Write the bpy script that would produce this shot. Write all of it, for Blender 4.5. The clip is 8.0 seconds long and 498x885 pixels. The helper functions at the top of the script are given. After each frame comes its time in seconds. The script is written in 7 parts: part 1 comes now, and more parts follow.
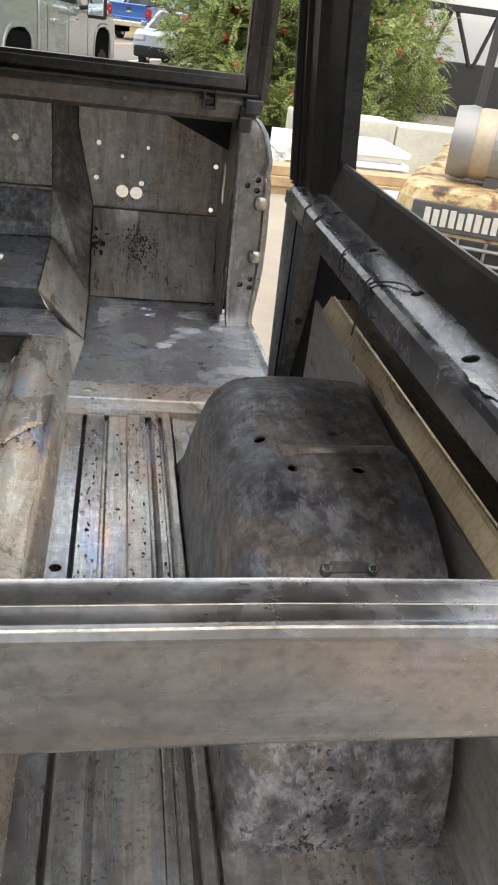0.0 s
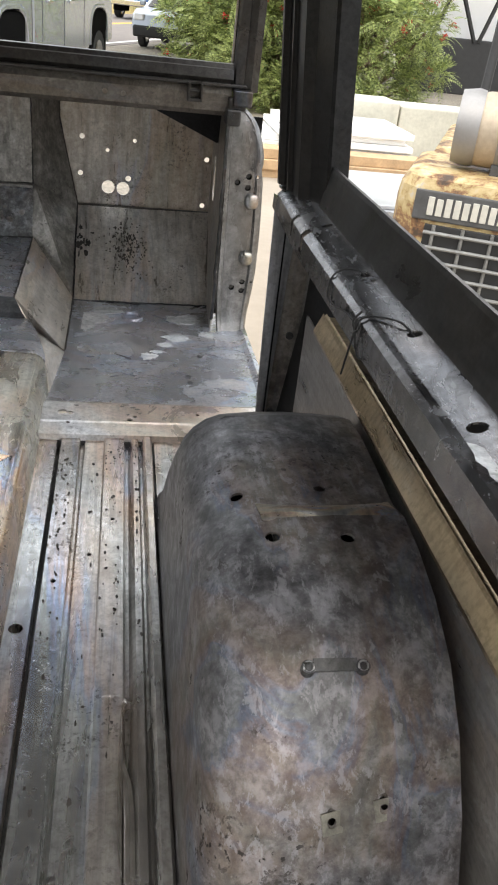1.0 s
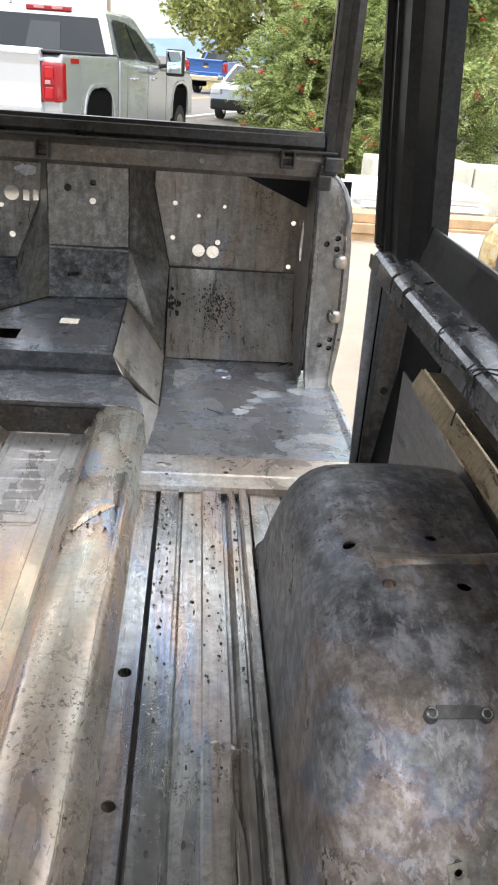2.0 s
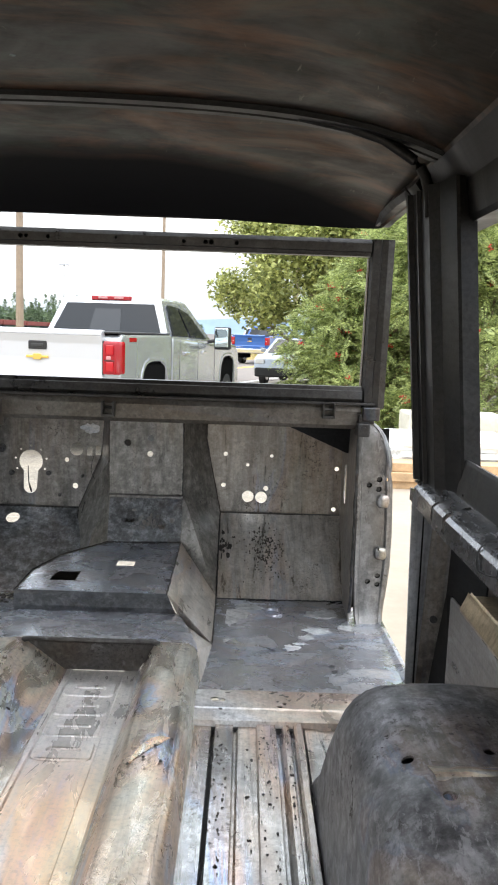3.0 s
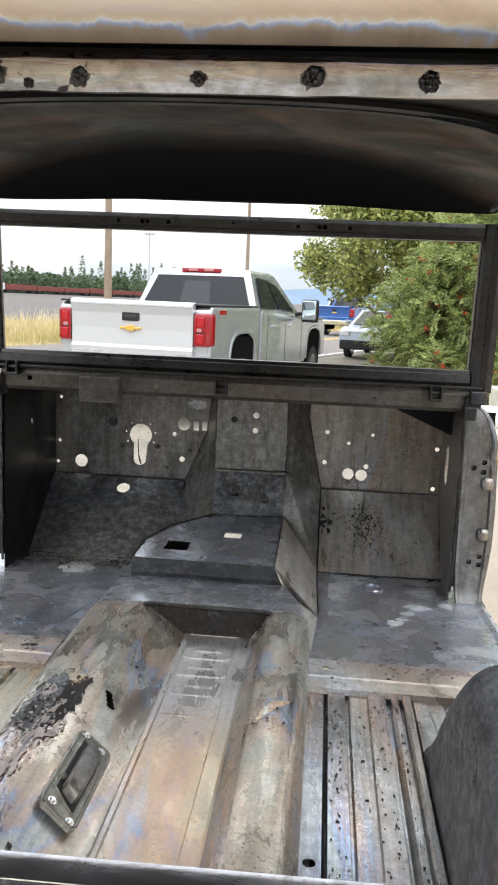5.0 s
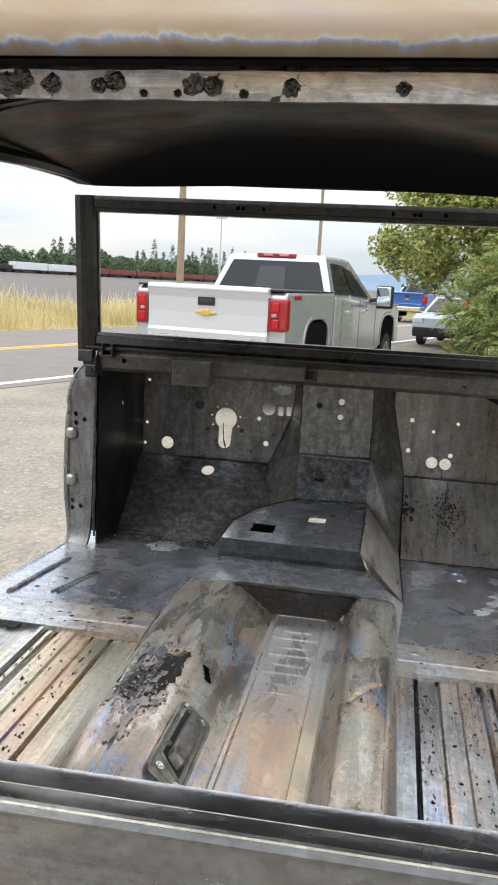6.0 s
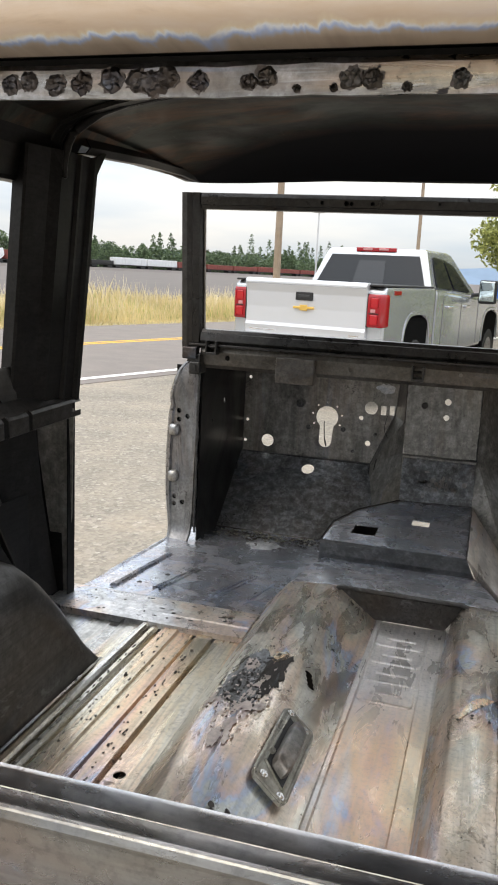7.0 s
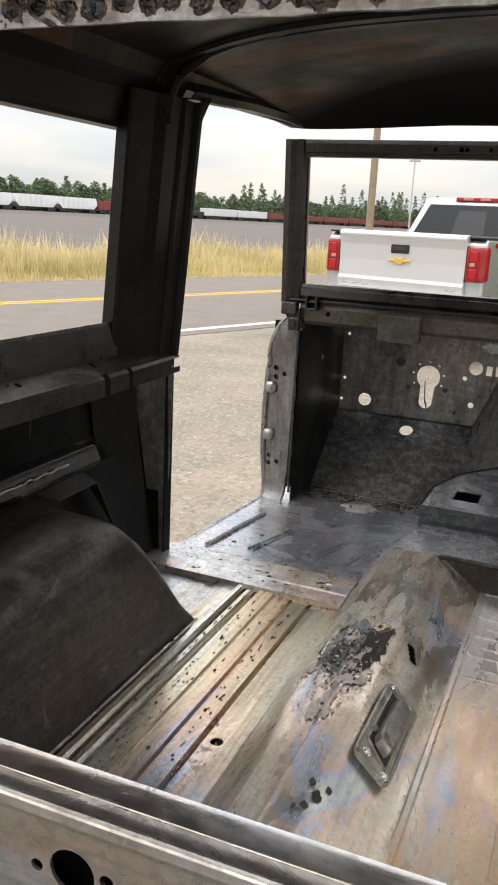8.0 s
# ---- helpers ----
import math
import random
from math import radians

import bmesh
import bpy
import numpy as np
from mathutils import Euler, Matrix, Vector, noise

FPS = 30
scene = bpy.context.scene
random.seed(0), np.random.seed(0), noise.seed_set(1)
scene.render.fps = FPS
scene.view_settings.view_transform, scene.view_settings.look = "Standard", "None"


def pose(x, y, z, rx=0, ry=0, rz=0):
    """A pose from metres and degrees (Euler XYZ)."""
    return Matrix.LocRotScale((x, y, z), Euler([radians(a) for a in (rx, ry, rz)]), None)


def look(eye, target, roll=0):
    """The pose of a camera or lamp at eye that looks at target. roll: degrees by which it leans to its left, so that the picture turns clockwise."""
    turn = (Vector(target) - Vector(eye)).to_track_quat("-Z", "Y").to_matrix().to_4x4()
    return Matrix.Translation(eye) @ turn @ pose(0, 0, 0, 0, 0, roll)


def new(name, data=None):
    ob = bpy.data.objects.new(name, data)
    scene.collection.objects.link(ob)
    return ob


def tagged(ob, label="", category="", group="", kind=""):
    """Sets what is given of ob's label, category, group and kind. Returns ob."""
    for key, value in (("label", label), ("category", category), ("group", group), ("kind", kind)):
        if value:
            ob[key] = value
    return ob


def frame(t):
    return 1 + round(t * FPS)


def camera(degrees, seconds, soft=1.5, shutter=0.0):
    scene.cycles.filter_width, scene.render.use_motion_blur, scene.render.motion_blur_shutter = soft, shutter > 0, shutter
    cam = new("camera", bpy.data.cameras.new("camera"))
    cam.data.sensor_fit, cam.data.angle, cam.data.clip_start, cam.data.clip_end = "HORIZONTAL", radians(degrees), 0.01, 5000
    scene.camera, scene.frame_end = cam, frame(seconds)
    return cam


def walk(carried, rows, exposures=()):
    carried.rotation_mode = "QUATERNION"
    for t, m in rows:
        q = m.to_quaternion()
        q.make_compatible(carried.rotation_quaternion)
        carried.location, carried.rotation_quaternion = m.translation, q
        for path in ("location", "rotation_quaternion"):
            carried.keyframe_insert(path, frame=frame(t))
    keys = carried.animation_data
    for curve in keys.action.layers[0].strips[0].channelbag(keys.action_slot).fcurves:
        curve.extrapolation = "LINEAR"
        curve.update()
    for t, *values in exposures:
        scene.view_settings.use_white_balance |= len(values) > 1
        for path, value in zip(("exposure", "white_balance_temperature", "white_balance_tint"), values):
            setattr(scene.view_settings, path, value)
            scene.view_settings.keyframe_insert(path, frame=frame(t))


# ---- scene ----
cam = camera(34.1, 8.0, soft=2.0)
PATH = [
    (0, (0.374, -0.267, 1.495), (0.716, 1.476, 0.575), 7.4),
    (0.5, (0.417, -0.157, 1.512), (0.802, 1.566, 0.573), 7.6),
    (1, (0.429, -0.116, 1.514), (0.757, 1.607, 0.554), 6.7),
    (1.5, (0.403, -0.134, 1.512), (0.646, 1.607, 0.559), 5.7),
    (2, (0.375, -0.142, 1.513), (0.529, 1.663, 0.666), 4.5),
    (2.2, (0.369, -0.146, 1.5), (0.487, 1.71, 0.765), 3.8),
    (3.3, (0.361, -0.26, 1.497), (0.354, 1.733, 1.323), 1.9),
    (3.5, (0.355, -0.267, 1.496), (0.336, 1.726, 1.335), 2.0),
    (4, (0.333, -0.283, 1.512), (0.275, 1.705, 1.3), 2.0),
    (4.5, (0.313, -0.295, 1.52), (0.201, 1.682, 1.237), 2.4),
    (4.7, (0.304, -0.299, 1.528), (0.166, 1.672, 1.217), 2.4),
    (5.8, (0.231, -0.36, 1.534), (-0.067, 1.581, 1.155), 2.9),
    (6, (0.224, -0.357, 1.534), (-0.112, 1.577, 1.149), 3.0),
    (6.5, (0.208, -0.346, 1.537), (-0.238, 1.563, 1.139), 2.8),
    (7, (0.188, -0.332, 1.54), (-0.368, 1.545, 1.131), 2.8),
    (7.5, (0.166, -0.316, 1.543), (-0.483, 1.526, 1.111), 2.8),
    (8, (0.132, -0.283, 1.539), (-0.606, 1.499, 1.01), 2.9),
]
walk(cam, [(t, look(eye, target, roll)) for t, eye, target, roll in PATH], [(0, 0.88, 7500, 13), (1, 1.04, 7450, 13), (1.5, 1.22, 7200, 13), (2.2, 1.30, 7100, 12.5), (3.5, 1.36, 7100, 12), (4.7, 1.04, 7150, 12), (6, 0.74, 7150, 12), (7, 0.70, 7350, 13), (8, 0.68, 7850, 14)])

# ---- light: a bright overcast day ----
SUN_UP, SUN_TURN = radians(58), radians(200)
world = bpy.data.worlds.new("overcast_sky")
scene.world = world
world.use_nodes = True
wt = world.node_tree
wt.nodes.clear()
w_out = wt.nodes.new("ShaderNodeOutputWorld")
w_bg = wt.nodes.new("ShaderNodeBackground")
w_sky = wt.nodes.new("ShaderNodeTexSky")
w_sky.sky_type, w_sky.sun_disc = "NISHITA", False
w_sky.sun_elevation, w_sky.sun_rotation = SUN_UP, SUN_TURN
w_co = wt.nodes.new("ShaderNodeTexCoord")
w_map = wt.nodes.new("ShaderNodeMapping")
w_map.inputs["Scale"].default_value = (1.0, 1.0, 6.0)
w_cloud = wt.nodes.new("ShaderNodeTexNoise")
w_cloud.inputs["Scale"].default_value, w_cloud.inputs["Detail"].default_value = 2.2, 5.0
w_ramp = wt.nodes.new("ShaderNodeValToRGB")
w_ramp.color_ramp.elements[0].position, w_ramp.color_ramp.elements[0].color = 0.34, (3.7, 4.7, 5.9, 1)
w_ramp.color_ramp.elements[1].position, w_ramp.color_ramp.elements[1].color = 0.64, (6.3, 6.6, 6.9, 1)
w_mix = wt.nodes.new("ShaderNodeMix")
w_mix.data_type = "RGBA"
w_mix.inputs["Factor"].default_value = 0.88
wt.links.new(w_co.outputs["Generated"], w_map.inputs["Vector"])
wt.links.new(w_map.outputs["Vector"], w_cloud.inputs["Vector"])
wt.links.new(w_cloud.outputs["Fac"], w_ramp.inputs["Fac"])
wt.links.new(w_sky.outputs["Color"], w_mix.inputs["A"])
wt.links.new(w_ramp.outputs["Color"], w_mix.inputs["B"])
wt.links.new(w_mix.outputs["Result"], w_bg.inputs["Color"])
wt.links.new(w_bg.outputs["Background"], w_out.inputs["Surface"])
# an overcast sky is about three times as bright overhead as at the horizon
w_sep = wt.nodes.new("ShaderNodeSeparateXYZ")
w_up = wt.nodes.new("ShaderNodeMath")
w_up.operation, w_up.use_clamp = "MAXIMUM", False
w_up.inputs[1].default_value = 0.0
w_rise = wt.nodes.new("ShaderNodeMath")
w_rise.operation = "MULTIPLY_ADD"
w_rise.inputs[1].default_value, w_rise.inputs[2].default_value = 0.29, 0.086
wt.links.new(w_co.outputs["Generated"], w_sep.inputs["Vector"])
wt.links.new(w_sep.outputs["Z"], w_up.inputs[0])
wt.links.new(w_up.outputs["Value"], w_rise.inputs[0])
wt.links.new(w_rise.outputs["Value"], w_bg.inputs["Strength"])
sun = new("sun", bpy.data.lights.new("sun", "SUN"))
sun.data.energy, sun.data.angle, sun.data.color = 0.5, radians(30), (1.0, 0.96, 0.9)
sun.matrix_world = look((0, 0, 20), Vector((0, 0, 20)) - Vector((math.sin(SUN_TURN) * math.cos(SUN_UP), math.cos(SUN_TURN) * math.cos(SUN_UP), math.sin(SUN_UP))))

# ---- materials ----
def material(name):
    m = bpy.data.materials.new(name)
    m.use_nodes = True
    return m, m.node_tree, m.node_tree.nodes["Principled BSDF"]


def node(nt, kind, **values):
    n = nt.nodes.new(kind)
    for key, value in values.items():
        n.inputs[key.replace("_", " ")].default_value = value
    return n


def ramp(nt, source, stops):
    r = nt.nodes.new("ShaderNodeValToRGB")
    e = r.color_ramp.elements
    while len(e) < len(stops):
        e.new(0.5)
    for i, (p, c) in enumerate(stops):
        e[i].position, e[i].color = p, (*c, 1) if len(c) == 3 else c
    nt.links.new(source, r.inputs["Fac"])
    return r.outputs["Color"]


def grey(v):
    return (v, v, v)


def mix(nt, fac, a, b, mode="MIX"):
    m = nt.nodes.new("ShaderNodeMix")
    m.data_type, m.blend_type = "RGBA", mode
    for key, value in (("Factor", fac), ("A", a), ("B", b)):
        if isinstance(value, (int, float)):
            m.inputs[key].default_value = value
        elif isinstance(value, tuple):
            m.inputs[key].default_value = (*value, 1)
        else:
            nt.links.new(value, m.inputs[key])
    return m.outputs["Result"]


def coords(nt, scale=(1, 1, 1), kind="Object", turn=(0, 0, 0)):
    c = nt.nodes.new("ShaderNodeTexCoord")
    m = nt.nodes.new("ShaderNodeMapping")
    m.inputs["Scale"].default_value, m.inputs["Rotation"].default_value = scale, turn
    nt.links.new(c.outputs[kind], m.inputs["Vector"])
    return m.outputs["Vector"]


def noise_tex(nt, vec, scale, detail=4.0, rough=0.55, warp=0.0):
    n = node(nt, "ShaderNodeTexNoise", Scale=scale, Detail=detail, Roughness=rough, Distortion=warp)
    nt.links.new(vec, n.inputs["Vector"])
    return n.outputs["Fac"]


def bump(nt, bsdf, height, strength, distance=0.002):
    b = node(nt, "ShaderNodeBump", Strength=strength, Distance=distance)
    nt.links.new(height, b.inputs["Height"])
    nt.links.new(b.outputs["Normal"], bsdf.inputs["Normal"])


def steel(name, light, dark, tint=0.3, pits=0.3, rough=0.3, metal=0.95, wipe=0.5, along=(1, 1, 1), warm=0.0, cloud=0.5, zone=None, cast=(1, 1, 1), spread=0.0, scuffs=7.0, grain=(130, 5, 130), brush=0.30, mottle=0.15, scuff_at=0.59, warp=1.8, rings=0.0, hues=3.6, soft=0.0, fine_hue=6):
    """Bare, once rusty sheet steel: soft grey streaks, heat colours, dark specks and eaten pits, pale scuffs."""
    m, nt, b = material(name)
    v = coords(nt, turn=(0.62, 0.47, 0.35))
    vs = coords(nt, along, turn=(0.05, 0.04, 0.06))
    tone = lambda k: tuple(min(0.92, k * c) for c in cast)
    big = noise_tex(nt, v, 2.6, 3, 0.5, 0.4)
    mid = noise_tex(nt, vs, 11, 5, 0.6, 0.8)
    fine = noise_tex(nt, v, 120, 4, 0.65)
    base = mix(nt, ramp(nt, big, [(0.36, grey(0)), (0.64, grey(1))]), tone(dark), tone(light))
    base = mix(nt, cloud, base, ramp(nt, mid, [(0.30, tone(dark * 0.55)), (0.50, tone((dark + light) / 2)), (0.70, tone(light * 1.25))]))
    base = mix(nt, mottle, base, ramp(nt, noise_tex(nt, v, 36, 7, 0.72, 0.2), [(0.36, tone(dark * 0.3)), (0.50, tone((dark + light) / 2)), (0.60, tone(light * 1.45))]))
    # heat colours in soft bands
    hue = noise_tex(nt, vs, hues, fine_hue, 0.60, 1.1)
    heat = ramp(nt, hue, [(0.32, tone(light)), (0.41, (0.68, 0.59, 0.42)), (0.47, (0.80, 0.56, 0.35)), (0.53, (0.76, 0.49, 0.35)), (0.56, (0.58, 0.43, 0.48)), (0.58, (0.36, 0.50, 0.78)), (0.605, (0.58, 0.63, 0.62)), (0.68, tone(light))])
    heat = mix(nt, 1.0, heat, grey(min(1.0, 0.06 + 1.2 * light)), "MULTIPLY")
    where = ramp(nt, noise_tex(nt, vs, 2.4, 4, 0.6, 0.9), [(0.44 - spread - soft, grey(0)), (0.54 - spread + soft, grey(tint))])
    if zone:
        sep = nt.nodes.new("ShaderNodeSeparateXYZ")
        nt.links.new(coords(nt), sep.inputs["Vector"])
        rng_ = nt.nodes.new("ShaderNodeMapRange")
        rng_.inputs["From Min"].default_value, rng_.inputs["From Max"].default_value, rng_.inputs["To Min"].default_value = zone[0], zone[1], 0.15
        nt.links.new(sep.outputs["Y"], rng_.inputs["Value"])
        where = mix(nt, 1.0, where, rng_.outputs["Result"], "MULTIPLY")
        if zone[0] < zone[1]:
            # the base is darker towards the low-y end of the zone
            base = mix(nt, 1.0, base, ramp(nt, rng_.outputs["Result"], [(0.15, grey(0.58)), (0.8, grey(1.0))]), "MULTIPLY")
    base = mix(nt, where, base, heat)
    if warm:
        base = mix(nt, ramp(nt, big, [(0.3, grey(min(1, warm * 1.5))), (0.7, grey(warm * 0.5))]), base, (0.50 * min(1, light * 1.5), 0.36 * min(1, light * 1.5), 0.23 * min(1, light * 1.5)))
    # tide marks where wet rust dried: thin dark and pale contour lines
    if rings:
        steep = nt.nodes.new("ShaderNodeMath")
        steep.operation, steep.inputs[1].default_value = "MULTIPLY", 13.0
        nt.links.new(noise_tex(nt, vs, 4.5, 3, 0.45, 0.7), steep.inputs[0])
        saw = nt.nodes.new("ShaderNodeMath")
        saw.operation = "FRACT"
        nt.links.new(steep.outputs["Value"], saw.inputs[0])
        line = ramp(nt, saw.outputs["Value"], [(0.0, grey(rings)), (0.16, grey(0)), (1.0, grey(0))])
        glow = ramp(nt, saw.outputs["Value"], [(0.55, grey(0)), (0.97, grey(rings * 0.8)), (1.0, grey(0))])
        base = mix(nt, line, base, tone(dark * 0.6))
        base = mix(nt, glow, base, tone(min(0.8, light * 1.1)))
    # brushed and dragged marks
    drag = noise_tex(nt, coords(nt, grain), 1.0, 3, 0.6, 0.5)
    base = mix(nt, ramp(nt, drag, [(0.35, grey(brush)), (0.55, grey(0))]), base, tone(dark * 0.5))
    base = mix(nt, ramp(nt, fine, [(0.30, grey(0.35)), (0.52, grey(0))]), base, tone(dark * 0.35))
    # pale scuffs with torn edges
    scuff_n = noise_tex(nt, vs, scuffs, 9, 0.72, warp)
    scuff = ramp(nt, scuff_n, [(scuff_at, grey(0)), (scuff_at + 0.04, grey(wipe * 0.8)), (scuff_at + 0.11, grey(wipe))])
    base = mix(nt, scuff, base, tone(min(0.75, 0.14 + light * 1.05)))
    # specks, and pits with a dark rim round a paler bottom
    near = ramp(nt, noise_tex(nt, v, 5.2, 4, 0.6, 0.8), [(0.50, grey(0.03)), (0.63, grey(1))])
    spots = mix(nt, 1.0, ramp(nt, noise_tex(nt, v, 130, 3, 0.55), [(0.60, grey(0)), (0.645, grey(min(1, pits * 1.4)))]), near, "MULTIPLY")
    pit_n = noise_tex(nt, v, 34, 6, 0.7, 0.5)
    pit = mix(nt, 1.0, ramp(nt, pit_n, [(0.585, grey(0)), (0.612, grey(pits)), (0.635, grey(pits)), (0.66, grey(pits * 0.25))]), near, "MULTIPLY")
    base = mix(nt, spots, base, (0.025, 0.021, 0.019))
    base = mix(nt, pit, base, (0.045, 0.038, 0.033))
    nt.links.new(base, b.inputs["Base Color"])
    b.inputs["Metallic"].default_value = metal
    r = ramp(nt, mid, [(0.34, grey(max(0.10, rough - 0.10))), (0.66, grey(rough + 0.14))])
    r = mix(nt, scuff, r, grey(min(0.8, rough + 0.22)))
    r = mix(nt, pit, r, grey(0.8))
    nt.links.new(r, b.inputs["Roughness"])
    high = mix(nt, 0.82, mix(nt, 0.25, noise_tex(nt, v, 6, 2), fine), mid)
    high = mix(nt, mix(nt, 0.5, spots, pit), high, grey(0))
    bump(nt, b, high, 0.22, 0.003)
    return m


def plain(name, colour, rough=0.6, metal=0.0, vary=0.25, scale=8.0, relief=0.15, coat=0.0, distance=0.004):
    """A surface of one colour with mottling at two scales and a fine relief."""
    m, nt, b = material(name)
    v = coords(nt)
    big, fine = noise_tex(nt, v, scale, 4), noise_tex(nt, v, scale * 9, 5, 0.65)
    low, high = tuple(c * (1 - vary) for c in colour), tuple(min(1, c * (1 + vary)) for c in colour)
    base = mix(nt, ramp(nt, big, [(0.3, grey(0)), (0.7, grey(1))]), low, high)
    base = mix(nt, 0.35, base, mix(nt, ramp(nt, fine, [(0.3, grey(0)), (0.7, grey(1))]), low, high))
    nt.links.new(base, b.inputs["Base Color"])
    b.inputs["Metallic"].default_value, b.inputs["Coat Weight"].default_value = metal, coat
    nt.links.new(ramp(nt, big, [(0.2, grey(max(0.02, rough - 0.08))), (0.8, grey(min(1, rough + 0.08)))]), b.inputs["Roughness"])
    bump(nt, b, fine, relief, distance)
    return m


def glossy(name, colour, rough=0.2, metal=0.0, coat=0.0, alpha=1.0, transmission=0.0):
    m, nt, b = material(name)
    b.inputs["Base Color"].default_value = (*colour, 1)
    b.inputs["Metallic"].default_value, b.inputs["Roughness"].default_value = metal, rough
    b.inputs["Coat Weight"].default_value, b.inputs["Transmission Weight"].default_value = coat, transmission
    return m


FLOOR = steel("floor_steel", 0.76, 0.30, tint=0.85, pits=0.45, rough=0.27, metal=0.75, wipe=0.3, along=(1.3, 0.14, 1), zone=(0.45, 0.95), cast=(1.0, 0.985, 0.94), spread=0.06, mottle=0.3, brush=0.35, cloud=0.5, hues=3.9)
TUNNEL = steel("tunnel_steel", 0.74, 0.36, tint=0.7, pits=0.5, rough=0.27, metal=0.72, wipe=0.15, along=(2.2, 0.6, 1), warm=0.04, mottle=0.24, scuffs=8, scuff_at=0.62, warp=0.8, brush=0.25, cloud=0.32, cast=(1.0, 0.985, 0.89), rings=0.06, hues=2.4, soft=0.08, fine_hue=5)
IRID = steel("blue_pink_heat_steel", 0.95, 0.7, tint=1.0, pits=0.1, rough=0.22, metal=0.9, wipe=0.6, along=(6, 4, 4), cloud=0.2, spread=0.25)
TROUGH = steel("trough_steel", 0.90, 0.62, tint=0.95, pits=0.12, rough=0.32, metal=0.62, wipe=0.2, along=(1.5, 0.40, 1), warm=0.14, cloud=0.3, spread=0.08, brush=0.2, mottle=0.16, hues=2.8, soft=0.03, zone=(1.22, 1.02))
FOOT = steel("footwell_steel", 0.86, 0.48, tint=0.25, pits=0.6, rough=0.24, metal=0.78, wipe=0.3, along=(0.9, 0.9, 1), cloud=0.35, cast=(0.88, 0.95, 1.08), brush=0.12, mottle=0.26, hues=2.4, soft=0.06)
SILL_STEEL = steel("sill_steel", 0.80, 0.36, tint=0.5, pits=1.0, rough=0.32, metal=0.68, wipe=0.35, along=(0.6, 0.6, 1), cloud=0.5, cast=(0.98, 0.98, 0.99), brush=0.15, mottle=0.4, hues=4.5)
LATCH_STEEL = steel("olive_latch_steel", 0.46, 0.20, tint=0.1, pits=0.3, rough=0.32, metal=0.45, wipe=0.3, mottle=0.3, scuffs=20, cast=(1.0, 0.96, 0.82))
STAIN = steel("dried_stain", 0.85, 0.5, tint=0.1, pits=0.3, rough=0.5, metal=0.35, wipe=0.3, brush=0.1, mottle=0.5, cast=(0.95, 0.98, 1.0))
WALL = steel("firewall_steel", 0.54, 0.15, tint=0.3, pits=0.6, rough=0.36, metal=0.5, wipe=0.3, along=(1.6, 1.6, 0.22), warm=0.2, cloud=0.85, grain=(60, 60, 5), brush=0.30, mottle=0.28, warp=0.6, cast=(1.05, 0.99, 0.90))
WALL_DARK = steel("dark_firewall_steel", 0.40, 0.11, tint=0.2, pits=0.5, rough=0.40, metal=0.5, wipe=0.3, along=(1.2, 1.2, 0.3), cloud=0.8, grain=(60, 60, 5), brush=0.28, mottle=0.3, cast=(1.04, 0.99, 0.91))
TOE = steel("toe_board_steel", 0.88, 0.34, tint=0.3, pits=0.5, rough=0.36, metal=0.45, wipe=0.35, along=(1.8, 0.3, 0.3), warm=0.18, cloud=0.8, grain=(60, 6, 6), brush=0.4, mottle=0.24, warp=0.6, cast=(1.04, 0.99, 0.91))
GREASY = steel("greasy_steel", 0.12, 0.03, tint=0.1, pits=0.8, rough=0.40, metal=0.4, wipe=0.25, along=(0.5, 1, 1.4), cloud=0.7, mottle=0.5, scuffs=14)
HOUSE = steel("wheelhouse_steel", 0.23, 0.075, tint=0.35, pits=1.0, rough=0.45, metal=0.6, wipe=0.45, along=(1.6, 0.7, 1.0), cloud=0.4, warm=0.0, scuffs=44, brush=0.25, mottle=0.6, scuff_at=0.55, warp=0.3, cast=(0.98, 0.97, 1.02), hues=5.0)
HOUSE_RIB = steel("rib_heat_steel", 0.36, 0.15, tint=0.7, pits=0.5, rough=0.36, metal=0.6, wipe=0.3, along=(3, 8, 2), cloud=0.4, spread=0.12, mottle=0.4)
# Toned darker, so that the left side's shade is in the colour.
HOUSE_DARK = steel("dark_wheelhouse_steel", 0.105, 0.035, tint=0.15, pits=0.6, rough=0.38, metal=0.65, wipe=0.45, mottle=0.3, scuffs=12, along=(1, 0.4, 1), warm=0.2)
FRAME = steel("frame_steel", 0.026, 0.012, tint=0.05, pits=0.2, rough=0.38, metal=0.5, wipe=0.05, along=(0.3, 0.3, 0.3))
SIDE = steel("side_steel", 0.40, 0.20, tint=0.2, pits=0.15, rough=0.36, metal=0.55, wipe=0.4, along=(1, 0.6, 1), scuffs=14, scuff_at=0.57, warp=0.8, warm=0.25)
BELT = steel("belt_rail_steel", 0.32, 0.12, tint=0.15, pits=0.15, rough=0.22, metal=0.9, wipe=0.6, along=(2.6, 0.9, 1), scuffs=30, scuff_at=0.57, warp=0.4, grain=(18, 60, 18), brush=0.35, cast=(0.98, 0.98, 1.02))
JAMB = steel("jamb_steel", 0.62, 0.26, tint=0.1, pits=0.3, rough=0.34, metal=0.4, wipe=0.3, along=(2, 2, 0.25), cloud=0.7, grain=(70, 70, 4), brush=0.35, cast=(0.95, 0.99, 1.05))
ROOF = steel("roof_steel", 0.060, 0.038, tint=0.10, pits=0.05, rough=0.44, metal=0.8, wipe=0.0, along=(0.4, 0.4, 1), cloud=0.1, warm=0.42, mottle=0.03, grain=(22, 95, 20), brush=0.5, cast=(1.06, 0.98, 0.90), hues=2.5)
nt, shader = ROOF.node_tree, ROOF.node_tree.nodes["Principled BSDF"]
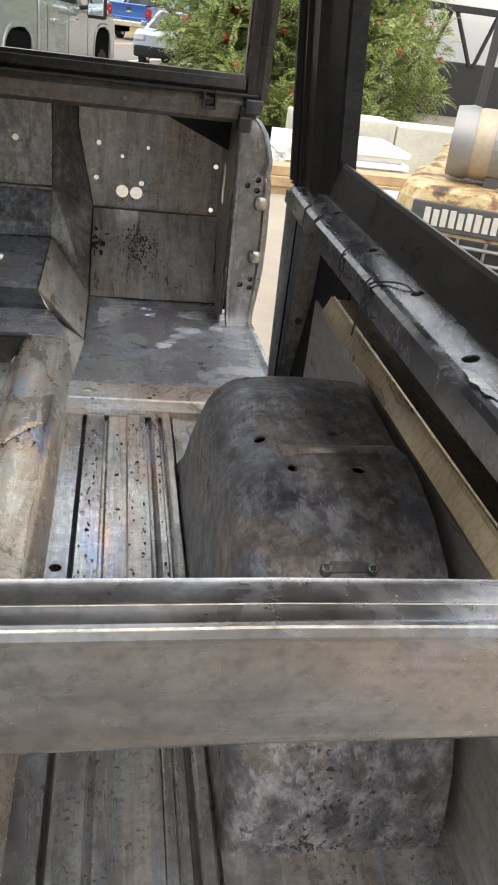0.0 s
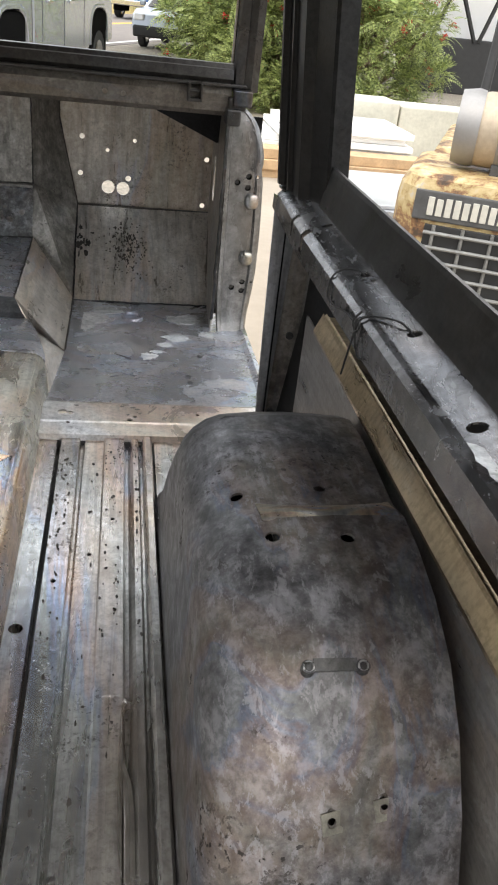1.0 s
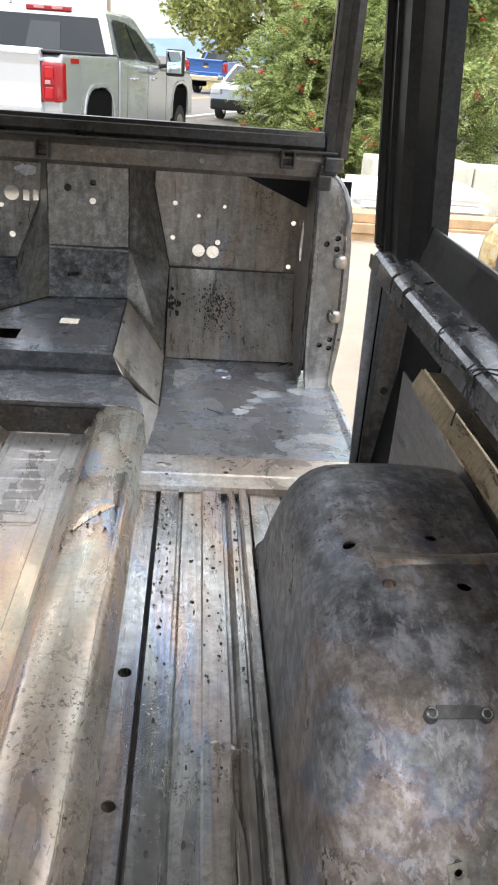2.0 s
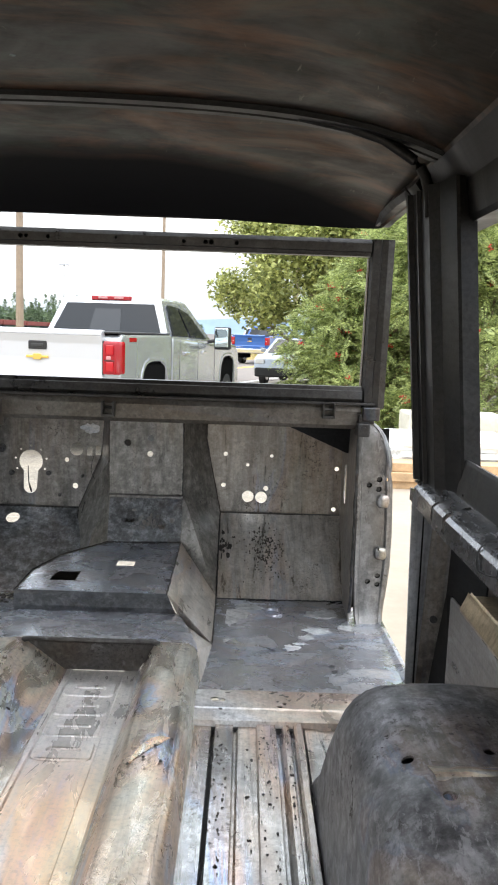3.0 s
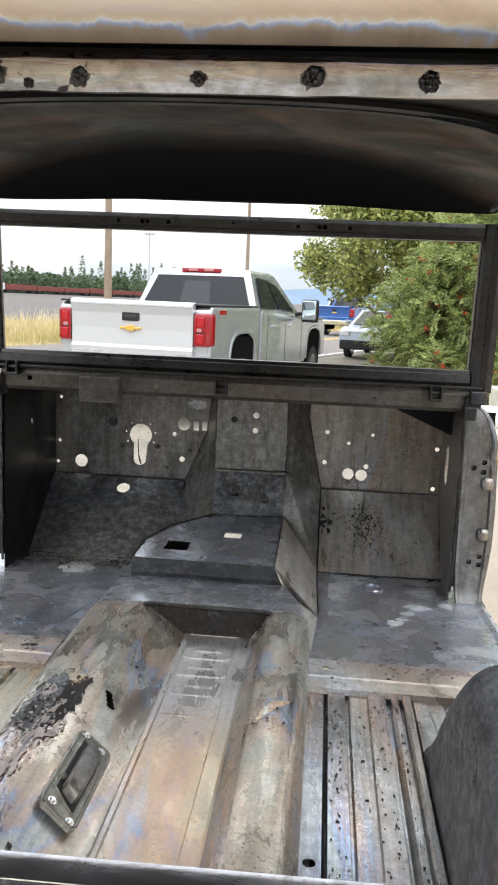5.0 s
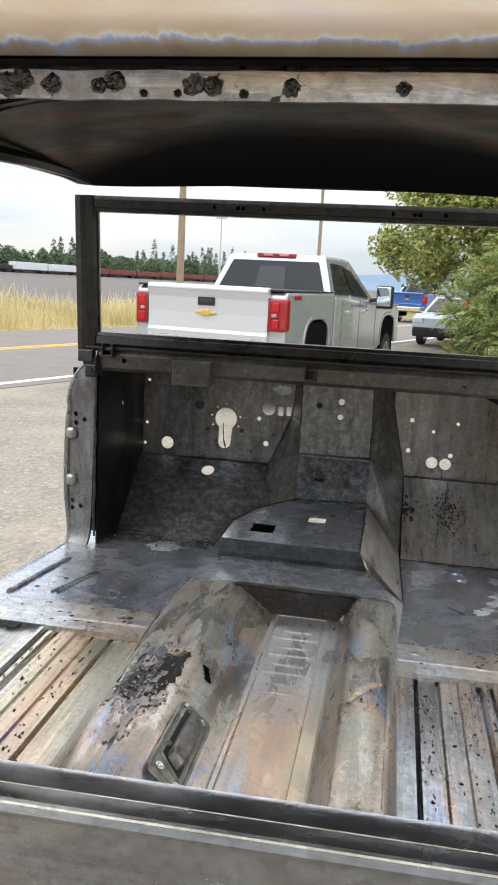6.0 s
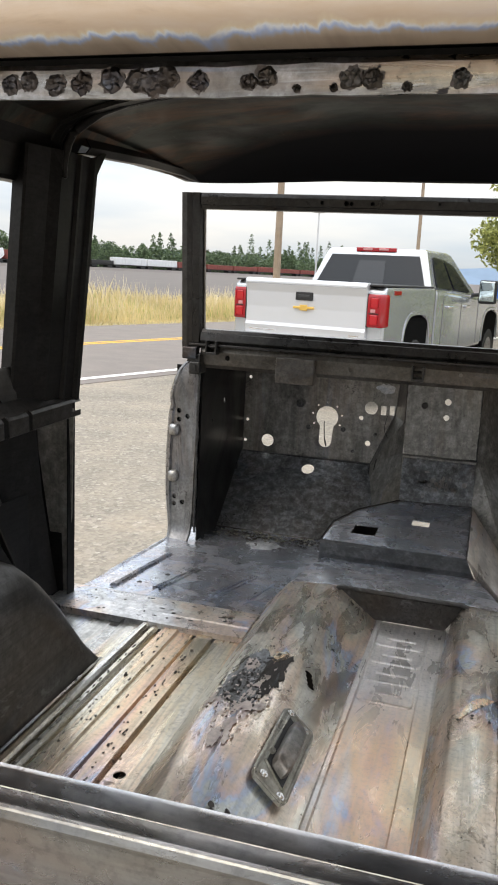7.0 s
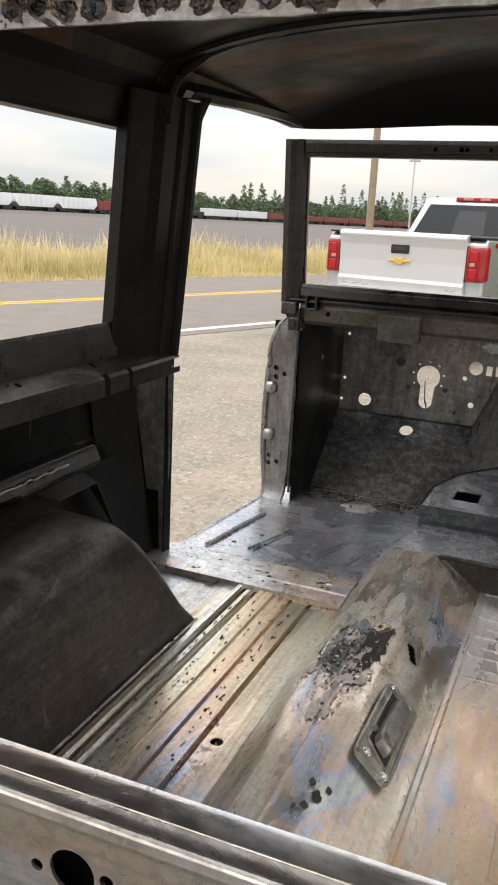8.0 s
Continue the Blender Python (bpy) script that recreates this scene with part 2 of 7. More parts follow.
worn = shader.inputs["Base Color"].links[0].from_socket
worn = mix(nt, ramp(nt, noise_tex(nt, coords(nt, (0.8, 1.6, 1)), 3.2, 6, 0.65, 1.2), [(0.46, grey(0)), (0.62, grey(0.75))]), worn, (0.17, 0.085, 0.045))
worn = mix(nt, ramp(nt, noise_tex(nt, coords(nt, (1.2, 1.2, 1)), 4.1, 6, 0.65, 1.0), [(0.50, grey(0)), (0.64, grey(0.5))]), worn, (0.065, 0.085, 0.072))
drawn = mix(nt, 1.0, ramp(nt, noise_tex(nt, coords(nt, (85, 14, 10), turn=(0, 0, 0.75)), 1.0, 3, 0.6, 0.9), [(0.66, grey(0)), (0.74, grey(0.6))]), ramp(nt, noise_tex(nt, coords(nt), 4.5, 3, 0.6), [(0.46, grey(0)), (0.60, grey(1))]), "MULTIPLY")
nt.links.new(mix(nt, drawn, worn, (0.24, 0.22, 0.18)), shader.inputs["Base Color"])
BAR = steel("bar_steel", 0.42, 0.24, tint=0.5, pits=0.2, rough=0.24, metal=0.95, wipe=0.3, along=(0.7, 1.5, 1.5), cloud=0.35, grain=(7, 130, 130), cast=(0.95, 0.99, 1.06), scuffs=9, mottle=0.14, brush=0.25, soft=0.08)
# Paler steel that carries the highlight of the bar's lip.
LIP = steel("lip_highlight_steel", 0.56, 0.26, tint=0.2, pits=0.2, rough=0.32, metal=0.9, wipe=0.3, cast=(1.0, 0.96, 0.84), mottle=0.4, brush=0.2)
BRIGHT = steel("ground_seam_steel", 0.50, 0.18, tint=0.5, pits=0.5, rough=0.34, wipe=0.3)
FLANGE = steel("flange_steel", 0.36, 0.08, tint=0.85, pits=0.95, rough=0.30, metal=0.9, wipe=0.3, along=(0.9, 2, 8), warm=0.30, cloud=0.85, grain=(8, 130, 130), mottle=0.6)
POST = steel("post_steel", 0.27, 0.10, tint=0.15, pits=0.3, rough=0.30, metal=0.6, wipe=0.35, along=(1.4, 1.4, 0.3), cloud=0.65, grain=(60, 60, 5), brush=0.25, mottle=0.3)
WELD = steel("weld_steel", 0.11, 0.035, tint=0.3, pits=0.6, rough=0.40, wipe=0.15, mottle=0.5)
SCAR = steel("burnt_filler", 0.34, 0.07, tint=0.15, pits=0.9, rough=0.44, metal=0.45, wipe=0.6, mottle=0.6, cloud=0.6, cast=(0.94, 0.98, 1.02), scuffs=12, warp=0.5)
PATCH = plain("pale_primer_patch", (0.62, 0.53, 0.48), 0.6, 0.2, 0.35, 90)
BLACK = plain("black_rubber", (0.025, 0.025, 0.025), 0.6, 0.0, 0.3, 30)
SCREW = glossy("screw_metal", (0.75, 0.73, 0.7), 0.25, 1.0)
# Pale gold cast carries the light that the right ledge reflects.
LIT_LEDGE = steel("lit_ledge_steel", 0.66, 0.36, tint=0.1, pits=0.1, rough=0.30, metal=0.92, wipe=0.1, along=(1, 0.3, 1), warm=0.1, cloud=0.4, cast=(1.0, 0.80, 0.54), mottle=0.1, grain=(20, 110, 20), brush=0.3)
# Near-black for sheets set behind openings, in place of the shade inside.
HOLE_DARK = steel("hole_dark_steel", 0.007, 0.004, tint=0.0, pits=0.1, rough=0.45, metal=0.2, wipe=0.03)
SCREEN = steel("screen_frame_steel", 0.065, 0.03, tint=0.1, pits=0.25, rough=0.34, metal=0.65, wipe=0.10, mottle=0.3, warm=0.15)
COWL = steel("cowl_steel", 0.17, 0.07, tint=0.15, pits=0.4, rough=0.38, metal=0.5, wipe=0.2, mottle=0.35, warm=0.2, cast=(1.05, 0.99, 0.9), along=(0.4, 1, 1.5))
RUST = plain("dark_rust", (0.050, 0.043, 0.038), 0.75, 0.2, 0.5, 90, 0.4)


def skin_material():
    """Tan heat-coloured roof edge, with a wavy pale blue line where the torch ran along its lower fold."""
    m, nt, b = material("roof_skin_steel")
    v = coords(nt)
    tan = ramp(nt, noise_tex(nt, coords(nt, (0.5, 1, 2)), 9, 6, 0.65, 1.2), [(0.30, (0.42, 0.30, 0.22)), (0.45, (0.62, 0.48, 0.36)), (0.60, (0.66, 0.55, 0.46)), (0.75, (0.55, 0.47, 0.52))])
    sep = nt.nodes.new("ShaderNodeSeparateXYZ")
    nt.links.new(v, sep.inputs["Vector"])
    wave = node(nt, "ShaderNodeMapRange", From_Min=0.2, From_Max=0.8, To_Min=-0.0045, To_Max=0.0045)
    nt.links.new(noise_tex(nt, coords(nt, (1, 0, 1)), 34, 4, 0.6, 0.4), wave.inputs["Value"])
    add = nt.nodes.new("ShaderNodeMath")
    nt.links.new(sep.outputs["Z"], add.inputs[0])
    nt.links.new(wave.outputs["Result"], add.inputs[1])
    band = node(nt, "ShaderNodeMapRange", From_Min=1.6435, From_Max=1.6635)
    nt.links.new(add.outputs["Value"], band.inputs["Value"])
    line = ramp(nt, band.outputs["Result"], [(0.10, (0.34, 0.27, 0.22)), (0.30, (0.50, 0.42, 0.34)), (0.36, (0.42, 0.52, 0.74)), (0.41, (0.74, 0.76, 0.80)), (0.46, (0.70, 0.60, 0.45)), (0.55, (0.62, 0.48, 0.36))])
    keep = ramp(nt, band.outputs["Result"], [(0.45, grey(1)), (0.60, grey(0))])
    nt.links.new(mix(nt, keep, tan, line), b.inputs["Base Color"])
    b.inputs["Metallic"].default_value, b.inputs["Roughness"].default_value = 0.45, 0.42
    bump(nt, b, noise_tex(nt, v, 60, 5), 0.2, 0.002)
    return m


SKIN = skin_material()


def add_front_shade(m):
    """The roof's front darkens to black, its shade put into the colour, up to an arched, uneven edge."""
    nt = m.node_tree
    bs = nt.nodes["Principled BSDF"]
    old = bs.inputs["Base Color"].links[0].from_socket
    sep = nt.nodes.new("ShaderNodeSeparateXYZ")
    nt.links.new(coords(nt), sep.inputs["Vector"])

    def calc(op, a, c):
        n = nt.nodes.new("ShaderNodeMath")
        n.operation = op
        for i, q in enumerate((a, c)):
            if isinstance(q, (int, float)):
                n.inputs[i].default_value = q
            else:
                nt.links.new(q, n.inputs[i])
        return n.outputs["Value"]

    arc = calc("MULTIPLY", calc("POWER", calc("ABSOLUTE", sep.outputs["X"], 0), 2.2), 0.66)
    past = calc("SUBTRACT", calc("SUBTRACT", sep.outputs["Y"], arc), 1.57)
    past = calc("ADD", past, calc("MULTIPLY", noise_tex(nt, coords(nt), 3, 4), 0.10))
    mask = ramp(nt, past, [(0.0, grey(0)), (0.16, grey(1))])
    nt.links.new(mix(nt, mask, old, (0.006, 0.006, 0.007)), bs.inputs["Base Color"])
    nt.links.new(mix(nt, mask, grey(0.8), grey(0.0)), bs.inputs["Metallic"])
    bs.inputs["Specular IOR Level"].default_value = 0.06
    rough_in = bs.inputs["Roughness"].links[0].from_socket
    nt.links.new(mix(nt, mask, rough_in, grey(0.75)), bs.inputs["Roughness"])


add_front_shade(ROOF)
for dull in (HOLE_DARK, FRAME, HOUSE_DARK):
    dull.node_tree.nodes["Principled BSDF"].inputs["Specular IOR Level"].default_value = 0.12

# ---- building blocks ----
def mesh_of(name, bm, mat, smooth=False):
    bm.normal_update()
    me = bpy.data.meshes.new(name)
    bm.to_mesh(me)
    bm.free()
    if mat:
        me.materials.append(mat)
    if smooth:
        for p in me.polygons:
            p.use_smooth = True
        me.set_sharp_from_angle(angle=radians(40))
    return me


def part(name, bm, mat, parent, label="", smooth=False):
    ob = new(name, mesh_of(name, bm, mat, smooth))
    ob.parent = parent
    return tagged(ob, label)


def thing(name, label, category, place=(0, 0, 0), turn=0.0, group="", kind=""):
    ob = new(name)
    ob.empty_display_size = 0.1
    ob.matrix_world = pose(*place, 0, 0, turn)
    return tagged(ob, label, category, group, kind)


def solo(name, bm, mat, label, category, group="", kind="", smooth=False):
    return tagged(new(name, mesh_of(name, bm, mat, smooth)), label, category, group, kind)


def thicken(bm, th):
    """Turns an open sheet into a closed shell: a second skin th along the vertex normals, joined round the border."""
    bm.normal_update()
    faces, border = bm.faces[:], [e for e in bm.edges if e.is_boundary]
    twin = {v: bm.verts.new(v.co + v.normal * th) for v in bm.verts[:]}
    rims = [(e.verts[0], e.verts[1]) for e in border]
    for f in faces:
        bm.faces.new([twin[v] for v in reversed(f.verts)])
    for a, b in rims:
        bm.faces.new((a, b, twin[b], twin[a]))
    bmesh.ops.recalc_face_normals(bm, faces=bm.faces)


def loft(rings, th=0.0, closed=False, caps=False):
    """Faces between successive rows of points; th thickens them."""
    bm = bmesh.new()
    rows = [[bm.verts.new(p) for p in ring] for ring in rings]
    for a, b in zip(rows, rows[1:]):
        n = len(a)
        for i in range(n if closed else n - 1):
            j = (i + 1) % n
            bm.faces.new((a[i], a[j], b[j], b[i]))
    if caps:
        bm.faces.new(rows[0][::-1])
        bm.faces.new(rows[-1])
    if closed or caps:
        bmesh.ops.recalc_face_normals(bm, faces=bm.faces)
    if th:
        thicken(bm, th)
    return bm


def along_y(pts, ys, th=0.0):
    """A profile of (x, z) carried along y."""
    return loft([[(x, y, z) for x, z in pts] for y in ys], th)


def box(x0, x1, y0, y1, z0, z1, bevel=0.0, seg=2):
    bm = bmesh.new()
    bmesh.ops.create_cube(bm, size=1, matrix=Matrix.Translation(((x0 + x1) / 2, (y0 + y1) / 2, (z0 + z1) / 2)) @ Matrix.Diagonal((abs(x1 - x0), abs(y1 - y0), abs(z1 - z0), 1)))
    if bevel:
        bmesh.ops.bevel(bm, geom=bm.edges[:], offset=bevel, segments=seg, affect="EDGES", profile=0.5)
    return bm


def join(*bms):
    out = bmesh.new()
    for b in bms:
        me = bpy.data.meshes.new("scratch")
        b.to_mesh(me)
        out.from_mesh(me)
        b.free()
        bpy.data.meshes.remove(me)
    return out


def rod(p0, p1, r, seg=12, r1=None):
    p0, p1 = Vector(p0), Vector(p1)
    bm = bmesh.new()
    m = Matrix.Translation((p0 + p1) / 2) @ (p1 - p0).to_track_quat("Z", "Y").to_matrix().to_4x4()
    bmesh.ops.create_cone(bm, cap_ends=True, segments=seg, radius1=r, radius2=r if r1 is None else r1, depth=(p1 - p0).length, matrix=m)
    return bm


def tube(pts, r, seg=6):
    pts = [Vector(p) for p in pts]
    rings = []
    for i, p in enumerate(pts):
        d = (pts[min(i + 1, len(pts) - 1)] - pts[max(i - 1, 0)]).normalized()
        s = d.orthogonal().normalized()
        q = d.cross(s)
        rings.append([p + (s * math.cos(a) + q * math.sin(a)) * r for a in (2 * math.pi * k / seg for k in range(seg))])
    return loft(rings, closed=True, caps=True)


def slab(outline, lift, th):
    """A flat plate: a closed outline of 2D points laid into space by lift(u, v), th thick along its normal."""
    bm = bmesh.new()
    bm.faces.new([bm.verts.new(lift(u, v)) for u, v in outline])
    bm.normal_update()
    thicken(bm, th)
    return bm


def cut(ob, *cutters):
    """Cuts real holes through a part."""
    smooth = ob.data.polygons[0].use_smooth
    bm = bmesh.new()
    bm.from_mesh(ob.data)
    bmesh.ops.remove_doubles(bm, verts=bm.verts, dist=1e-6)
    bmesh.ops.recalc_face_normals(bm, faces=bm.faces)
    bm.to_mesh(ob.data)
    bm.free()
    tool = new("tool", mesh_of("tool", join(*cutters), None))
    mod = ob.modifiers.new("holes", "BOOLEAN")
    mod.operation, mod.object, mod.solver = "DIFFERENCE", tool, "EXACT"
    mod.use_self = True
    bpy.context.view_layer.update()
    made = bpy.data.meshes.new_from_object(ob.evaluated_get(bpy.context.evaluated_depsgraph_get()))
    ob.modifiers.clear()
    old = ob.data
    ob.data = made
    for p in made.polygons:
        p.use_smooth = smooth
    if smooth:
        made.set_sharp_from_angle(angle=radians(28))
    old_tool = tool.data
    bpy.data.objects.remove(tool)
    bpy.data.meshes.remove(old_tool)
    bpy.data.meshes.remove(old)
    return ob


def steps(a, b, n):
    return [a + (b - a) * i / n for i in range(n + 1)]


def blob(x, y, z, r, flat=0.3, seed=0, normal=(0, 0, 1)):
    """A small uneven bead of weld or dirt."""
    bm = bmesh.new()
    bmesh.ops.create_icosphere(bm, subdivisions=3, radius=1)
    q = Vector(normal).to_track_quat("Z", "Y").to_matrix().to_4x4()
    for v in bm.verts:
        k = 1 + 0.5 * noise.noise(v.co * 1.5 + Vector((seed * 3.1, seed, 0))) + 0.25 * noise.noise(v.co * 4.5 + Vector((seed * 1.1, seed, 5)))
        v.co = Vector((v.co.x * r * k, v.co.y * r * k, v.co.z * r * flat * k))
    bmesh.ops.transform(bm, matrix=Matrix.Translation((x, y, z)) @ q, verts=bm.verts)
    return bm


def flat_patch(x, y, z, rx, ry, seed=0, th=0.0015, n=24, lift=None):
    """A thin uneven patch that follows the surface under it, lift(u, v)."""
    lift = lift or (lambda u, v: (u, v, z))
    rings = []
    for r in (0.02, 0.3, 0.55, 0.8, 1.0):
        ring = []
        for i in range(n):
            a = 2 * math.pi * i / n
            k = r * (1 + 0.45 * noise.noise(Vector((math.cos(a) * 0.9 + seed * 7.3, math.sin(a) * 0.9, seed))) + 0.40 * noise.noise(Vector((math.cos(a) * 2.6 + seed * 7.3, math.sin(a) * 3, seed))) + 0.22 * noise.noise(Vector((math.cos(a) * 8 + seed * 3.3, math.sin(a) * 8, seed))))
            ring.append(lift(x + rx * k * math.cos(a), y + ry * k * math.sin(a)))
        rings.append(ring)
    bm = loft(rings, closed=True)
    thicken(bm, th)
    return bm

# ---- the stripped body shell ----
FZ, MID = 0.72, -0.016          # load floor height; the rear tub's middle
body = thing("stripped_car", "stripped bare steel off-road car body without doors or glass", "car")


def floor_profile(sign):
    """Ribs of the load floor from the tunnel's foot out to the wheelhouse, as (x, z)."""
    deep = -0.016 if sign > 0 else -0.008
    p = [(0.287, 0), (0.318, 0), (0.320, deep), (0.327, deep), (0.331, 0.004), (0.362, 0.004), (0.365, -0.008), (0.372, -0.008), (0.376, 0), (0.411, 0.0), (0.414, 0.006),
         (0.446, 0.006), (0.450, -0.010), (0.458, -0.009), (0.463, 0.0), (0.467, 0.006), (0.473, 0.006), (0.477, -0.010), (0.484, -0.010), (0.487, 0.006), (0.490, 0.010), (0.497, 0.010), (0.4995, 0.004), (0.5005, -0.020), (0.5060, -0.020), (0.509, 0), (0.533, 0)]
    if sign < 0:
        p = [(0.252, 0)] + p
    return [(x if sign > 0 else -x - 0.030, FZ + z) for x, z in p]


fl = part("load_floor", along_y(floor_profile(1), steps(-0.02, 1.30, 12), 0.003), FLOOR, body, "ribbed bare steel load floor with heat colours")
fl_left = part("load_floor", along_y(floor_profile(-1)[::-1], steps(-0.02, 1.30, 12), 0.003), FLOOR, body, "ribbed bare steel load floor with heat colours")
holes_r = [rod((x, y, FZ - 0.05), (x, y, FZ + 0.05), r, 14) for x, y, r in ((0.302, 0.762, 0.010), (0.303, 0.535, 0.009), (0.345, 0.86, 0.004), (0.395, 0.93, 0.004), (0.43, 1.02, 0.004), (0.345, 1.16, 0.003))]
cut(fl, *holes_r)
cut(fl_left, *[rod((x, y, FZ - 0.05), (x, y, FZ + 0.05), r, 14) for x, y, r in ((-0.329, 0.758, 0.011), (-0.35, 0.80, 0.005), (-0.43, 1.10, 0.003), (-0.39, 1.0, 0.003), (-0.47, 0.95, 0.003))])
for s, xm in ((1, 0.0), (-1, -0.030)):
    # the flat margin under and beside the wheelhouse
    a, b = sorted((s * 0.53 + xm, s * 0.80 + xm))
    part("floor_margin", box(a, b, -0.02, 1.45, FZ - 0.006, FZ), FLOOR, body)
# Added unseen plate stops daylight showing through the floor's joints.
part("floor_light_block", box(-0.80, 0.78, -0.02, 1.44, FZ - 0.045, FZ - 0.030), FRAME, body)
for s, xm in ((1, 0.0), (-1, -0.030)):
    part("floor_gap", box(*sorted((s * 0.5010 + xm, s * 0.5058 + xm)), 0.25, 1.288, FZ - 0.0195, FZ - 0.004), BLACK, body, "black open joint beside the wheelhouse")
    part("floor_gap", box(*sorted((s * 0.285 + xm, s * 0.500 + xm)), 1.2895, 1.2975, FZ - 0.020, FZ + 0.0015, 0.001), BLACK, body, "black open joint before the cross sill")
# small bump pressed into the rib, and the groove that steps aside behind it
part("floor_groove", loft([[(x + d, y, FZ + z) for x, z in ((-0.005, 0.0050), (-0.003, 0.0066), (0.003, 0.0066), (0.006, 0.0050))] for y, d in ((-0.01, 0.455), (0.46, 0.455), (0.50, 0.452), (0.535, 0.443), (0.60, 0.440), (0.645, 0.441), (0.66, 0.446))], 0.001), FLOOR, body, smooth=True)
part("rib_bump", blob(0.437, 0.62, FZ + 0.003, 0.020, 0.35, 4), FLOOR, body)

# tunnel with two raised flanks and a sunk middle
def tunnel_ring(y):
    w = 0.010 * max(0.0, y - 0.7)
    return [(-0.345, y, FZ - 0.025), (-0.300 - w, y, FZ - 0.025), (-0.290 - w, y, FZ - 0.002), (-0.268 - w, y, FZ + 0.022), (-0.235 - w, y, FZ + 0.060), (-0.215, y, FZ + 0.068), (-0.180, y, FZ + 0.064), (-0.172, y, FZ + 0.070), (-0.135, y, FZ + 0.072), (-0.122, y, FZ + 0.066),
            (-0.035, y, FZ + 0.000), (-0.022, y, FZ - 0.004), (-0.018, y, FZ - 0.002), (-0.012, y, FZ - 0.002), (-0.009, y, FZ - 0.006), (0.110, y, FZ - 0.006), (0.113, y, FZ - 0.002), (0.140, y, FZ - 0.002), (0.146, y, FZ + 0.002),
            (0.178, y, FZ + 0.062), (0.186, y, FZ + 0.068), (0.225, y, FZ + 0.070), (0.262, y, FZ + 0.064), (0.274, y, FZ + 0.052), (0.286, y, FZ - 0.002), (0.31, y, FZ - 0.019)]


rings = [tunnel_ring(y) for y in steps(-0.02, 1.56, 16)]
left_flank = part("tunnel_flank", loft([r[:12] for r in rings], 0.002), TUNNEL, body, "burnt and heat-coloured raised tunnel flank")
trough = part("tunnel_trough", loft([r[11:19] for r in rings], 0.002), TROUGH, body, "straw and blue heat-tinted sunk tunnel panel")
right_flank = part("tunnel_flank", loft([r[18:] for r in rings], 0.002), TUNNEL, body, "heat-coloured raised tunnel flank")
for ob in (left_flank, right_flank):
    for p in ob.data.polygons:
        p.use_smooth = True
cut(left_flank, *[rod((-0.098 + 0.004 * k, 1.128 - 0.011 * k, FZ + 0.0), (-0.098 + 0.004 * k, 1.128 - 0.011 * k, FZ + 0.10), 0.008, 12) for k in range(4)], rod((-0.078, 1.28, FZ), (-0.078, 1.28, FZ + 0.1), 0.005, 10))
# spot welds along the trough's edges
for i in range(26):
    y = 0.55 + i * 0.037
    part("spot_weld", blob(-0.028, y, FZ - 0.002, 0.006, 0.25, i), TUNNEL, body)
    part("spot_weld", blob(0.130, y, FZ - 0.002, 0.006, 0.25, i + 40), TUNNEL, body)
# pressed raised bars in the trough (an emblem shown as plain bars)
for i in range(4):
    y0 = 1.160 + i * 0.088
    w = 0.066
    z = FZ - 0.0030
    rounded = lambda x0, x1, ya, yb, r, h: [(cx + r * math.cos(a), cy + r * math.sin(a), z + h) for cx, cy, q in ((x1 - r, yb - r, 0), (x0 + r, yb - r, 1), (x0 + r, ya + r, 2), (x1 - r, ya + r, 3)) for a in steps(q * math.pi / 2, (q + 1) * math.pi / 2, 4)]
    part("pressed_bar", loft([rounded(-0.008, 0.106, y0 - 0.002, y0 + w + 0.002, 0.012, -0.004), rounded(-0.006, 0.104, y0, y0 + w, 0.012, 0.0020), rounded(-0.004, 0.102, y0 + 0.002, y0 + w - 0.002, 0.011, 0.0032), rounded(0.016, 0.084, y0 + 0.024, y0 + w - 0.024, 0.007, 0.0032), rounded(0.018, 0.082, y0 + 0.026, y0 + w - 0.026, 0.006, 0.0015), rounded(0.020, 0.080, y0 + 0.028, y0 + w - 0.028, 0.005, -0.004)], closed=True), TROUGH, body)

# front end of the trough: an upright plate with a ledge
part("trough_end", slab([(-0.118, 0.070), (0.186, 0.070), (0.140, 0.0), (-0.028, 0.0)], lambda u, v: (u, 1.552 + 0.03 * (0.07 - v), FZ + v), 0.003), HOUSE_DARK, body, "dark upright end plate of the tunnel")
part("tunnel_ledge", loft([[(-0.302, y, 0.690), (-0.262, y, z - 0.030), (-0.232, y, z), (-0.12, y, z + d), (0.16, y, z + d), (xr - 0.020, y, z + d * 0.5), (xr - 0.006, y, z - 0.004), (xr, y, z - 0.016)] for y, z, d, xr in ((1.55, FZ + 0.068, 0.008, 0.276), (1.60, FZ + 0.066, 0.006, 0.270), (1.75, FZ + 0.040, 0.004, 0.245), (1.91, FZ + 0.012, 0.0, 0.214))], 0.002), FOOT, body, smooth=True)
part("tunnel_lip", tube([(-0.122, 1.552, FZ + 0.068), (-0.112, 1.546, FZ + 0.074), (0.03, 1.541, FZ + 0.075), (0.176, 1.546, FZ + 0.074), (0.188, 1.552, FZ + 0.068)], 0.0065, 8), HOUSE_DARK, body, smooth=True)

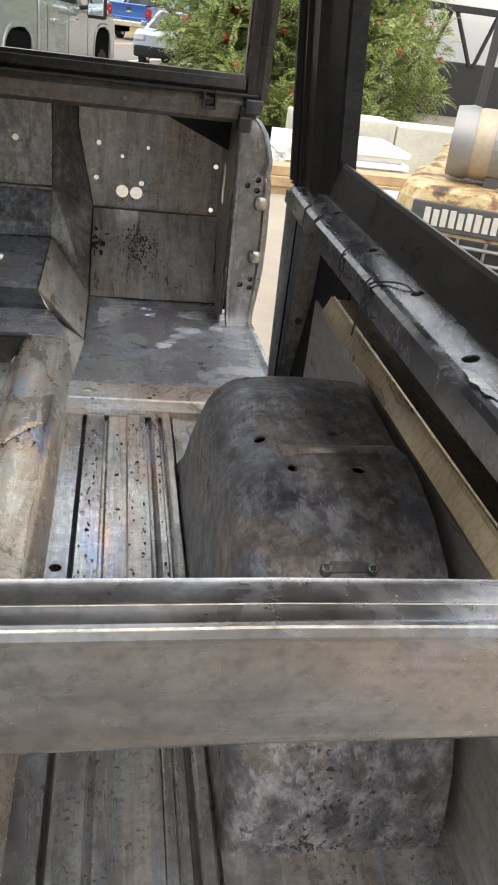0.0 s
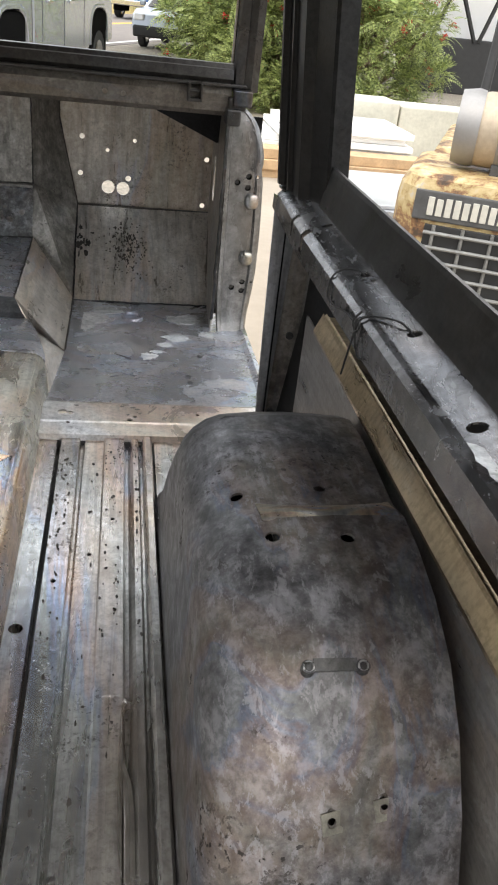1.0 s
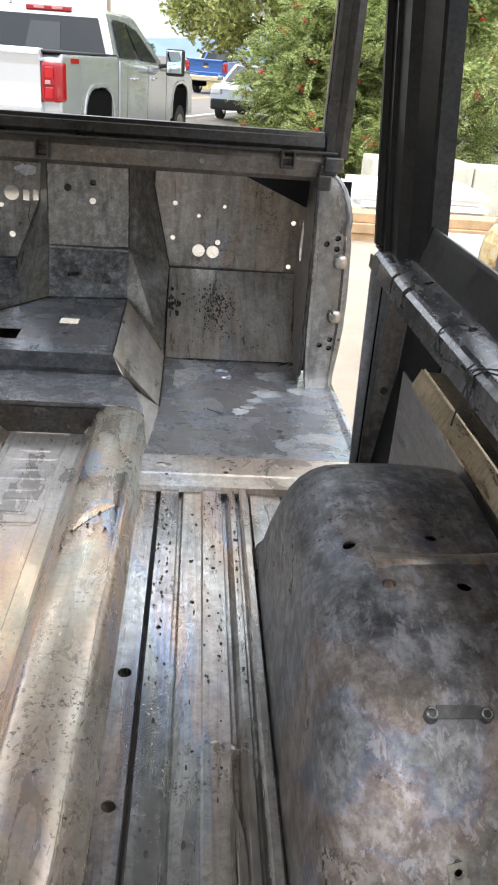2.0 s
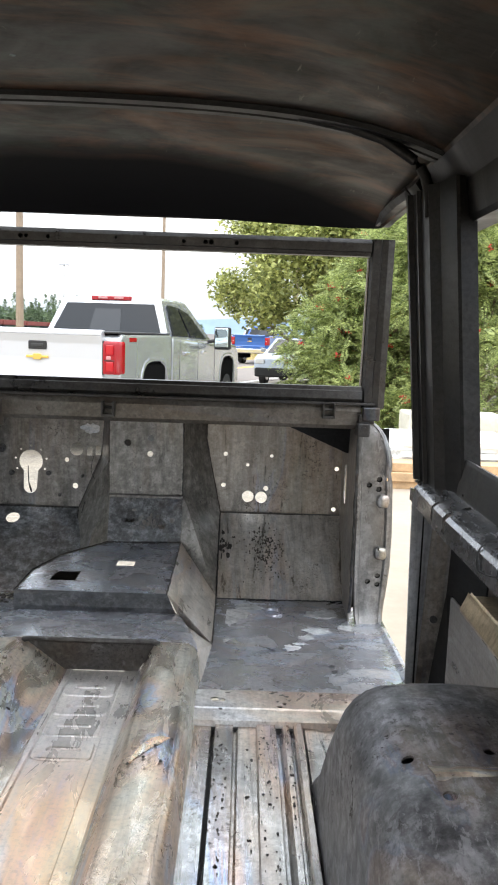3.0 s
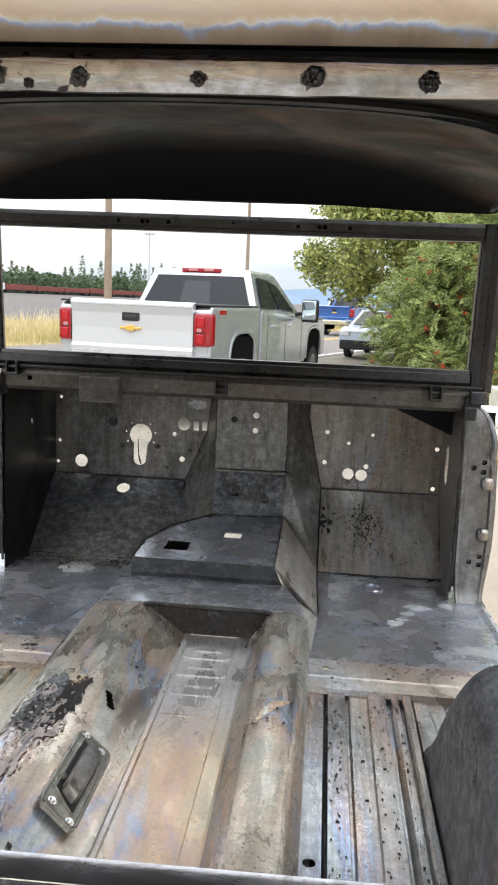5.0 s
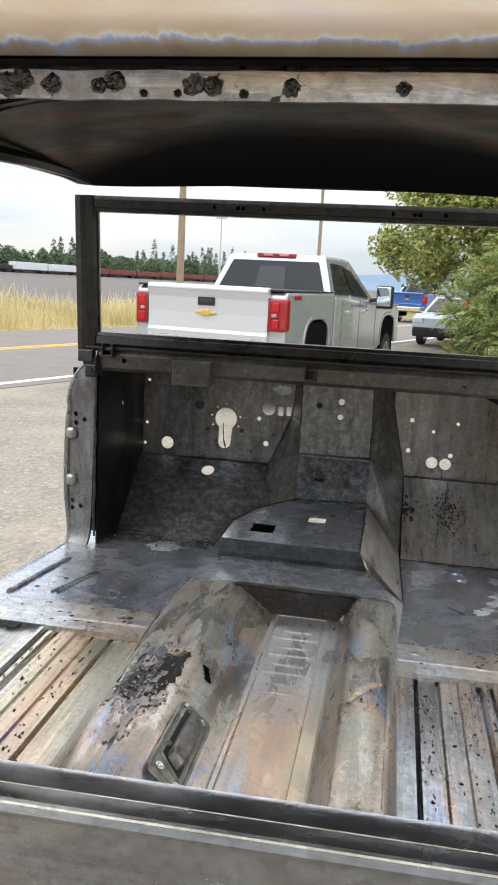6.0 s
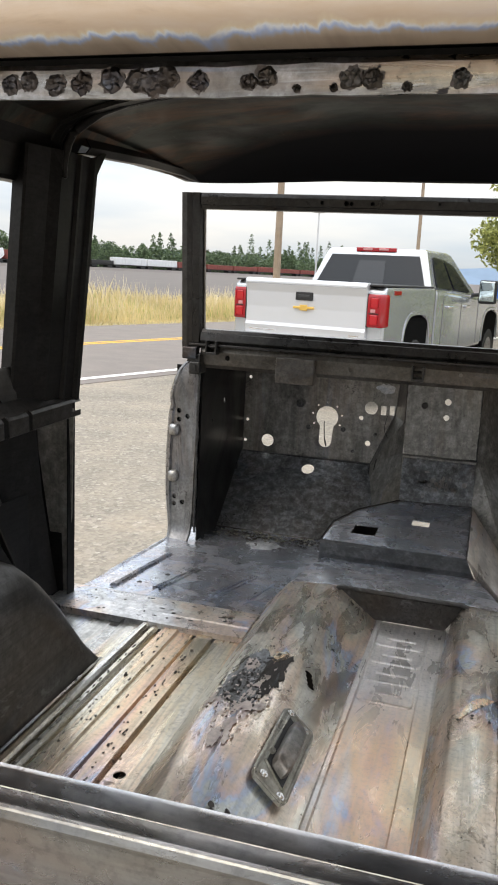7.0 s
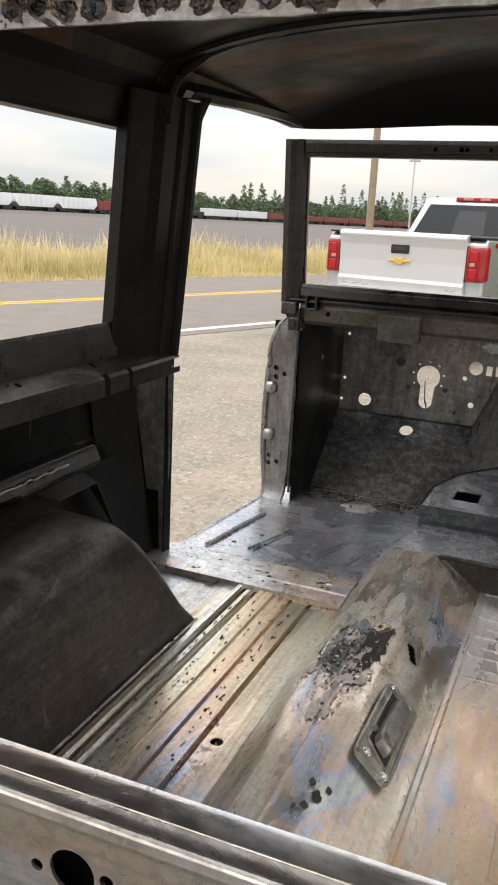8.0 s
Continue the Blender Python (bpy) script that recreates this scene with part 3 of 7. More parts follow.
# raised transmission cover
cover = part("transmission_cover", slab([(-0.243, 1.905), (0.172, 1.905), (0.166, 2.43), (-0.07, 2.40), (-0.19, 2.235), (-0.238, 2.08)], lambda u, v: (u, v, 0.788 + 0.02 * (v - 1.9)), -0.003), FOOT, body, "flat steel transmission cover with two square openings")
cut(cover, box(-0.170, -0.098, 2.0, 2.085, 0.70, 0.90), box(-0.006, 0.048, 2.150, 2.205, 0.70, 0.90), rod((-0.06, 2.2, 0.7), (-0.06, 2.2, 0.9), 0.004), rod((0.10, 2.03, 0.7), (0.10, 2.03, 0.9), 0.003))
part("cover_front", loft([[(-0.243, 1.905, 0.790), (0.172, 1.905, 0.790)], [(-0.244, 1.900, 0.750), (0.190, 1.900, 0.750)], [(-0.244, 1.903, 0.715), (0.212, 1.903, 0.712)]], 0.003), GREASY, body, "greasy black front of the transmission cover")
# Added sheet darkens the left opening; only shade lies below it.
part("cover_shadow_box", box(-0.232, -0.050, 1.95, 2.40, 0.740, 0.744), HOLE_DARK, body)
side_bm = bmesh.new()
cE, cA, cB, cC, cL, cF, cG, cK = [side_bm.verts.new(p) for p in ((0.172, 1.905, 0.789), (0.166, 2.425, 0.799), (0.294, 2.305, 0.652), (0.302, 1.80, 0.690), (0.214, 1.905, 0.712), (0.288, 1.50, 0.712), (0.2745, 1.552, 0.774), (0.246, 1.75, 0.742))]
for tri in ((cE, cB, cA), (cE, cC, cB), (cE, cL, cC), (cL, cK, cC), (cK, cG, cC), (cG, cF, cC)):
    side_bm.faces.new(tri)
bmesh.ops.recalc_face_normals(side_bm, faces=side_bm.faces)
thicken(side_bm, 0.002)
part("cover_side", side_bm, TOE, body, "smooth sloping side of the transmission cover")
part("cover_side", loft([[(-0.243, 1.905, 0.789), (-0.246, 1.90, 0.66)], [(-0.238, 2.08, 0.792), (-0.25, 2.08, 0.62)], [(-0.19, 2.235, 0.795), (-0.22, 2.24, 0.62)], [(-0.07, 2.40, 0.798), (-0.20, 2.42, 0.66)]], 0.003), WALL, body)
# raised middle of the firewall
part("firewall_tunnel", loft([[(-0.075, 2.40, 0.797), (0.166, 2.425, 0.799)], [(-0.082, 2.49, 0.935), (0.166, 2.50, 0.945)]], 0.003), SCAR, body, "dark stained sloping tunnel panel")
centre = part("firewall_tunnel", loft([[(-0.082, 2.49, 0.937), (0.166, 2.50, 0.947)], [(-0.088, 2.51, 1.16), (0.162, 2.51, 1.16)], [(-0.09, 2.51, 1.30), (0.162, 2.51, 1.30)]], 0.003), WALL_DARK, body)
cut(centre, *[rod((x, 2.4, z), (x, 2.6, z), r, 12) for x, z, r in ((0.052, 1.138, 0.011), (0.051, 1.084, 0.010))])
part("hole_plug", rod((-0.025, 2.500, 1.120), (-0.025, 2.512, 1.120), 0.011, 14), RUST, body)
part("tunnel_flange", box(-0.083, 0.166, 2.470, 2.492, 0.936, 0.946, 0.003), WALL_DARK, body, "folded lip across the tunnel")
part("firewall_tunnel_side", loft([[(0.166, 2.425, 0.795), (0.294, 2.305, 0.645)], [(0.166, 2.50, 0.945), (0.292, 2.63, 0.86)], [(0.163, 2.51, 1.10), (0.235, 2.645, 1.12)], [(0.163, 2.51, 1.30), (0.235, 2.645, 1.30)]], 0.003), WALL_DARK, body)
part("firewall_tunnel_side", loft([[(-0.20, 2.42, 0.66), (-0.072, 2.40, 0.797)], [(-0.215, 2.62, 0.86), (-0.083, 2.49, 0.937)], [(-0.135, 2.645, 1.06), (-0.087, 2.51, 1.06)], [(-0.12, 2.645, 1.30), (-0.09, 2.51, 1.30)]], 0.003), WALL_DARK, body)

# cross sill between load floor and footwells
for s, xm, mat in ((1, 0.0, SILL_STEEL), (-1, -0.020, SILL_STEEL)):
    xs = [s * x + xm for x in (0.268, 0.40, 0.55, 0.775)]
    rows = [[(x, y, z) for x in (xs if s > 0 else xs[::-1])] for y, z in ((1.298, FZ - 0.006), (1.300, FZ + 0.0125), (1.345, FZ + 0.0130), (1.352, FZ + 0.014), (1.43, FZ + 0.014), (1.455, FZ + 0.004))]
    sill = part("cross_sill", loft(rows, 0.003), mat, body, "heat-coloured steel cross sill")
    cut(sill, *[rod((s * x + xm, y, 0.6), (s * x + xm, y, 0.8), r, 12) for x, y, r in ((0.324, 1.388, 0.010), (0.34, 1.385, 0.007), (0.46, 1.36, 0.006), (0.47, 1.375, 0.005), (0.55, 1.42, 0.004), (0.60, 1.39, 0.004))])
    # footwell floor, dropping to the toe board
    rows = [[(s * (0.245 + (w - 0.245) * u), y, z - 0.004 * math.sin(math.pi * u)) for u in steps(0, 1, 8)] for y, z, w in ((1.452, FZ + 0.004, 0.762), (1.58, 0.712, 0.766), (1.75, 0.697, 0.772), (1.95, 0.678, 0.778), (2.15, 0.662, 0.784), (2.31, 0.648, 0.788))]
    if s < 0:
        rows = [r[::-1] for r in rows]
    foot = part("footwell_floor", loft(rows, 0.003), FOOT, body, "bare steel footwell floor with pale dried patches")
    # sill plate at the door opening
    part("rocker_sill", loft([[(s * (w + x), y, z + dz) for x, dz in ((-0.012, 0.001), (0.0, 0.006), (0.010, 0.003), (0.016, -0.012), (0.018, -0.12))] for y, z, w in ((1.36, FZ, 0.760), (1.452, FZ + 0.004, 0.762), (1.58, 0.712, 0.766), (1.75, 0.697, 0.772), (1.95, 0.678, 0.778), (2.14, 0.662, 0.784))], 0.003), FOOT, body)
# pale dried patches and small marks on the passenger floor
FOOT_Z = lambda y: float(np.interp(y, (1.452, 1.58, 1.75, 1.95, 2.15, 2.31), (FZ + 0.004, 0.712, 0.697, 0.678, 0.662, 0.648))) + 0.0003
for i, (x, y, rx, ry) in enumerate(((0.585, 1.957, 0.036, 0.030), (0.553, 1.893, 0.022, 0.020), (0.345, 2.10, 0.055, 0.090), (0.62, 2.14, 0.05, 0.05), (0.511, 1.789, 0.020, 0.026), (0.319, 1.836, 0.020, 0.014), (0.685, 2.00, 0.026, 0.035), (0.40, 2.20, 0.045, 0.04), (0.53, 1.83, 0.014, 0.014))):
    part("dried_patch", flat_patch(x, y, 0, rx, ry, i, 0.0008, 60, lambda u, v: (u, v, FOOT_Z(v))), STAIN, body, "pale dried stain")
part("weld_scratch", tube([(0.425, 1.80, FOOT_Z(1.80)), (0.445, 1.783, FOOT_Z(1.783)), (0.465, 1.765, FOOT_Z(1.765))], 0.0016, 5), BLACK, body)
part("drain_ring", tube([(0.472 + 0.028 * math.cos(a), 2.136 + 0.030 * math.sin(a), FOOT_Z(2.136) + 0.002) for a in steps(0, 2 * math.pi, 20)], 0.005, 6), FOOT, body, "pressed ring in the floor")
for x, y in ((0.599, 1.647), (0.601, 1.606), (0.640, 1.80), (-0.66, 1.56), (-0.62, 1.66), (-0.48, 1.88), (-0.35, 1.62), (-0.70, 1.47)):
    part("floor_hole", rod((x, y, FOOT_Z(y) - 0.002), (x, y, FOOT_Z(y) + 0.0012), 0.007, 12), BLACK, body)
for x0, y0, x1, y1, r in ((-0.703, 1.49, -0.696, 1.86, 0.0095), (-0.606, 1.53, -0.574, 1.76, 0.0035), (-0.590, 1.53, -0.560, 1.76, 0.0030), (-0.454, 1.545, -0.405, 1.772, 0.0035), (-0.438, 1.545, -0.390, 1.772, 0.0030), (-0.36, 1.50, -0.33, 1.72, 0.0045)):
    part("pressed_rib", tube([(x0 + (x1 - x0) * t, y0 + (y1 - y0) * t, FOOT_Z(y0 + (y1 - y0) * t) + 0.001) for t in steps(0, 1, 6)], r, 8), FOOT, body, smooth=True)

# toe boards and firewall
for s in (1, -1):
    inner_low, inner_top = (0.23, 0.17) if s > 0 else (0.13, 0.06)
    inner_mid = 0.22 if s > 0 else 0.12
    toe_rows = [[(s * inner_low, 2.305, 0.645), (s * 0.50, 2.305, 0.645), (s * 0.745, 2.305, 0.647)], [(s * inner_mid, 2.46, 0.745), (s * 0.5, 2.46, 0.745), (s * 0.75, 2.46, 0.75)], [(s * inner_mid, 2.625, 0.858), (s * 0.5, 2.625, 0.858), (s * 0.762, 2.625, 0.862)]]
    if s < 0:
        toe_rows = [r[::-1] for r in toe_rows]
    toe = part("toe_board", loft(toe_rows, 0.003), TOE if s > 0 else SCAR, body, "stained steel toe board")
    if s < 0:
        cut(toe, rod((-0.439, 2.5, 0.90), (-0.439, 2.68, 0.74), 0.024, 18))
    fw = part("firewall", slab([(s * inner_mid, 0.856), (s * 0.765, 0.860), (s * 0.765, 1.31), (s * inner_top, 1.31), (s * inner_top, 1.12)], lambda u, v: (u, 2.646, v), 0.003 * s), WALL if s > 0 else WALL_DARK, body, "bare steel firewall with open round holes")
    if s > 0:
        hl = ((0.389, 0.92, 0.021), (0.437, 0.918, 0.021), (0.300, 0.959, 0.008), (0.305, 1.072, 0.008), (0.385, 1.035, 0.006), (0.453, 0.951, 0.009), (0.47, 1.07, 0.006), (0.705, 1.03, 0.008), (0.70, 0.882, 0.008))
    else:
        hl = [(-0.619, 0.910, 0.024), (-0.741, 1.099, 0.016), (-0.743, 1.045, 0.012), (-0.391, 1.022, 0.042), (-0.263, 1.032, 0.008), (-0.232, 0.938, 0.010), (-0.228, 1.072, 0.024), (-0.703, 0.984, 0.006), (-0.709, 0.903, 0.006), (-0.698, 1.150, 0.006)]
        hl += [(-0.391 - 0.0006 * k, 0.985 - 0.011 * k, 0.026 - 0.0004 * k) for k in range(6)]
        hl += [(-0.391 + 0.056 * math.cos(a), 1.022 + 0.056 * math.sin(a), 0.0035) for a in steps(-0.5, 3.64, 6)]
    slots = [] if s > 0 else [box(-0.192, -0.172, 2.55, 2.75, 1.050, 1.084), box(-0.160, -0.142, 2.55, 2.75, 1.052, 1.086)]
    cut(fw, *[rod((x, 2.55, z), (x, 2.75, z), r, 18) for x, z, r in hl], *slots)
    if s < 0:
        for x, z, r in ((-0.494, 1.068, 0.016), (-0.458, 0.980, 0.009), (-0.325, 0.983, 0.009), (-0.285, 0.905, 0.006), (-0.205, 0.975, 0.006)):
            part("grommet", join(rod((x, 2.628, z), (x, 2.645, z), r, 14, r * 0.9), rod((x, 2.622, z), (x, 2.63, z), r * 0.45, 10)), GREASY, body, "dark stud and washer on the firewall")
        part("toe_grommet", join(rod((-0.728, 2.545, 0.815), (-0.728, 2.562, 0.803), 0.024, 18), rod((-0.728, 2.540, 0.819), (-0.728, 2.55, 0.811), 0.010, 12)), GREASY, body, "dark ringed grommet on the toe board")
        part("label_patch", flat_patch(-0.180, 1.148, 0, 0.030, 0.018, 8, 0.0006, 20, lambda u, v: (u, 2.6405, v)), STAIN, body, "pale worn patch on the firewall")
        part("bent_tab", loft([[(-0.402 + 0.016 * t, 2.640 - 0.02 * math.sin(3 * t), 1.000 - 0.085 * t + w) for w in (-0.006, 0.006)] for t in steps(0, 1, 6)], 0.003), GREASY, body, "bent dark tab in the keyhole opening")
    part("firewall_seam", box(*sorted((s * inner_mid, s * 0.762)), 2.624, 2.640, 0.856, 0.864, 0.002), WELD, body)
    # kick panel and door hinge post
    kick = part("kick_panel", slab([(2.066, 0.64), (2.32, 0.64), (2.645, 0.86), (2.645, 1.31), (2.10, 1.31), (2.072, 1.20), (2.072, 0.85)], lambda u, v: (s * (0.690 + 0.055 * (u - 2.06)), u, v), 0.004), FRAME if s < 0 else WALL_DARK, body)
    if s > 0:
        cut(kick, *[rod((0.65, 2.43, z), (0.80, 2.43, z), 0.050, 20) for z in (0.998, 1.032)], rod((0.65, 2.30, 0.80), (0.80, 2.30, 0.80), 0.008))
    else:
        cut(kick, *[rod((-0.80, y, z), (-0.64, y, z), r, 12) for y, z, r in ((2.35, 1.10, 0.010), (2.2, 1.05, 0.006), (2.4, 0.95, 0.006))])
    prof = []
    for z in [0.662, 0.672, 0.685, 0.70, 0.72, 0.745, 0.762, 0.772, 0.80, 0.84, 0.88, 0.93, 0.98, 1.03, 1.08, 1.105, 1.115, 1.128, 1.15, 1.175, 1.20, 1.22, 1.236, 1.248, 1.256, 1.260]:
        out = float(np.interp(z, (0.662, 0.72, 0.77, 0.83, 0.95, 1.08, 1.118, 1.13, 1.16, 1.20, 1.225, 1.245, 1.256, 1.260), (0.787, 0.794, 0.800, 0.806, 0.807, 0.801, 0.794, 0.798, 0.796, 0.783, 0.772, 0.756, 0.740, 0.722)))
        inn = float(np.interp(z, (0.662, 0.70, 0.78, 1.0, 1.2, 1.260), (0.712, 0.708, 0.702, 0.698, 0.696, 0.698)))
        sunk = 0.006 * float(np.interp(z, (0.735, 0.80, 1.07, 1.118), (0, 1, 1, 0)))
        flare = 0.030 * max(0.0, (0.715 - z) / 0.053) ** 1.6
        dome = 0.006 * math.sin(math.pi * min(1, max(0, (z - 1.12) / 0.14)))
        w = out - inn
        prof.append([(s * (inn + u * w), 2.062 + dy + d2 * sunk - flare - dome * math.sin(math.pi * u), z) for u, dy, d2 in ((0.0, 0.006, 0), (0.03, 0.0, 0), (0.10, 0.001, 0), (0.13, 0.004, 1), (0.30, 0.006, 1), (0.55, 0.006, 1), (0.80, 0.008, 1), (0.85, 0.006, 0), (0.93, 0.010, 0), (0.985, 0.018, 0), (1.0, 0.030, 0), (1.0, 0.085, 0))])
    hinge = part("hinge_post", loft(prof if s > 0 else [r[::-1] for r in prof], 0.003), POST, body, "grey steel door hinge post with rounded top and bolt holes", smooth=True)
    cut(hinge, *[rod((s * x, 1.98, z), (s * x, 2.14, z), r, 12) for x, z, r in ((0.733, 1.080, 0.008), (0.762, 1.097, 0.0085), (0.762, 1.068, 0.0085), (0.743, 0.793, 0.008), (0.772, 0.810, 0.008), (0.772, 0.785, 0.008), (0.7965, 0.812, 0.0045), (0.785, 1.098, 0.0045))])
    for x, z in ((0.733, 1.080), (0.762, 1.097), (0.762, 1.068), (0.743, 0.793), (0.772, 0.810), (0.772, 0.785)):
        part("captive_nut", rod((s * x, 2.080, z), (s * x, 2.090, z), 0.0065, 6), GREASY, body)
    part("post_back", box(*sorted((s * 0.705, s * 0.79)), 2.110, 2.116, 0.70, 1.24), HOLE_DARK, body)
    for z in (1.034, 0.880):
        part("hinge_pad", box(*sorted((s * 0.757, s * 0.793)), 2.052, 2.09, z - 0.020, z + 0.020, 0.014, 4), BRIGHT, body, smooth=True)
    part("post_bead", tube([(s * (0.694 + 0.004 * noise.noise(Vector((0, 3, z * 22)))), 2.058, z) for z in steps(0.70, 1.225, 30)], 0.0045, 6), WELD, body)
    part("ear_rim", tube([(s * x, 2.066, z) for x, z in ((0.786, 1.135), (0.784, 1.16), (0.774, 1.19), (0.762, 1.214), (0.745, 1.233), (0.722, 1.243))], 0.0035, 6), POST, body, smooth=True)
    part("post_cap", join(box(*sorted((s * 0.686, s * 0.722)), 2.035, 2.10, 1.222, 1.262, 0.005), rod((s * 0.704, 2.028, 1.243), (s * 0.704, 2.04, 1.243), 0.008, 10), box(*sorted((s * 0.690, s * 0.735)), 2.05, 2.09, 1.258, 1.285, 0.004)), SCREEN, body)

rng_t = random.Random(17)
EATEN = plain("eaten_rust", (0.10, 0.085, 0.072), 0.8, 0.2, 0.5, 200, 0.4)
on_toe = lambda u, v: (u, v - 0.002, 0.645 + (v - 2.305) * 0.6656 + 0.004)
tagged(part("rust_stain", join(*[flat_patch(0.455 + rng_t.gauss(0, 0.030), 2.48 + rng_t.gauss(0, 0.045), 0, rng_t.uniform(0.0008, 0.0034), rng_t.uniform(0.001, 0.005), i, 0.0006, 10, on_toe) for i in range(260)]), EATEN, body, "dark eaten rust stain"), kind="stuff")
tagged(part("rust_stain", join(*[flat_patch(0.31 + rng_t.gauss(0, 0.014), 2.50 + rng_t.gauss(0, 0.03), 0, rng_t.uniform(0.002, 0.007), rng_t.uniform(0.003, 0.012), i + 80, 0.0006, 12, on_toe) for i in range(22)]), RUST, body, "dark eaten rust stain"), kind="stuff")
tagged(part("floor_dirt", join(*[flat_patch(rng_t.uniform(-0.64, -0.22), 2.27 - abs(rng_t.gauss(0, 0.06)), 0, rng_t.uniform(0.002, 0.008), rng_t.uniform(0.002, 0.008), i, 0.002, 8, lambda u, v: (u, v, FOOT_Z(v) + 0.001)) for i in range(150)]), RUST, body, "dark crumbs of dirt along the toe board"), kind="stuff")
GRIT = plain("green_grey_grit", (0.24, 0.235, 0.19), 0.9, 0.0, 0.5, 120, 0.4)
tagged(part("floor_grit", join(*[blob(rng_t.uniform(-0.68, -0.20), 2.285 - abs(rng_t.gauss(0, 0.10)), 0.657, rng_t.uniform(0.002, 0.006), 0.45, i) for i in range(170)]), GRIT, body, "loose grey grit along the toe board"), kind="stuff")
part("dried_patch", flat_patch(-0.465, 2.12, 0, 0.055, 0.05, 44, 0.0010, 26, lambda u, v: (u, v, FOOT_Z(v) + 0.0006)), STAIN, body, "pale dried stain")
on_tunnel = lambda u, v: (u, 2.4 + (v - 0.797) * 0.62 + 0.10 * (u + 0.075) * 0.9 * (1 - (v - 0.797) / 0.14) * 0.6 - 0.004, v)
tagged(part("pale_stain", join(*[flat_patch(0.045 + rng_t.gauss(0, 0.045), 0.868 + rng_t.gauss(0, 0.020), 0, rng_t.uniform(0.004, 0.014), rng_t.uniform(0.003, 0.009), i + 80, 0.0005, 12, on_tunnel) for i in range(22)]), BRIGHT, body, "pale mottled stain"), kind="stuff")

# cowl and windscreen frame
cowl = part("cowl_brace", loft([[(-0.70, 2.085, 1.308), (0.70, 2.085, 1.308)], [(-0.70, 2.078, 1.290), (0.70, 2.078, 1.290)], [(-0.70, 2.080, 1.250), (0.70, 2.080, 1.250)], [(-0.70, 2.095, 1.238), (0.70, 2.095, 1.238)]], 0.003), COWL, body, "bent steel cowl brace below the windscreen")
cut(cowl, *[rod((x, 2.0, z), (x, 2.15, z), r, 10) for x, z, r in ((0.385, 1.272, 0.007), (0.43, 1.270, 0.007), (-0.61, 1.275, 0.008), (-0.22, 1.27, 0.008), (0.10, 1.28, 0.006))])
part("cowl_top", box(-0.74, 0.74, 2.10, 2.66, 1.306, 1.312), FRAME, body)
for x, z, mat in ((0.605, 1.30, SCREEN), (-0.020, 1.285, SCREEN), (-0.655, 1.315, SCREEN)):
    part("visor_clip", join(box(x - 0.016, x + 0.016, 2.045, 2.08, z - 0.030, z - 0.022, 0.002), box(x - 0.018, x - 0.013, 2.045, 2.08, z - 0.03, z + 0.012, 0.001), box(x + 0.013, x + 0.018, 2.045, 2.08, z - 0.03, z + 0.012, 0.001), rod((x - 0.018, 2.06, z - 0.006), (x + 0.018, 2.06, z - 0.006), 0.004, 8)), mat, body)
part("glovebox_bracket", box(-0.445, -0.325, 2.045, 2.10, 1.215, 1.292, 0.004), COWL, body, "small dark steel bracket box")
part("side_gusset", slab([(0.44, 1.245), (0.735, 1.245), (0.735, 1.13), (0.70, 1.13)], lambda u, v: (u, 2.30 + 0.5 * (1.245 - v), v), 0.003), FRAME, body)
part("cowl_edge", box(-0.735, 0.735, 2.066, 2.10, 1.308, 1.316, 0.002), SCREEN, body)


def screen_bar(a, b, up, depth=0.034, w=0.05):
    """A folded box rail of the windscreen frame from a to b; up is the side it grows to."""
    a, b, up = Vector(a), Vector(b), Vector(up)
    f = Vector((0, 1, 0))
    ring = [(0, 0), (0.010, -0.004), (0.012, -0.010), (w - 0.012, -0.014), (w, -0.006), (w, depth), (0, depth)]
    return loft([[p + up * u + f * v for u, v in ring] for p in (a, b)], closed=True, caps=True)


screen = part("screen_frame", screen_bar((-0.70, 2.086, 1.360), (0.70, 2.086, 1.360), (0, 0, -1), 0.034, 0.046), SCREEN, body, "dark steel windscreen frame without glass")
top_rail = part("screen_rail", screen_bar((-0.70, 2.050, 1.722), (0.70, 2.050, 1.722), (0, 0, 1), 0.034, 0.046), SCREEN, body)
cut(top_rail, *[rod((x, 1.98, z), (x, 2.2, z), r, 10) for g in (-1, 1) for x, z, r in ((g * 0.26, 1.745, 0.007), (g * 0.245, 1.745, 0.006), (g * 0.33, 1.745, 0.006), (g * 0.185, 1.745, 0.006))], rod((0, 1.98, 1.748), (0, 2.2, 1.748), 0.004, 8))
# Added strip inside the rail keeps its holes dark.
part("rail_hole_backing", box(-0.69, 0.69, 2.066, 2.070, 1.726, 1.764), HOLE_DARK, body)
for s in (1, -1):
    part("screen_post", loft([[(s * (0.700 + u), y + v, z) for u, v in ((0, 0), (0.006, -0.010), (0.026, -0.014), (0.030, -0.006), (0.046, -0.012), (0.064, -0.006), (0.066, 0.034), (0, 0.034))] for y, z in ((2.088, 1.300), (2.050, 1.768))], closed=True, caps=True), SCREEN, body)
    part("post_tab", box(*sorted((s * 0.70, s * 0.748)), 2.04, 2.075, 1.268, 1.306, 0.004), WELD, body)
    part("glass_lip", tube([(s * 0.697, 2.10, 1.362), (s * 0.697, 2.066, 1.720)], 0.004, 6), SIDE, body)

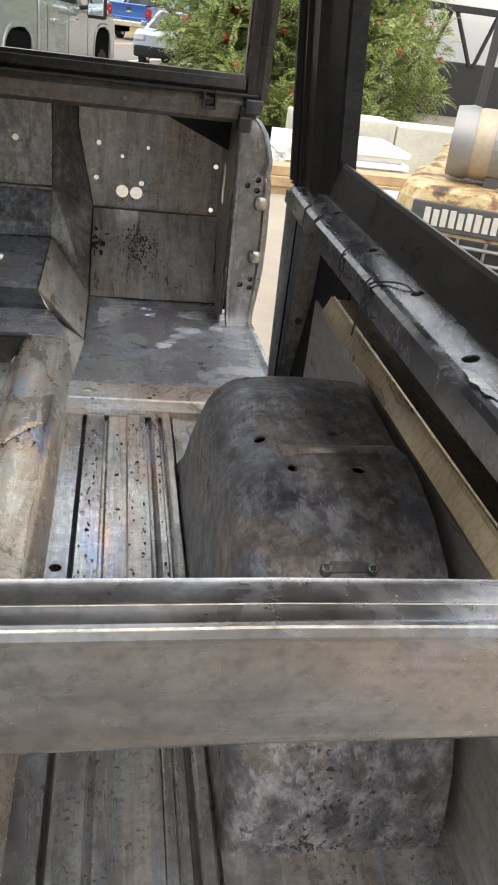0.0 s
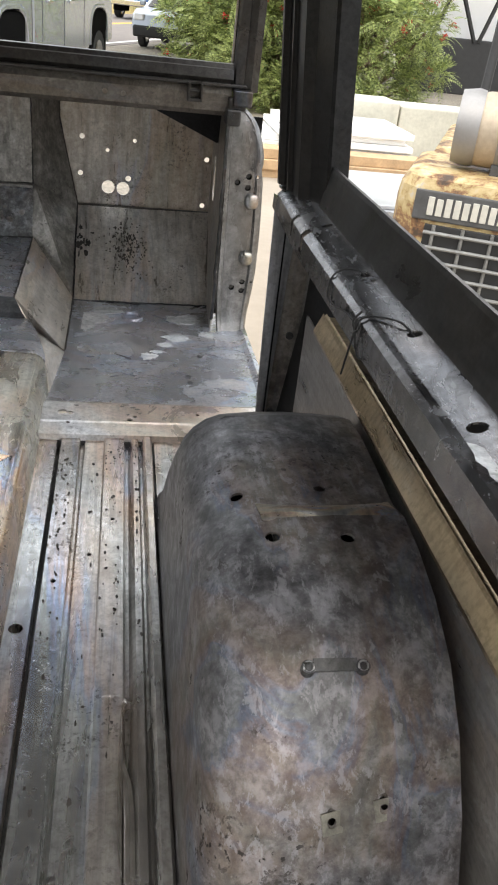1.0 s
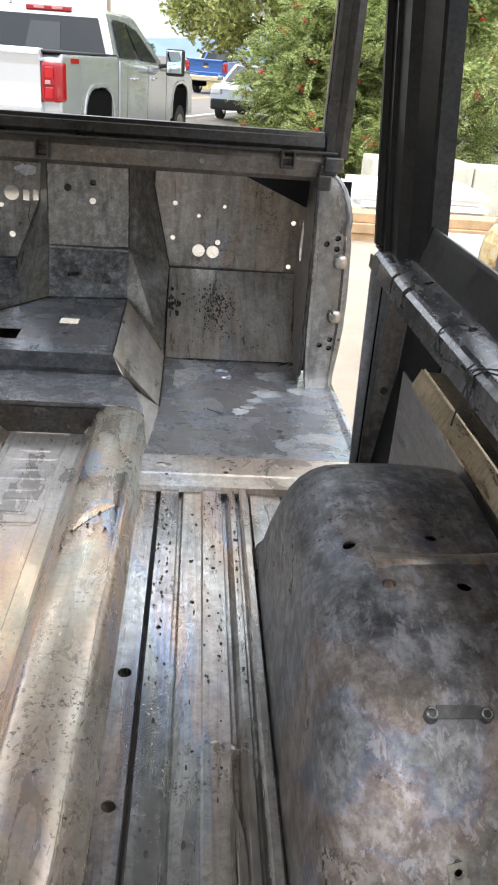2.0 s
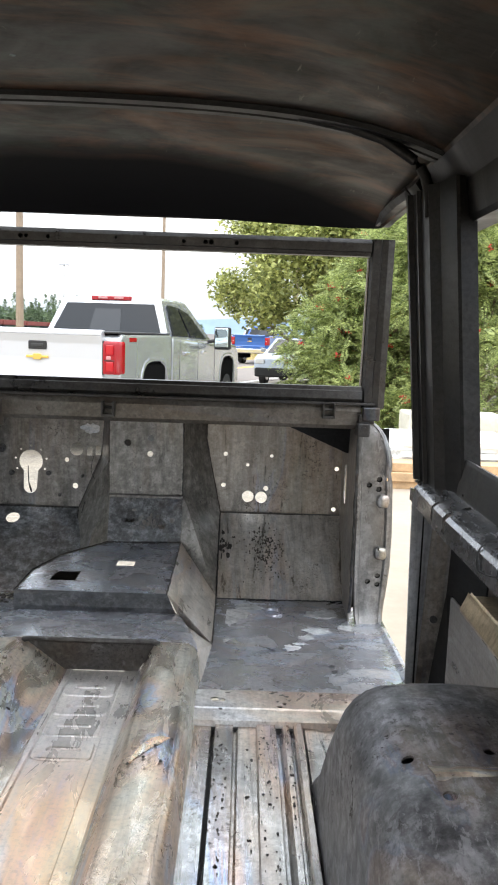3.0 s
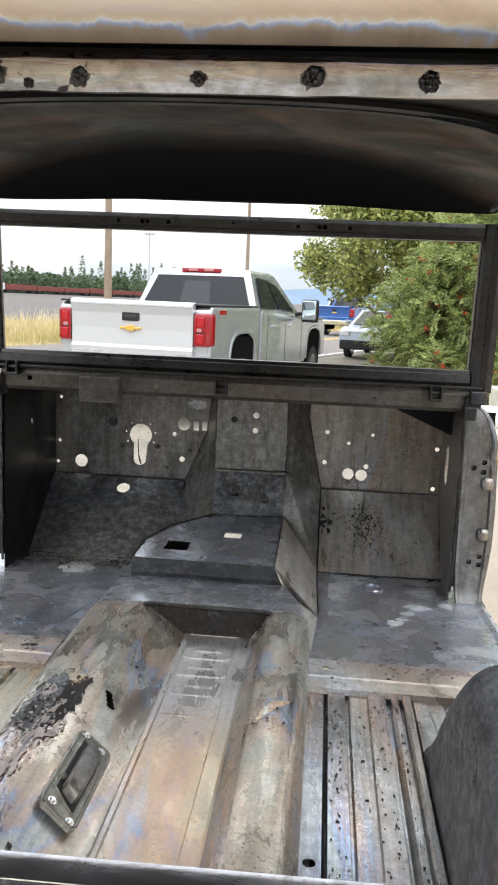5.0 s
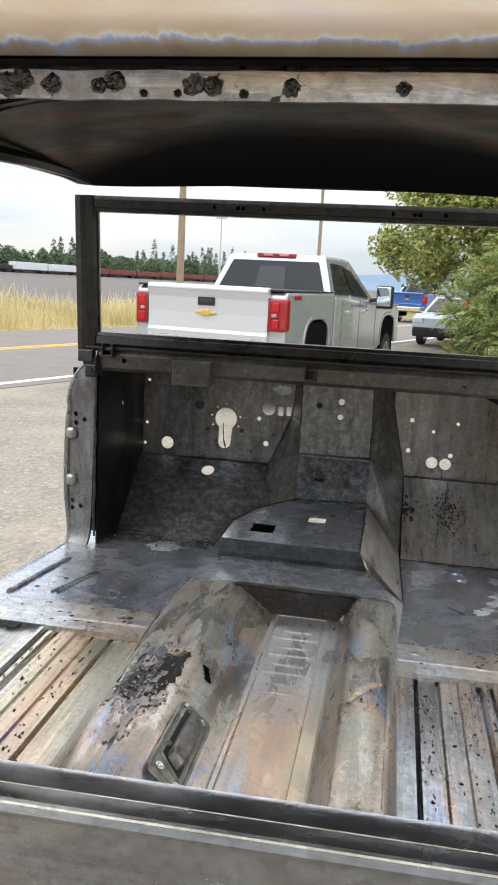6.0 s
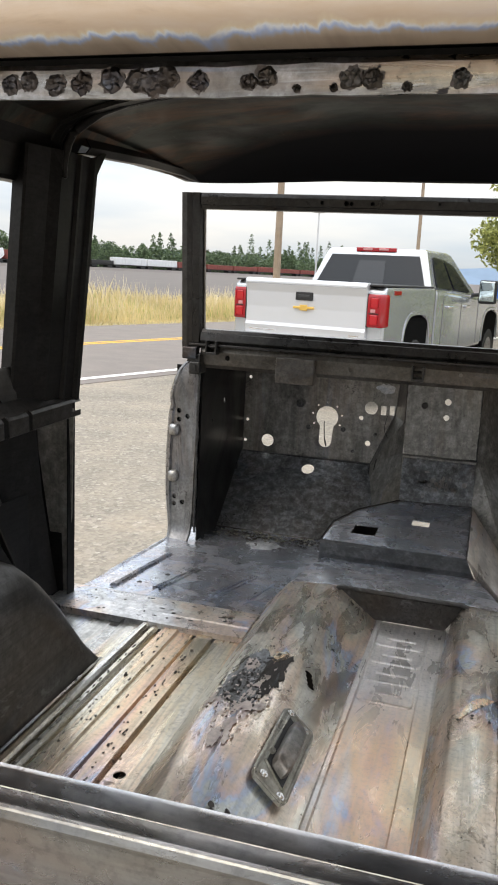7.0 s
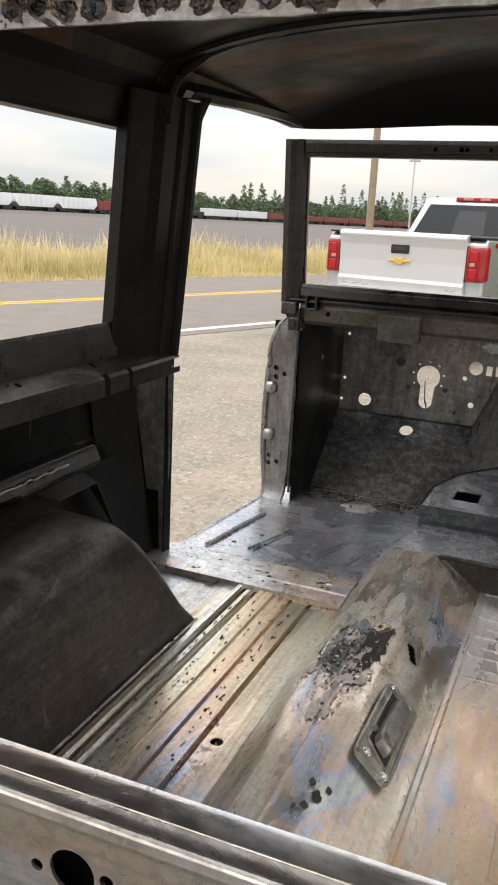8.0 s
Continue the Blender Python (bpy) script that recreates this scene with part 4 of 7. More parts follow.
# wheelhouses
HOUSE_YZ = [(0.272, 0.716), (0.276, 0.76), (0.290, 0.82), (0.322, 0.888), (0.365, 0.945), (0.415, 0.986), (0.475, 1.012), (0.54, 1.026), (0.590, 1.030), (0.615, 1.022), (0.635, 1.020), (0.70, 1.024), (0.775, 1.026), (0.835, 1.020), (0.885, 1.000), (0.94, 0.955), (0.99, 0.902), (1.04, 0.838), (1.085, 0.772), (1.115, 0.716)]


def wheelhouse(sign, inner, outer, mat, name_label):
    rings = []
    cx, cz = 0.72, 0.70
    for y, z in HOUSE_YZ:
        ring = []
        h = z - 0.712
        r = min(0.075, 0.9 * h + 0.004)
        ring.append((sign * outer, y, z))
        for x in (0.25, 0.5, 0.75):
            ring.append((sign * (outer + (inner + r - outer) * x), y, z + 0.004 * math.sin(math.pi * x) * min(1, h / 0.2)))
        for k in range(1, 7):
            a = math.pi / 2 * k / 6
            ring.append((sign * (inner + 0.012 * min(1, h / 0.25) + r - r * math.sin(a)), y + (cx - y) * 0.05 * (1 - math.cos(a)), z - r * (1 - math.cos(a))))
        ring.append((sign * (inner + 0.004), y + (cx - y) * 0.10, z - r - (z - r - 0.712) * 0.6))
        ring.append((sign * inner, y + (cx - y) * 0.12, 0.712))
        rings.append(ring if sign < 0 else ring[::-1])
    bm = loft(rings, 0.003)
    return part("wheelhouse", bm, mat, body, name_label, smooth=True)


house = wheelhouse(1, 0.506, 0.745, HOUSE, "pitted dark grey steel wheelhouse with a weld-worn top")
cut(house, *[rod((x, y, 0.80), (x, y, 1.10), r, 12) for x, y, r in ((0.567, 0.646, 0.0075), (0.663, 0.653, 0.0075), (0.593, 0.555, 0.008), (0.671, 0.549, 0.008), (0.624, 0.324, 0.0045), (0.672, 0.330, 0.0045))])
rib_z = lambda y: float(np.interp(y, [q[0] for q in HOUSE_YZ], [q[1] for q in HOUSE_YZ]))
part("pressed_rib", loft([[(x, y + 0.010 * ((0.64 - x) / 0.1) ** 2, rib_z(y) + 0.0020 + (dz + 0.0025) * min(1, (x - 0.585) / 0.035) * min(1, (0.742 - x) / 0.02)) for x in steps(0.585, 0.740, 14)] for y, dz in ((0.578, -0.003), (0.588, 0.003), (0.597, 0.005), (0.607, 0.004), (0.622, -0.003))], 0.001), HOUSE_RIB, body, "heat-coloured pressed rib", smooth=True)
part("pressed_rib", tube([(0.74, 0.842, 1.016), (0.66, 0.840, 1.0195), (0.575, 0.838, 1.0165), (0.535, 0.830, 0.992)], 0.0055, 8), HOUSE, body, smooth=True)
house_left = wheelhouse(-1, 0.542, 0.778, HOUSE_DARK, "steel wheelhouse, coloured darker for the shaded side")
part("edge_weld", loft([[(-0.5395 + dx, y, FZ + 0.012 + dz + 0.0012 * noise.noise(Vector((y * 300, dx * 900, 0)))) for dx, dz in ((0.0, 0.002), (0.0022, 0.0006), (0.003, -0.001))] for y in steps(0.56, 1.10, 150)], 0.001), BRIGHT, body, "thin weld bead along the wheelhouse")
for x, y, z in ((0.624, 0.324, 0.888), (0.672, 0.330, 0.895)):
    q = bmesh.new()
    bmesh.ops.create_grid(q, x_segments=1, y_segments=1, size=0.0095, matrix=pose(x, y - 0.0036, z + 0.0061, 54, 0, 12))
    thicken(q, 0.001)
    p = part("ground_square", q, LATCH_STEEL, body, "small ground-bright square round a hole")
    cut(p, rod((x, y + 0.014, z - 0.006), (x, y - 0.020, z + 0.018), 0.0045, 12))
strap_on = lambda h: lambda u, v: (u, v, rib_z(v) + 0.0032 + h)
part("welded_strap", join(slab([(0.612, 0.4065), (0.653, 0.4065), (0.653, 0.4155), (0.612, 0.4155)], strap_on(0.0055), 0.0025), *[rod((x, 0.411, rib_z(0.411) + 0.001), (x, 0.4075, rib_z(0.411) + 0.0105), 0.0068, 16) for x in (0.607, 0.658)]), GREASY, body, "small dark welded strap between two studs")
for x in (0.607, 0.658):
    part("stud_eye", tube([(x + 0.0045 * math.cos(a), 0.4071 + 0.0036 * math.sin(a), rib_z(0.411) + 0.0108 + 0.0028 * math.sin(a)) for a in steps(0, 2 * math.pi, 14)], 0.0011, 5), BRIGHT, body)

part("house_joint", tube([(x, 0.276 - 0.0, FZ + 0.001) for x in steps(0.52, 0.745, 8)], 0.004, 6), BLACK, body)

# body sides, belt rails, window openings and pillars
for s in (1, -1):
    X = lambda x: MID + s * x
    SILL, up = (1.297, 0.0) if s > 0 else (1.323, 0.012)
    order = (lambda r: r) if s < 0 else (lambda r: r[::-1])
    # The left side gets darker steels than the right, to show its shade.
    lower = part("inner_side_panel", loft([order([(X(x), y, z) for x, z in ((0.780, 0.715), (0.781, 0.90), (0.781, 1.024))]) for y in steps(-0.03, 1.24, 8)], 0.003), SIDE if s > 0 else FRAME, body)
    part("side_ledge", loft([order([(X(x), y, z) for x, z in ((0.780, 1.020), (0.772, 1.028), (0.771, 1.034), (0.782, 1.058), (0.784, 1.064), (0.787, 1.060), (0.790, 1.064), (0.793, 1.058), (0.842, 1.056))]) for y in steps(-0.03, 1.14 if s > 0 else 1.12, 8)], 0.003), LIT_LEDGE if s > 0 else SCREEN, body, "brushed steel ledge, its golden light put into the colour" if s > 0 else "folded ledge along the side, coloured darker as in shade")
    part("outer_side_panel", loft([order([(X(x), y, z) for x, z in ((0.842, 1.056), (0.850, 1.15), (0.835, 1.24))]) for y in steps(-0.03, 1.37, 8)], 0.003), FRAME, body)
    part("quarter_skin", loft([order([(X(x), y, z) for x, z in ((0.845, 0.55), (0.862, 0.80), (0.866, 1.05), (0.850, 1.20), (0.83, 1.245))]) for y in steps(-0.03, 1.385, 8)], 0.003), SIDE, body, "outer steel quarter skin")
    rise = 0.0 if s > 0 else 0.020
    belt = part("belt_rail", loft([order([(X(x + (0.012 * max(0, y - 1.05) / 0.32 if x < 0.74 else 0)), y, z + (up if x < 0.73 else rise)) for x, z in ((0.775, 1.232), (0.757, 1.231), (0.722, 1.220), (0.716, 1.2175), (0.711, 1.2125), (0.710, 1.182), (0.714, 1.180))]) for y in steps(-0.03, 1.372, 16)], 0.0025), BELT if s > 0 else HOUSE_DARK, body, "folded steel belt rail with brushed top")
    cut(belt, *[rod((X(x), y, 1.1), (X(x), y, 1.3), r, 12) for x, y, r in ((0.746, 1.054, 0.008), (0.744, 0.823, 0.007), (0.748, 0.800, 0.004), (0.745, 0.63, 0.008), (0.736, 0.434, 0.009), (0.740, 0.24, 0.008))], box(*sorted((X(0.70), X(0.722))), 1.040, 1.060, 1.19, 1.26), box(*sorted((X(0.70), X(0.724))), 1.135, 1.150, 1.19, 1.26), box(*sorted((X(0.70), X(0.728))), 1.33, 1.40, 1.205, 1.225))
    part("belt_patch", flat_patch(X(0.730), 0.372, 0, 0.012, 0.030, 9 + s, 0.0006, 20, lambda u, v: (u, v, 1.2245 + (0 if s > 0 else 0.014))), STAIN, body, "pale ground patch on the rail")
    # wall below and above the window, leaning in
    part("window_sill_panel", loft([order([(X(x), y, z) for x, z in ((0.755, 1.226 + rise), (0.7645, SILL - 0.006), (0.766, SILL), (0.772, SILL - 0.001), (0.800, 1.262 + rise), (0.834, 1.240))]) for y in steps(0.04, 1.160, 4)], 0.003), SCREEN, body, "dark steel panel below the window opening")
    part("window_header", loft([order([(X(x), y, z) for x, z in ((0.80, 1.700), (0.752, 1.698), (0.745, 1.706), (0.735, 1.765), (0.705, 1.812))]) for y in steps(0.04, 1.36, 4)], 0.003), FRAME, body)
    lean = lambda z: -0.085 * (z - 1.22) if z > 1.22 else 0.0
    prof = ((0.800, 1.156), (0.769, 1.146), (0.764, 1.150), (0.752, 1.215), (0.738, 1.240), (0.738, 1.300), (0.731, 1.304), (0.731, 1.312), (0.738, 1.316), (0.734, 1.350), (0.724, 1.354), (0.724, 1.368), (0.79, 1.372), (0.80, 1.36))
    ring = lambda z: [(X(x + lean(z)), y, z) for x, y in prof]
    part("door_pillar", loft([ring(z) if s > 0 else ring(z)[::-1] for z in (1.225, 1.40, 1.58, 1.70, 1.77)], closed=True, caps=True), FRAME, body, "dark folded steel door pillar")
    # rear corner pillar
    part("corner_pillar", loft([[(X(x + lean(z)), y, z) for x, y in ((0.83, 0.0), (0.72, 0.0), (0.72, 0.05), (0.83, 0.06))] for z in (0.70, 1.22, 1.50, 1.78)], closed=True, caps=True), FRAME, body)
    # jamb post below the belt
    if s > 0:
        strip_bm = loft([order([(X(x0 + (x1 - x0) * u), 1.362 + 0.010 * u * u, z) for u in steps(0, 1, 6)]) for z, x0, x1 in ((1.205, 0.722, 0.772), (1.05, 0.725, 0.763), (0.81, 0.730, 0.753), (0.716, 0.733, 0.750))], 0.004)
        part("jamb_post", strip_bm, JAMB, body, "brushed grey steel jamb post", smooth=True)
        part("jamb_panel", slab([(X(u), v) for u, v in ((0.760, 1.212), (0.836, 1.212), (0.832, 1.10), (0.803, 0.82), (0.790, 0.716), (0.745, 0.716))], lambda u, v: (u, 1.376, v), 0.003), WALL_DARK, body, "dark stained jamb panel")
        for x, z in ((0.802, 1.13), (0.785, 0.93), (0.765, 0.76)):
            part("jamb_dimple", rod((X(x), 1.372, z), (X(x), 1.3765, z), 0.008, 12), GREASY, body)
    else:
        jam = [(0.735, 1.205), (0.835, 1.205), (0.832, 1.10), (0.800, 0.85), (0.778, 0.716), (0.752, 0.716)]
        part("jamb_post", slab([(X(u), v) for u, v in jam[::-1]], lambda u, v: (u, 1.362 + 0.02 * (1.214 - v) / 0.5, v), 0.004), WALL_DARK, body, "dark tapered steel jamb post")
        part("wheelhouse_gusset", loft([[(-0.779, 0.88, 1.028), (-0.779, 1.04, 1.028), (-0.779, 1.17, 0.86)], [(-0.735, 0.90, 1.018), (-0.735, 1.03, 1.018), (-0.745, 1.12, 0.88)]], 0.003), HOUSE_DARK, body, "folded gusset behind the wheelhouse, coloured darker as in shade")
        part("ledge_weld", tube([(-0.785 + 0.004 * noise.noise(Vector((y * 60, 1, 0))), y, 1.052 + 0.005 * noise.noise(Vector((y * 45, 7, 0)))) for y in steps(0.45, 1.00, 60)], 0.0032, 8), BRIGHT, body, "lumpy bright weld along the ledge", smooth=True)
    part("jamb_return", loft([order([(X(x), y, z) for x, y, z in ((0.750, 1.36, z), (0.746, 1.385, z), (0.760, 1.398, z), (0.840, 1.402, z))]) for z in (0.716, 0.95, 1.22)], 0.003), FRAME, body)
    part("jamb_brace", loft([[(X(0.836), 1.17, 1.21), (X(0.80), 1.30, 1.21)], [(X(0.836), 1.20, 1.0), (X(0.80), 1.33, 1.0)], [(X(0.80), 1.22, 0.74), (X(0.775), 1.36, 0.74)]], 0.004), FRAME, body)
    part("jamb_back", slab([(X(u), v) for u, v in ((0.778, 1.212), (0.846, 1.212), (0.850, 1.05), (0.846, 0.716), (0.770, 0.716))], lambda u, v: (u, 1.378, v), 0.003), FRAME, body)
    part("pillar_nut", rod((X(0.75), 1.362, 1.222), (X(0.75), 1.362, 1.234), 0.010, 6), BRIGHT, body)
    part("roof_gusset", slab([(1.355, 1.765), (1.43, 1.795), (1.44, 1.80), (1.355, 1.70)], lambda u, v: (X(0.69), u, v), 0.004), FRAME, body)
    part("roof_side_rail", loft([[(X(x) * (1 - k) + s * x * k, y, z + dz) for x, dz in ((0.700, 0.012), (0.690, -0.004), (0.700, -0.016), (0.742, -0.014), (0.750, 0.03))] for y, z, k in ((1.35, 1.795, 0), (1.65, 1.812, 0.5), (1.90, 1.816, 1), (2.02, 1.812, 1))], 0.003), FRAME, body)

# roof
CROWN = ((0.06, 1.842), (0.30, 1.872), (0.65, 1.893), (1.05, 1.902), (1.40, 1.900), (1.65, 1.888), (1.85, 1.862), (1.97, 1.832), (2.02, 1.808))


def roof_ring(y, z, drop=0.0):
    m = MID * max(0, 1 - y / 2)
    half = 0.72
    out = []
    for k in range(-12, 13):
        u = k / 12
        side = abs(u) ** 5
        edge = 1.795 if y < 1.9 else min(1.795, z)
        out.append((m + half * math.copysign(min(1, abs(u) * 1.06), u), y, z - 0.035 * u * u - (z - 0.035 - edge) * side - drop))
    return out


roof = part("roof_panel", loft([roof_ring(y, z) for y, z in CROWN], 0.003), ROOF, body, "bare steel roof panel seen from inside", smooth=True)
cut(roof, rod((-0.001, 1.056, 1.85), (-0.001, 1.056, 1.95), 0.005, 10))
bow = []
for y, d in ((1.222, 0.001), (1.224, 0.010), (1.246, 0.011), (1.250, 0.004), (1.256, 0.004), (1.260, 0.011), (1.284, 0.010), (1.286, 0.001)):
    r = roof_ring(1.25, 1.901, d)
    bow.append([(x, y, z) for x, _, z in r])
part("roof_bow", loft(bow, 0.003), FRAME, body, "dark roof bow over the door pillars", smooth=True)
for s in (1, -1):
    pts = [(MID + s * (0.655 + 0.045 * math.sin(a)), 1.25, 1.715 + 0.10 * math.cos(a)) for a in steps(0, math.pi / 2, 6)]
    part("bow_corner", tube([(MID + s * 0.46, 1.25, 1.880), (MID + s * 0.55, 1.25, 1.864), (MID + s * 0.61, 1.25, 1.846), (MID + s * 0.645, 1.25, 1.825)] + pts[1:], 0.010, 10), FRAME, body, smooth=True)
part("roof_front_edge", tube([(-0.742, 2.02, 1.812), (-0.4, 2.025, 1.810), (0, 2.026, 1.809), (0.4, 2.025, 1.810), (0.735, 2.02, 1.812)], 0.006, 8), FRAME, body)
# rear header: outer skin, dark groove and welded flange
part("roof_rear_skin", loft([[(x, 0.060 + dy, z) for x in steps(-0.74, 0.72, 10)] for dy, z in ((0.030, 1.8445), (0.0, 1.80), (-0.004, 1.72), (-0.003, 1.662), (0.001, 1.653), (0.008, 1.649), (0.022, 1.648))], 0.002), SKIN, body, "sun-lit tan steel roof edge", smooth=True)
part("header_groove", loft([[(x, y, z) for x in (-0.74, 0.72)] for y, z in ((0.080, 1.6500), (0.104, 1.652), (0.106, 1.644))], 0.002), FRAME, body)
part("header_flange", loft([[(x, y, z + 0.0012 * noise.noise(Vector((x * 40, 0, 0)))) for x in steps(-0.74, 0.72, 90)] for y, z in ((0.104, 1.6465), (0.092, 1.6460), (0.090, 1.6430), (0.0895, 1.628))], 0.0025), FLANGE, body, "ground-bright flange with burnt spot welds")


def weld_lump(x, z, r, seed):
    """A burnt spot weld on the flange: a low craggy heap round a dimple."""
    rings = []
    for q, h in ((1.15, -0.0006), (1.0, 0.0003), (0.85, 0.0012), (0.68, 0.0016), (0.50, 0.0012), (0.32, 0.0004), (0.04, 0.0001)):
        ring = []
        for i in range(26):
            a = 2 * math.pi * i / 26
            p = Vector((math.cos(a) * q, math.sin(a) * q, seed * 3.7))
            k = 1 + 0.35 * noise.noise(p * 1.3) + 0.22 * noise.noise(p * 4)
            ring.append((x + r * q * k * math.cos(a), 0.0892 - h - (0.0016 * noise.noise(p * 2.6) + 0.0010 * noise.noise(p * 6)) * (q < 1.1), z + r * q * k * math.sin(a) * 0.9))
        rings.append(ring)
    return loft(rings, closed=True)


random.seed(11)
SPOTS = [(-0.085, 5), (-0.074, 5), (-0.057, 5.5), (-0.041, 5.5), (-0.023, 6), (-0.008, 6), (0.001, 7), (0.009, 6), (0.026, 5), (0.054, 4), (0.063, 5), (0.079, 2), (0.098, 2), (0.106, 5.5), (0.117, 5), (0.134, 2.5), (0.159, 4.5), (0.217, 3.5), (0.271, 5), (0.325, 4.5), (0.375, 5), (0.430, 4), (0.485, 4.5), (0.54, 4.5), (0.595, 5), (0.65, 4.5)]
x = -0.10
while x > -0.72:
    SPOTS.append((x, random.uniform(3.5, 6.5)))
    x -= random.uniform(0.008, 0.024)
BURNT = plain("burnt_halo", (0.11, 0.09, 0.08), 0.6, 0.5, 0.5, 300, 0.3)
for i, (x, r) in enumerate(SPOTS):
    z = 1.636 + random.uniform(-0.0015, 0.0015) if r > 3 else 1.6315
    part("burnt_halo", flat_patch(x, z, 0, r * 0.0011, r * 0.0010, i, 0.0002, 26, lambda u, v: (u, 0.0893, v)), BURNT, body)
    part("spot_weld", weld_lump(x, z, r * 0.00098, i), WELD, body, smooth=True)

# tailgate top bar
BAR_PROF = ((0.011, 1.262), (0.0115, 1.2795), (0.010, 1.2812), (0.0085, 1.280), (-0.0035, 1.2792), (-0.0048, 1.2801), (-0.0062, 1.2799), (-0.0078, 1.2791), (-0.0150, 1.2788), (-0.0172, 1.2800), (-0.0190, 1.2795), (-0.0196, 1.2775), (-0.0190, 1.2755), (-0.0180, 1.2750), (-0.0172, 1.218), (-0.0150, 1.213), (-0.009, 1.213))
bar = part("tailgate_bar", loft([[(x, y + 0.024 * min(0, x - 0.45), z) for y, z in BAR_PROF] for x in steps(-0.73, 0.70, 40)], 0.002), BAR, body, "bare steel tailgate top rail with rolled lip", smooth=True)
cut(bar, *[rod((x, -0.06, z), (x, 0.03, z), r, 18) for x, z, r in ((-0.048, 1.251, 0.0118), (-0.067, 1.248, 0.0032), (-0.030, 1.2525, 0.0036))])
for x in (0.336, 0.384, 0.431, 0.478, 0.526, 0.574, 0.622, 0.288, 0.240, 0.192, 0.144, 0.096, 0.048, 0.0, -0.048, -0.096, -0.144):
    part("spot_weld", blob(x, 0.002 + 0.024 * min(0, x - 0.45), 1.2797, 0.0042, 0.3, int(x * 1000)), BAR, body)

# Thin bright tubes draw the highlights along the rolled lip.
for y, z, r in ((-0.0055, 1.2809, 0.0012), (-0.0190, 1.2800, 0.0016)):
    part("lip_highlight", tube([(x, y + 0.024 * min(0, x - 0.45), z) for x in steps(-0.73, 0.70, 40)], r, 8), LIP, body, "thin bright line for the highlight on the lip's polished edge", smooth=True)
# Added sheet makes the bar's holes look dark inside.
part("bar_hole_backing", loft([[(x, y + 0.024 * min(0, x - 0.45), z) for y, z in ((0.008, 1.262), (0.002, 1.240), (-0.004, 1.215))] for x in steps(-0.72, 0.69, 12)], 0.001), HOLE_DARK, body)

# low stand that carries the shell
for x in (-0.5, 0.5):
    for y in (0.25, 2.2):
        part("stand_leg", box(x - 0.05, x + 0.05, y - 0.05, y + 0.05, 0.0, 0.62, 0.004), FRAME, body)
    part("chassis_rail", box(x - 0.04, x + 0.04, 0.0, 2.6, 0.55, 0.60, 0.004), FRAME, body)
for y in (0.3, 1.2, 1.46):
    part("cross_member", box(-0.75, 0.75, y - 0.04, y + 0.04, 0.60, 0.674, 0.004), FRAME, body)

# handle plate bolted to the left flank
plate = thing("floor_latch", "dark diamond-shaped latch plate with a raised block, screwed to the tunnel", "latch", (0, 0, 0))
A, B, Cc, D = Vector((-0.108, 0.746, 0.783)), Vector((-0.049, 0.736, 0.742)), Vector((-0.051, 0.963, 0.738)), Vector((-0.107, 0.963, 0.783))
un = (B - A).cross(D - A).normalized()
P = lambda u, v, w=0.0: A.lerp(B, u).lerp(D.lerp(Cc, u), v) + un * (w + 0.002)
rim = [(0.02, 0.06), (0.10, 0.015), (0.88, 0.0), (0.98, 0.05), (1.0, 0.93), (0.92, 0.985), (0.14, 1.0), (0.02, 0.95)]
inside = lambda k, lo=0.0: [(0.5 + (u - 0.5) * k, 0.5 + (v - 0.5) * (k - lo)) for u, v in rim]
base = part("plate", slab(rim, lambda u, v: P(u, v), 0.006), LATCH_STEEL, plate, "thick olive steel plate")
part("raised_rim", tube([P(u, v, 0.0055) for u, v in inside(0.95) + inside(0.95)[:1]], 0.0035, 8), LATCH_STEEL, plate)
part("well", slab([(u, v) for u, v in ((0.16, 0.24), (0.80, 0.12), (0.84, 0.80), (0.20, 0.90))], lambda u, v: P(u, v, 0.0062), 0.001), BLACK, plate, "dark sunk middle")
part("well_rim", tube([P(u, v, 0.007) for u, v in ((0.16, 0.24), (0.80, 0.12), (0.84, 0.80), (0.20, 0.90), (0.16, 0.24))], 0.0022, 6), LATCH_STEEL, plate)
part("block", loft([[P(0.5 + (u - 0.5) * k, 0.5 + (v - 0.5) * k, w) for u, v in ((0.30, 0.30), (0.36, 0.24), (0.66, 0.20), (0.74, 0.25), (0.76, 0.72), (0.70, 0.79), (0.40, 0.83), (0.32, 0.77))] for w, k in ((0.004, 1.0), (0.020, 0.98), (0.026, 0.93), (0.029, 0.82), (0.030, 0.60))], closed=True, caps=True), WALL_DARK, plate, "raised worn dark block", smooth=True)
for u, v in ((0.20, 0.945), (0.72, 0.90), (0.26, 0.10), (0.80, 0.055)):
    part("screw", join(rod(P(u, v, 0.006), P(u, v, 0.0085), 0.0075, 14), rod(P(u, v, 0.008), P(u, v, 0.0120), 0.0052, 12, 0.0038)), SCREW, plate, "bright screw head")
part("side_stud", rod(P(0.18, 0.36, 0.006), P(0.22, 0.36, 0.014), 0.005, 8), LATCH_STEEL, plate)

# burnt scar and filler patches on the left flank
LZ = lambda x: float(np.interp(x, (-0.270, -0.237, -0.215, -0.180, -0.172, -0.135, -0.122, -0.035), (FZ + 0.022, FZ + 0.060, FZ + 0.068, FZ + 0.064, FZ + 0.070, FZ + 0.072, FZ + 0.066, FZ))) + 0.0022
rng_s = random.Random(5)
on_flank = lambda h: lambda u, v: (u, v, LZ(u) + h)
part("burnt_scar", flat_patch(-0.190, 1.030, 0, 0.052, 0.098, 12, 0.0006, 90, on_flank(0.0004)), SCAR, body, "grey burnt scar")
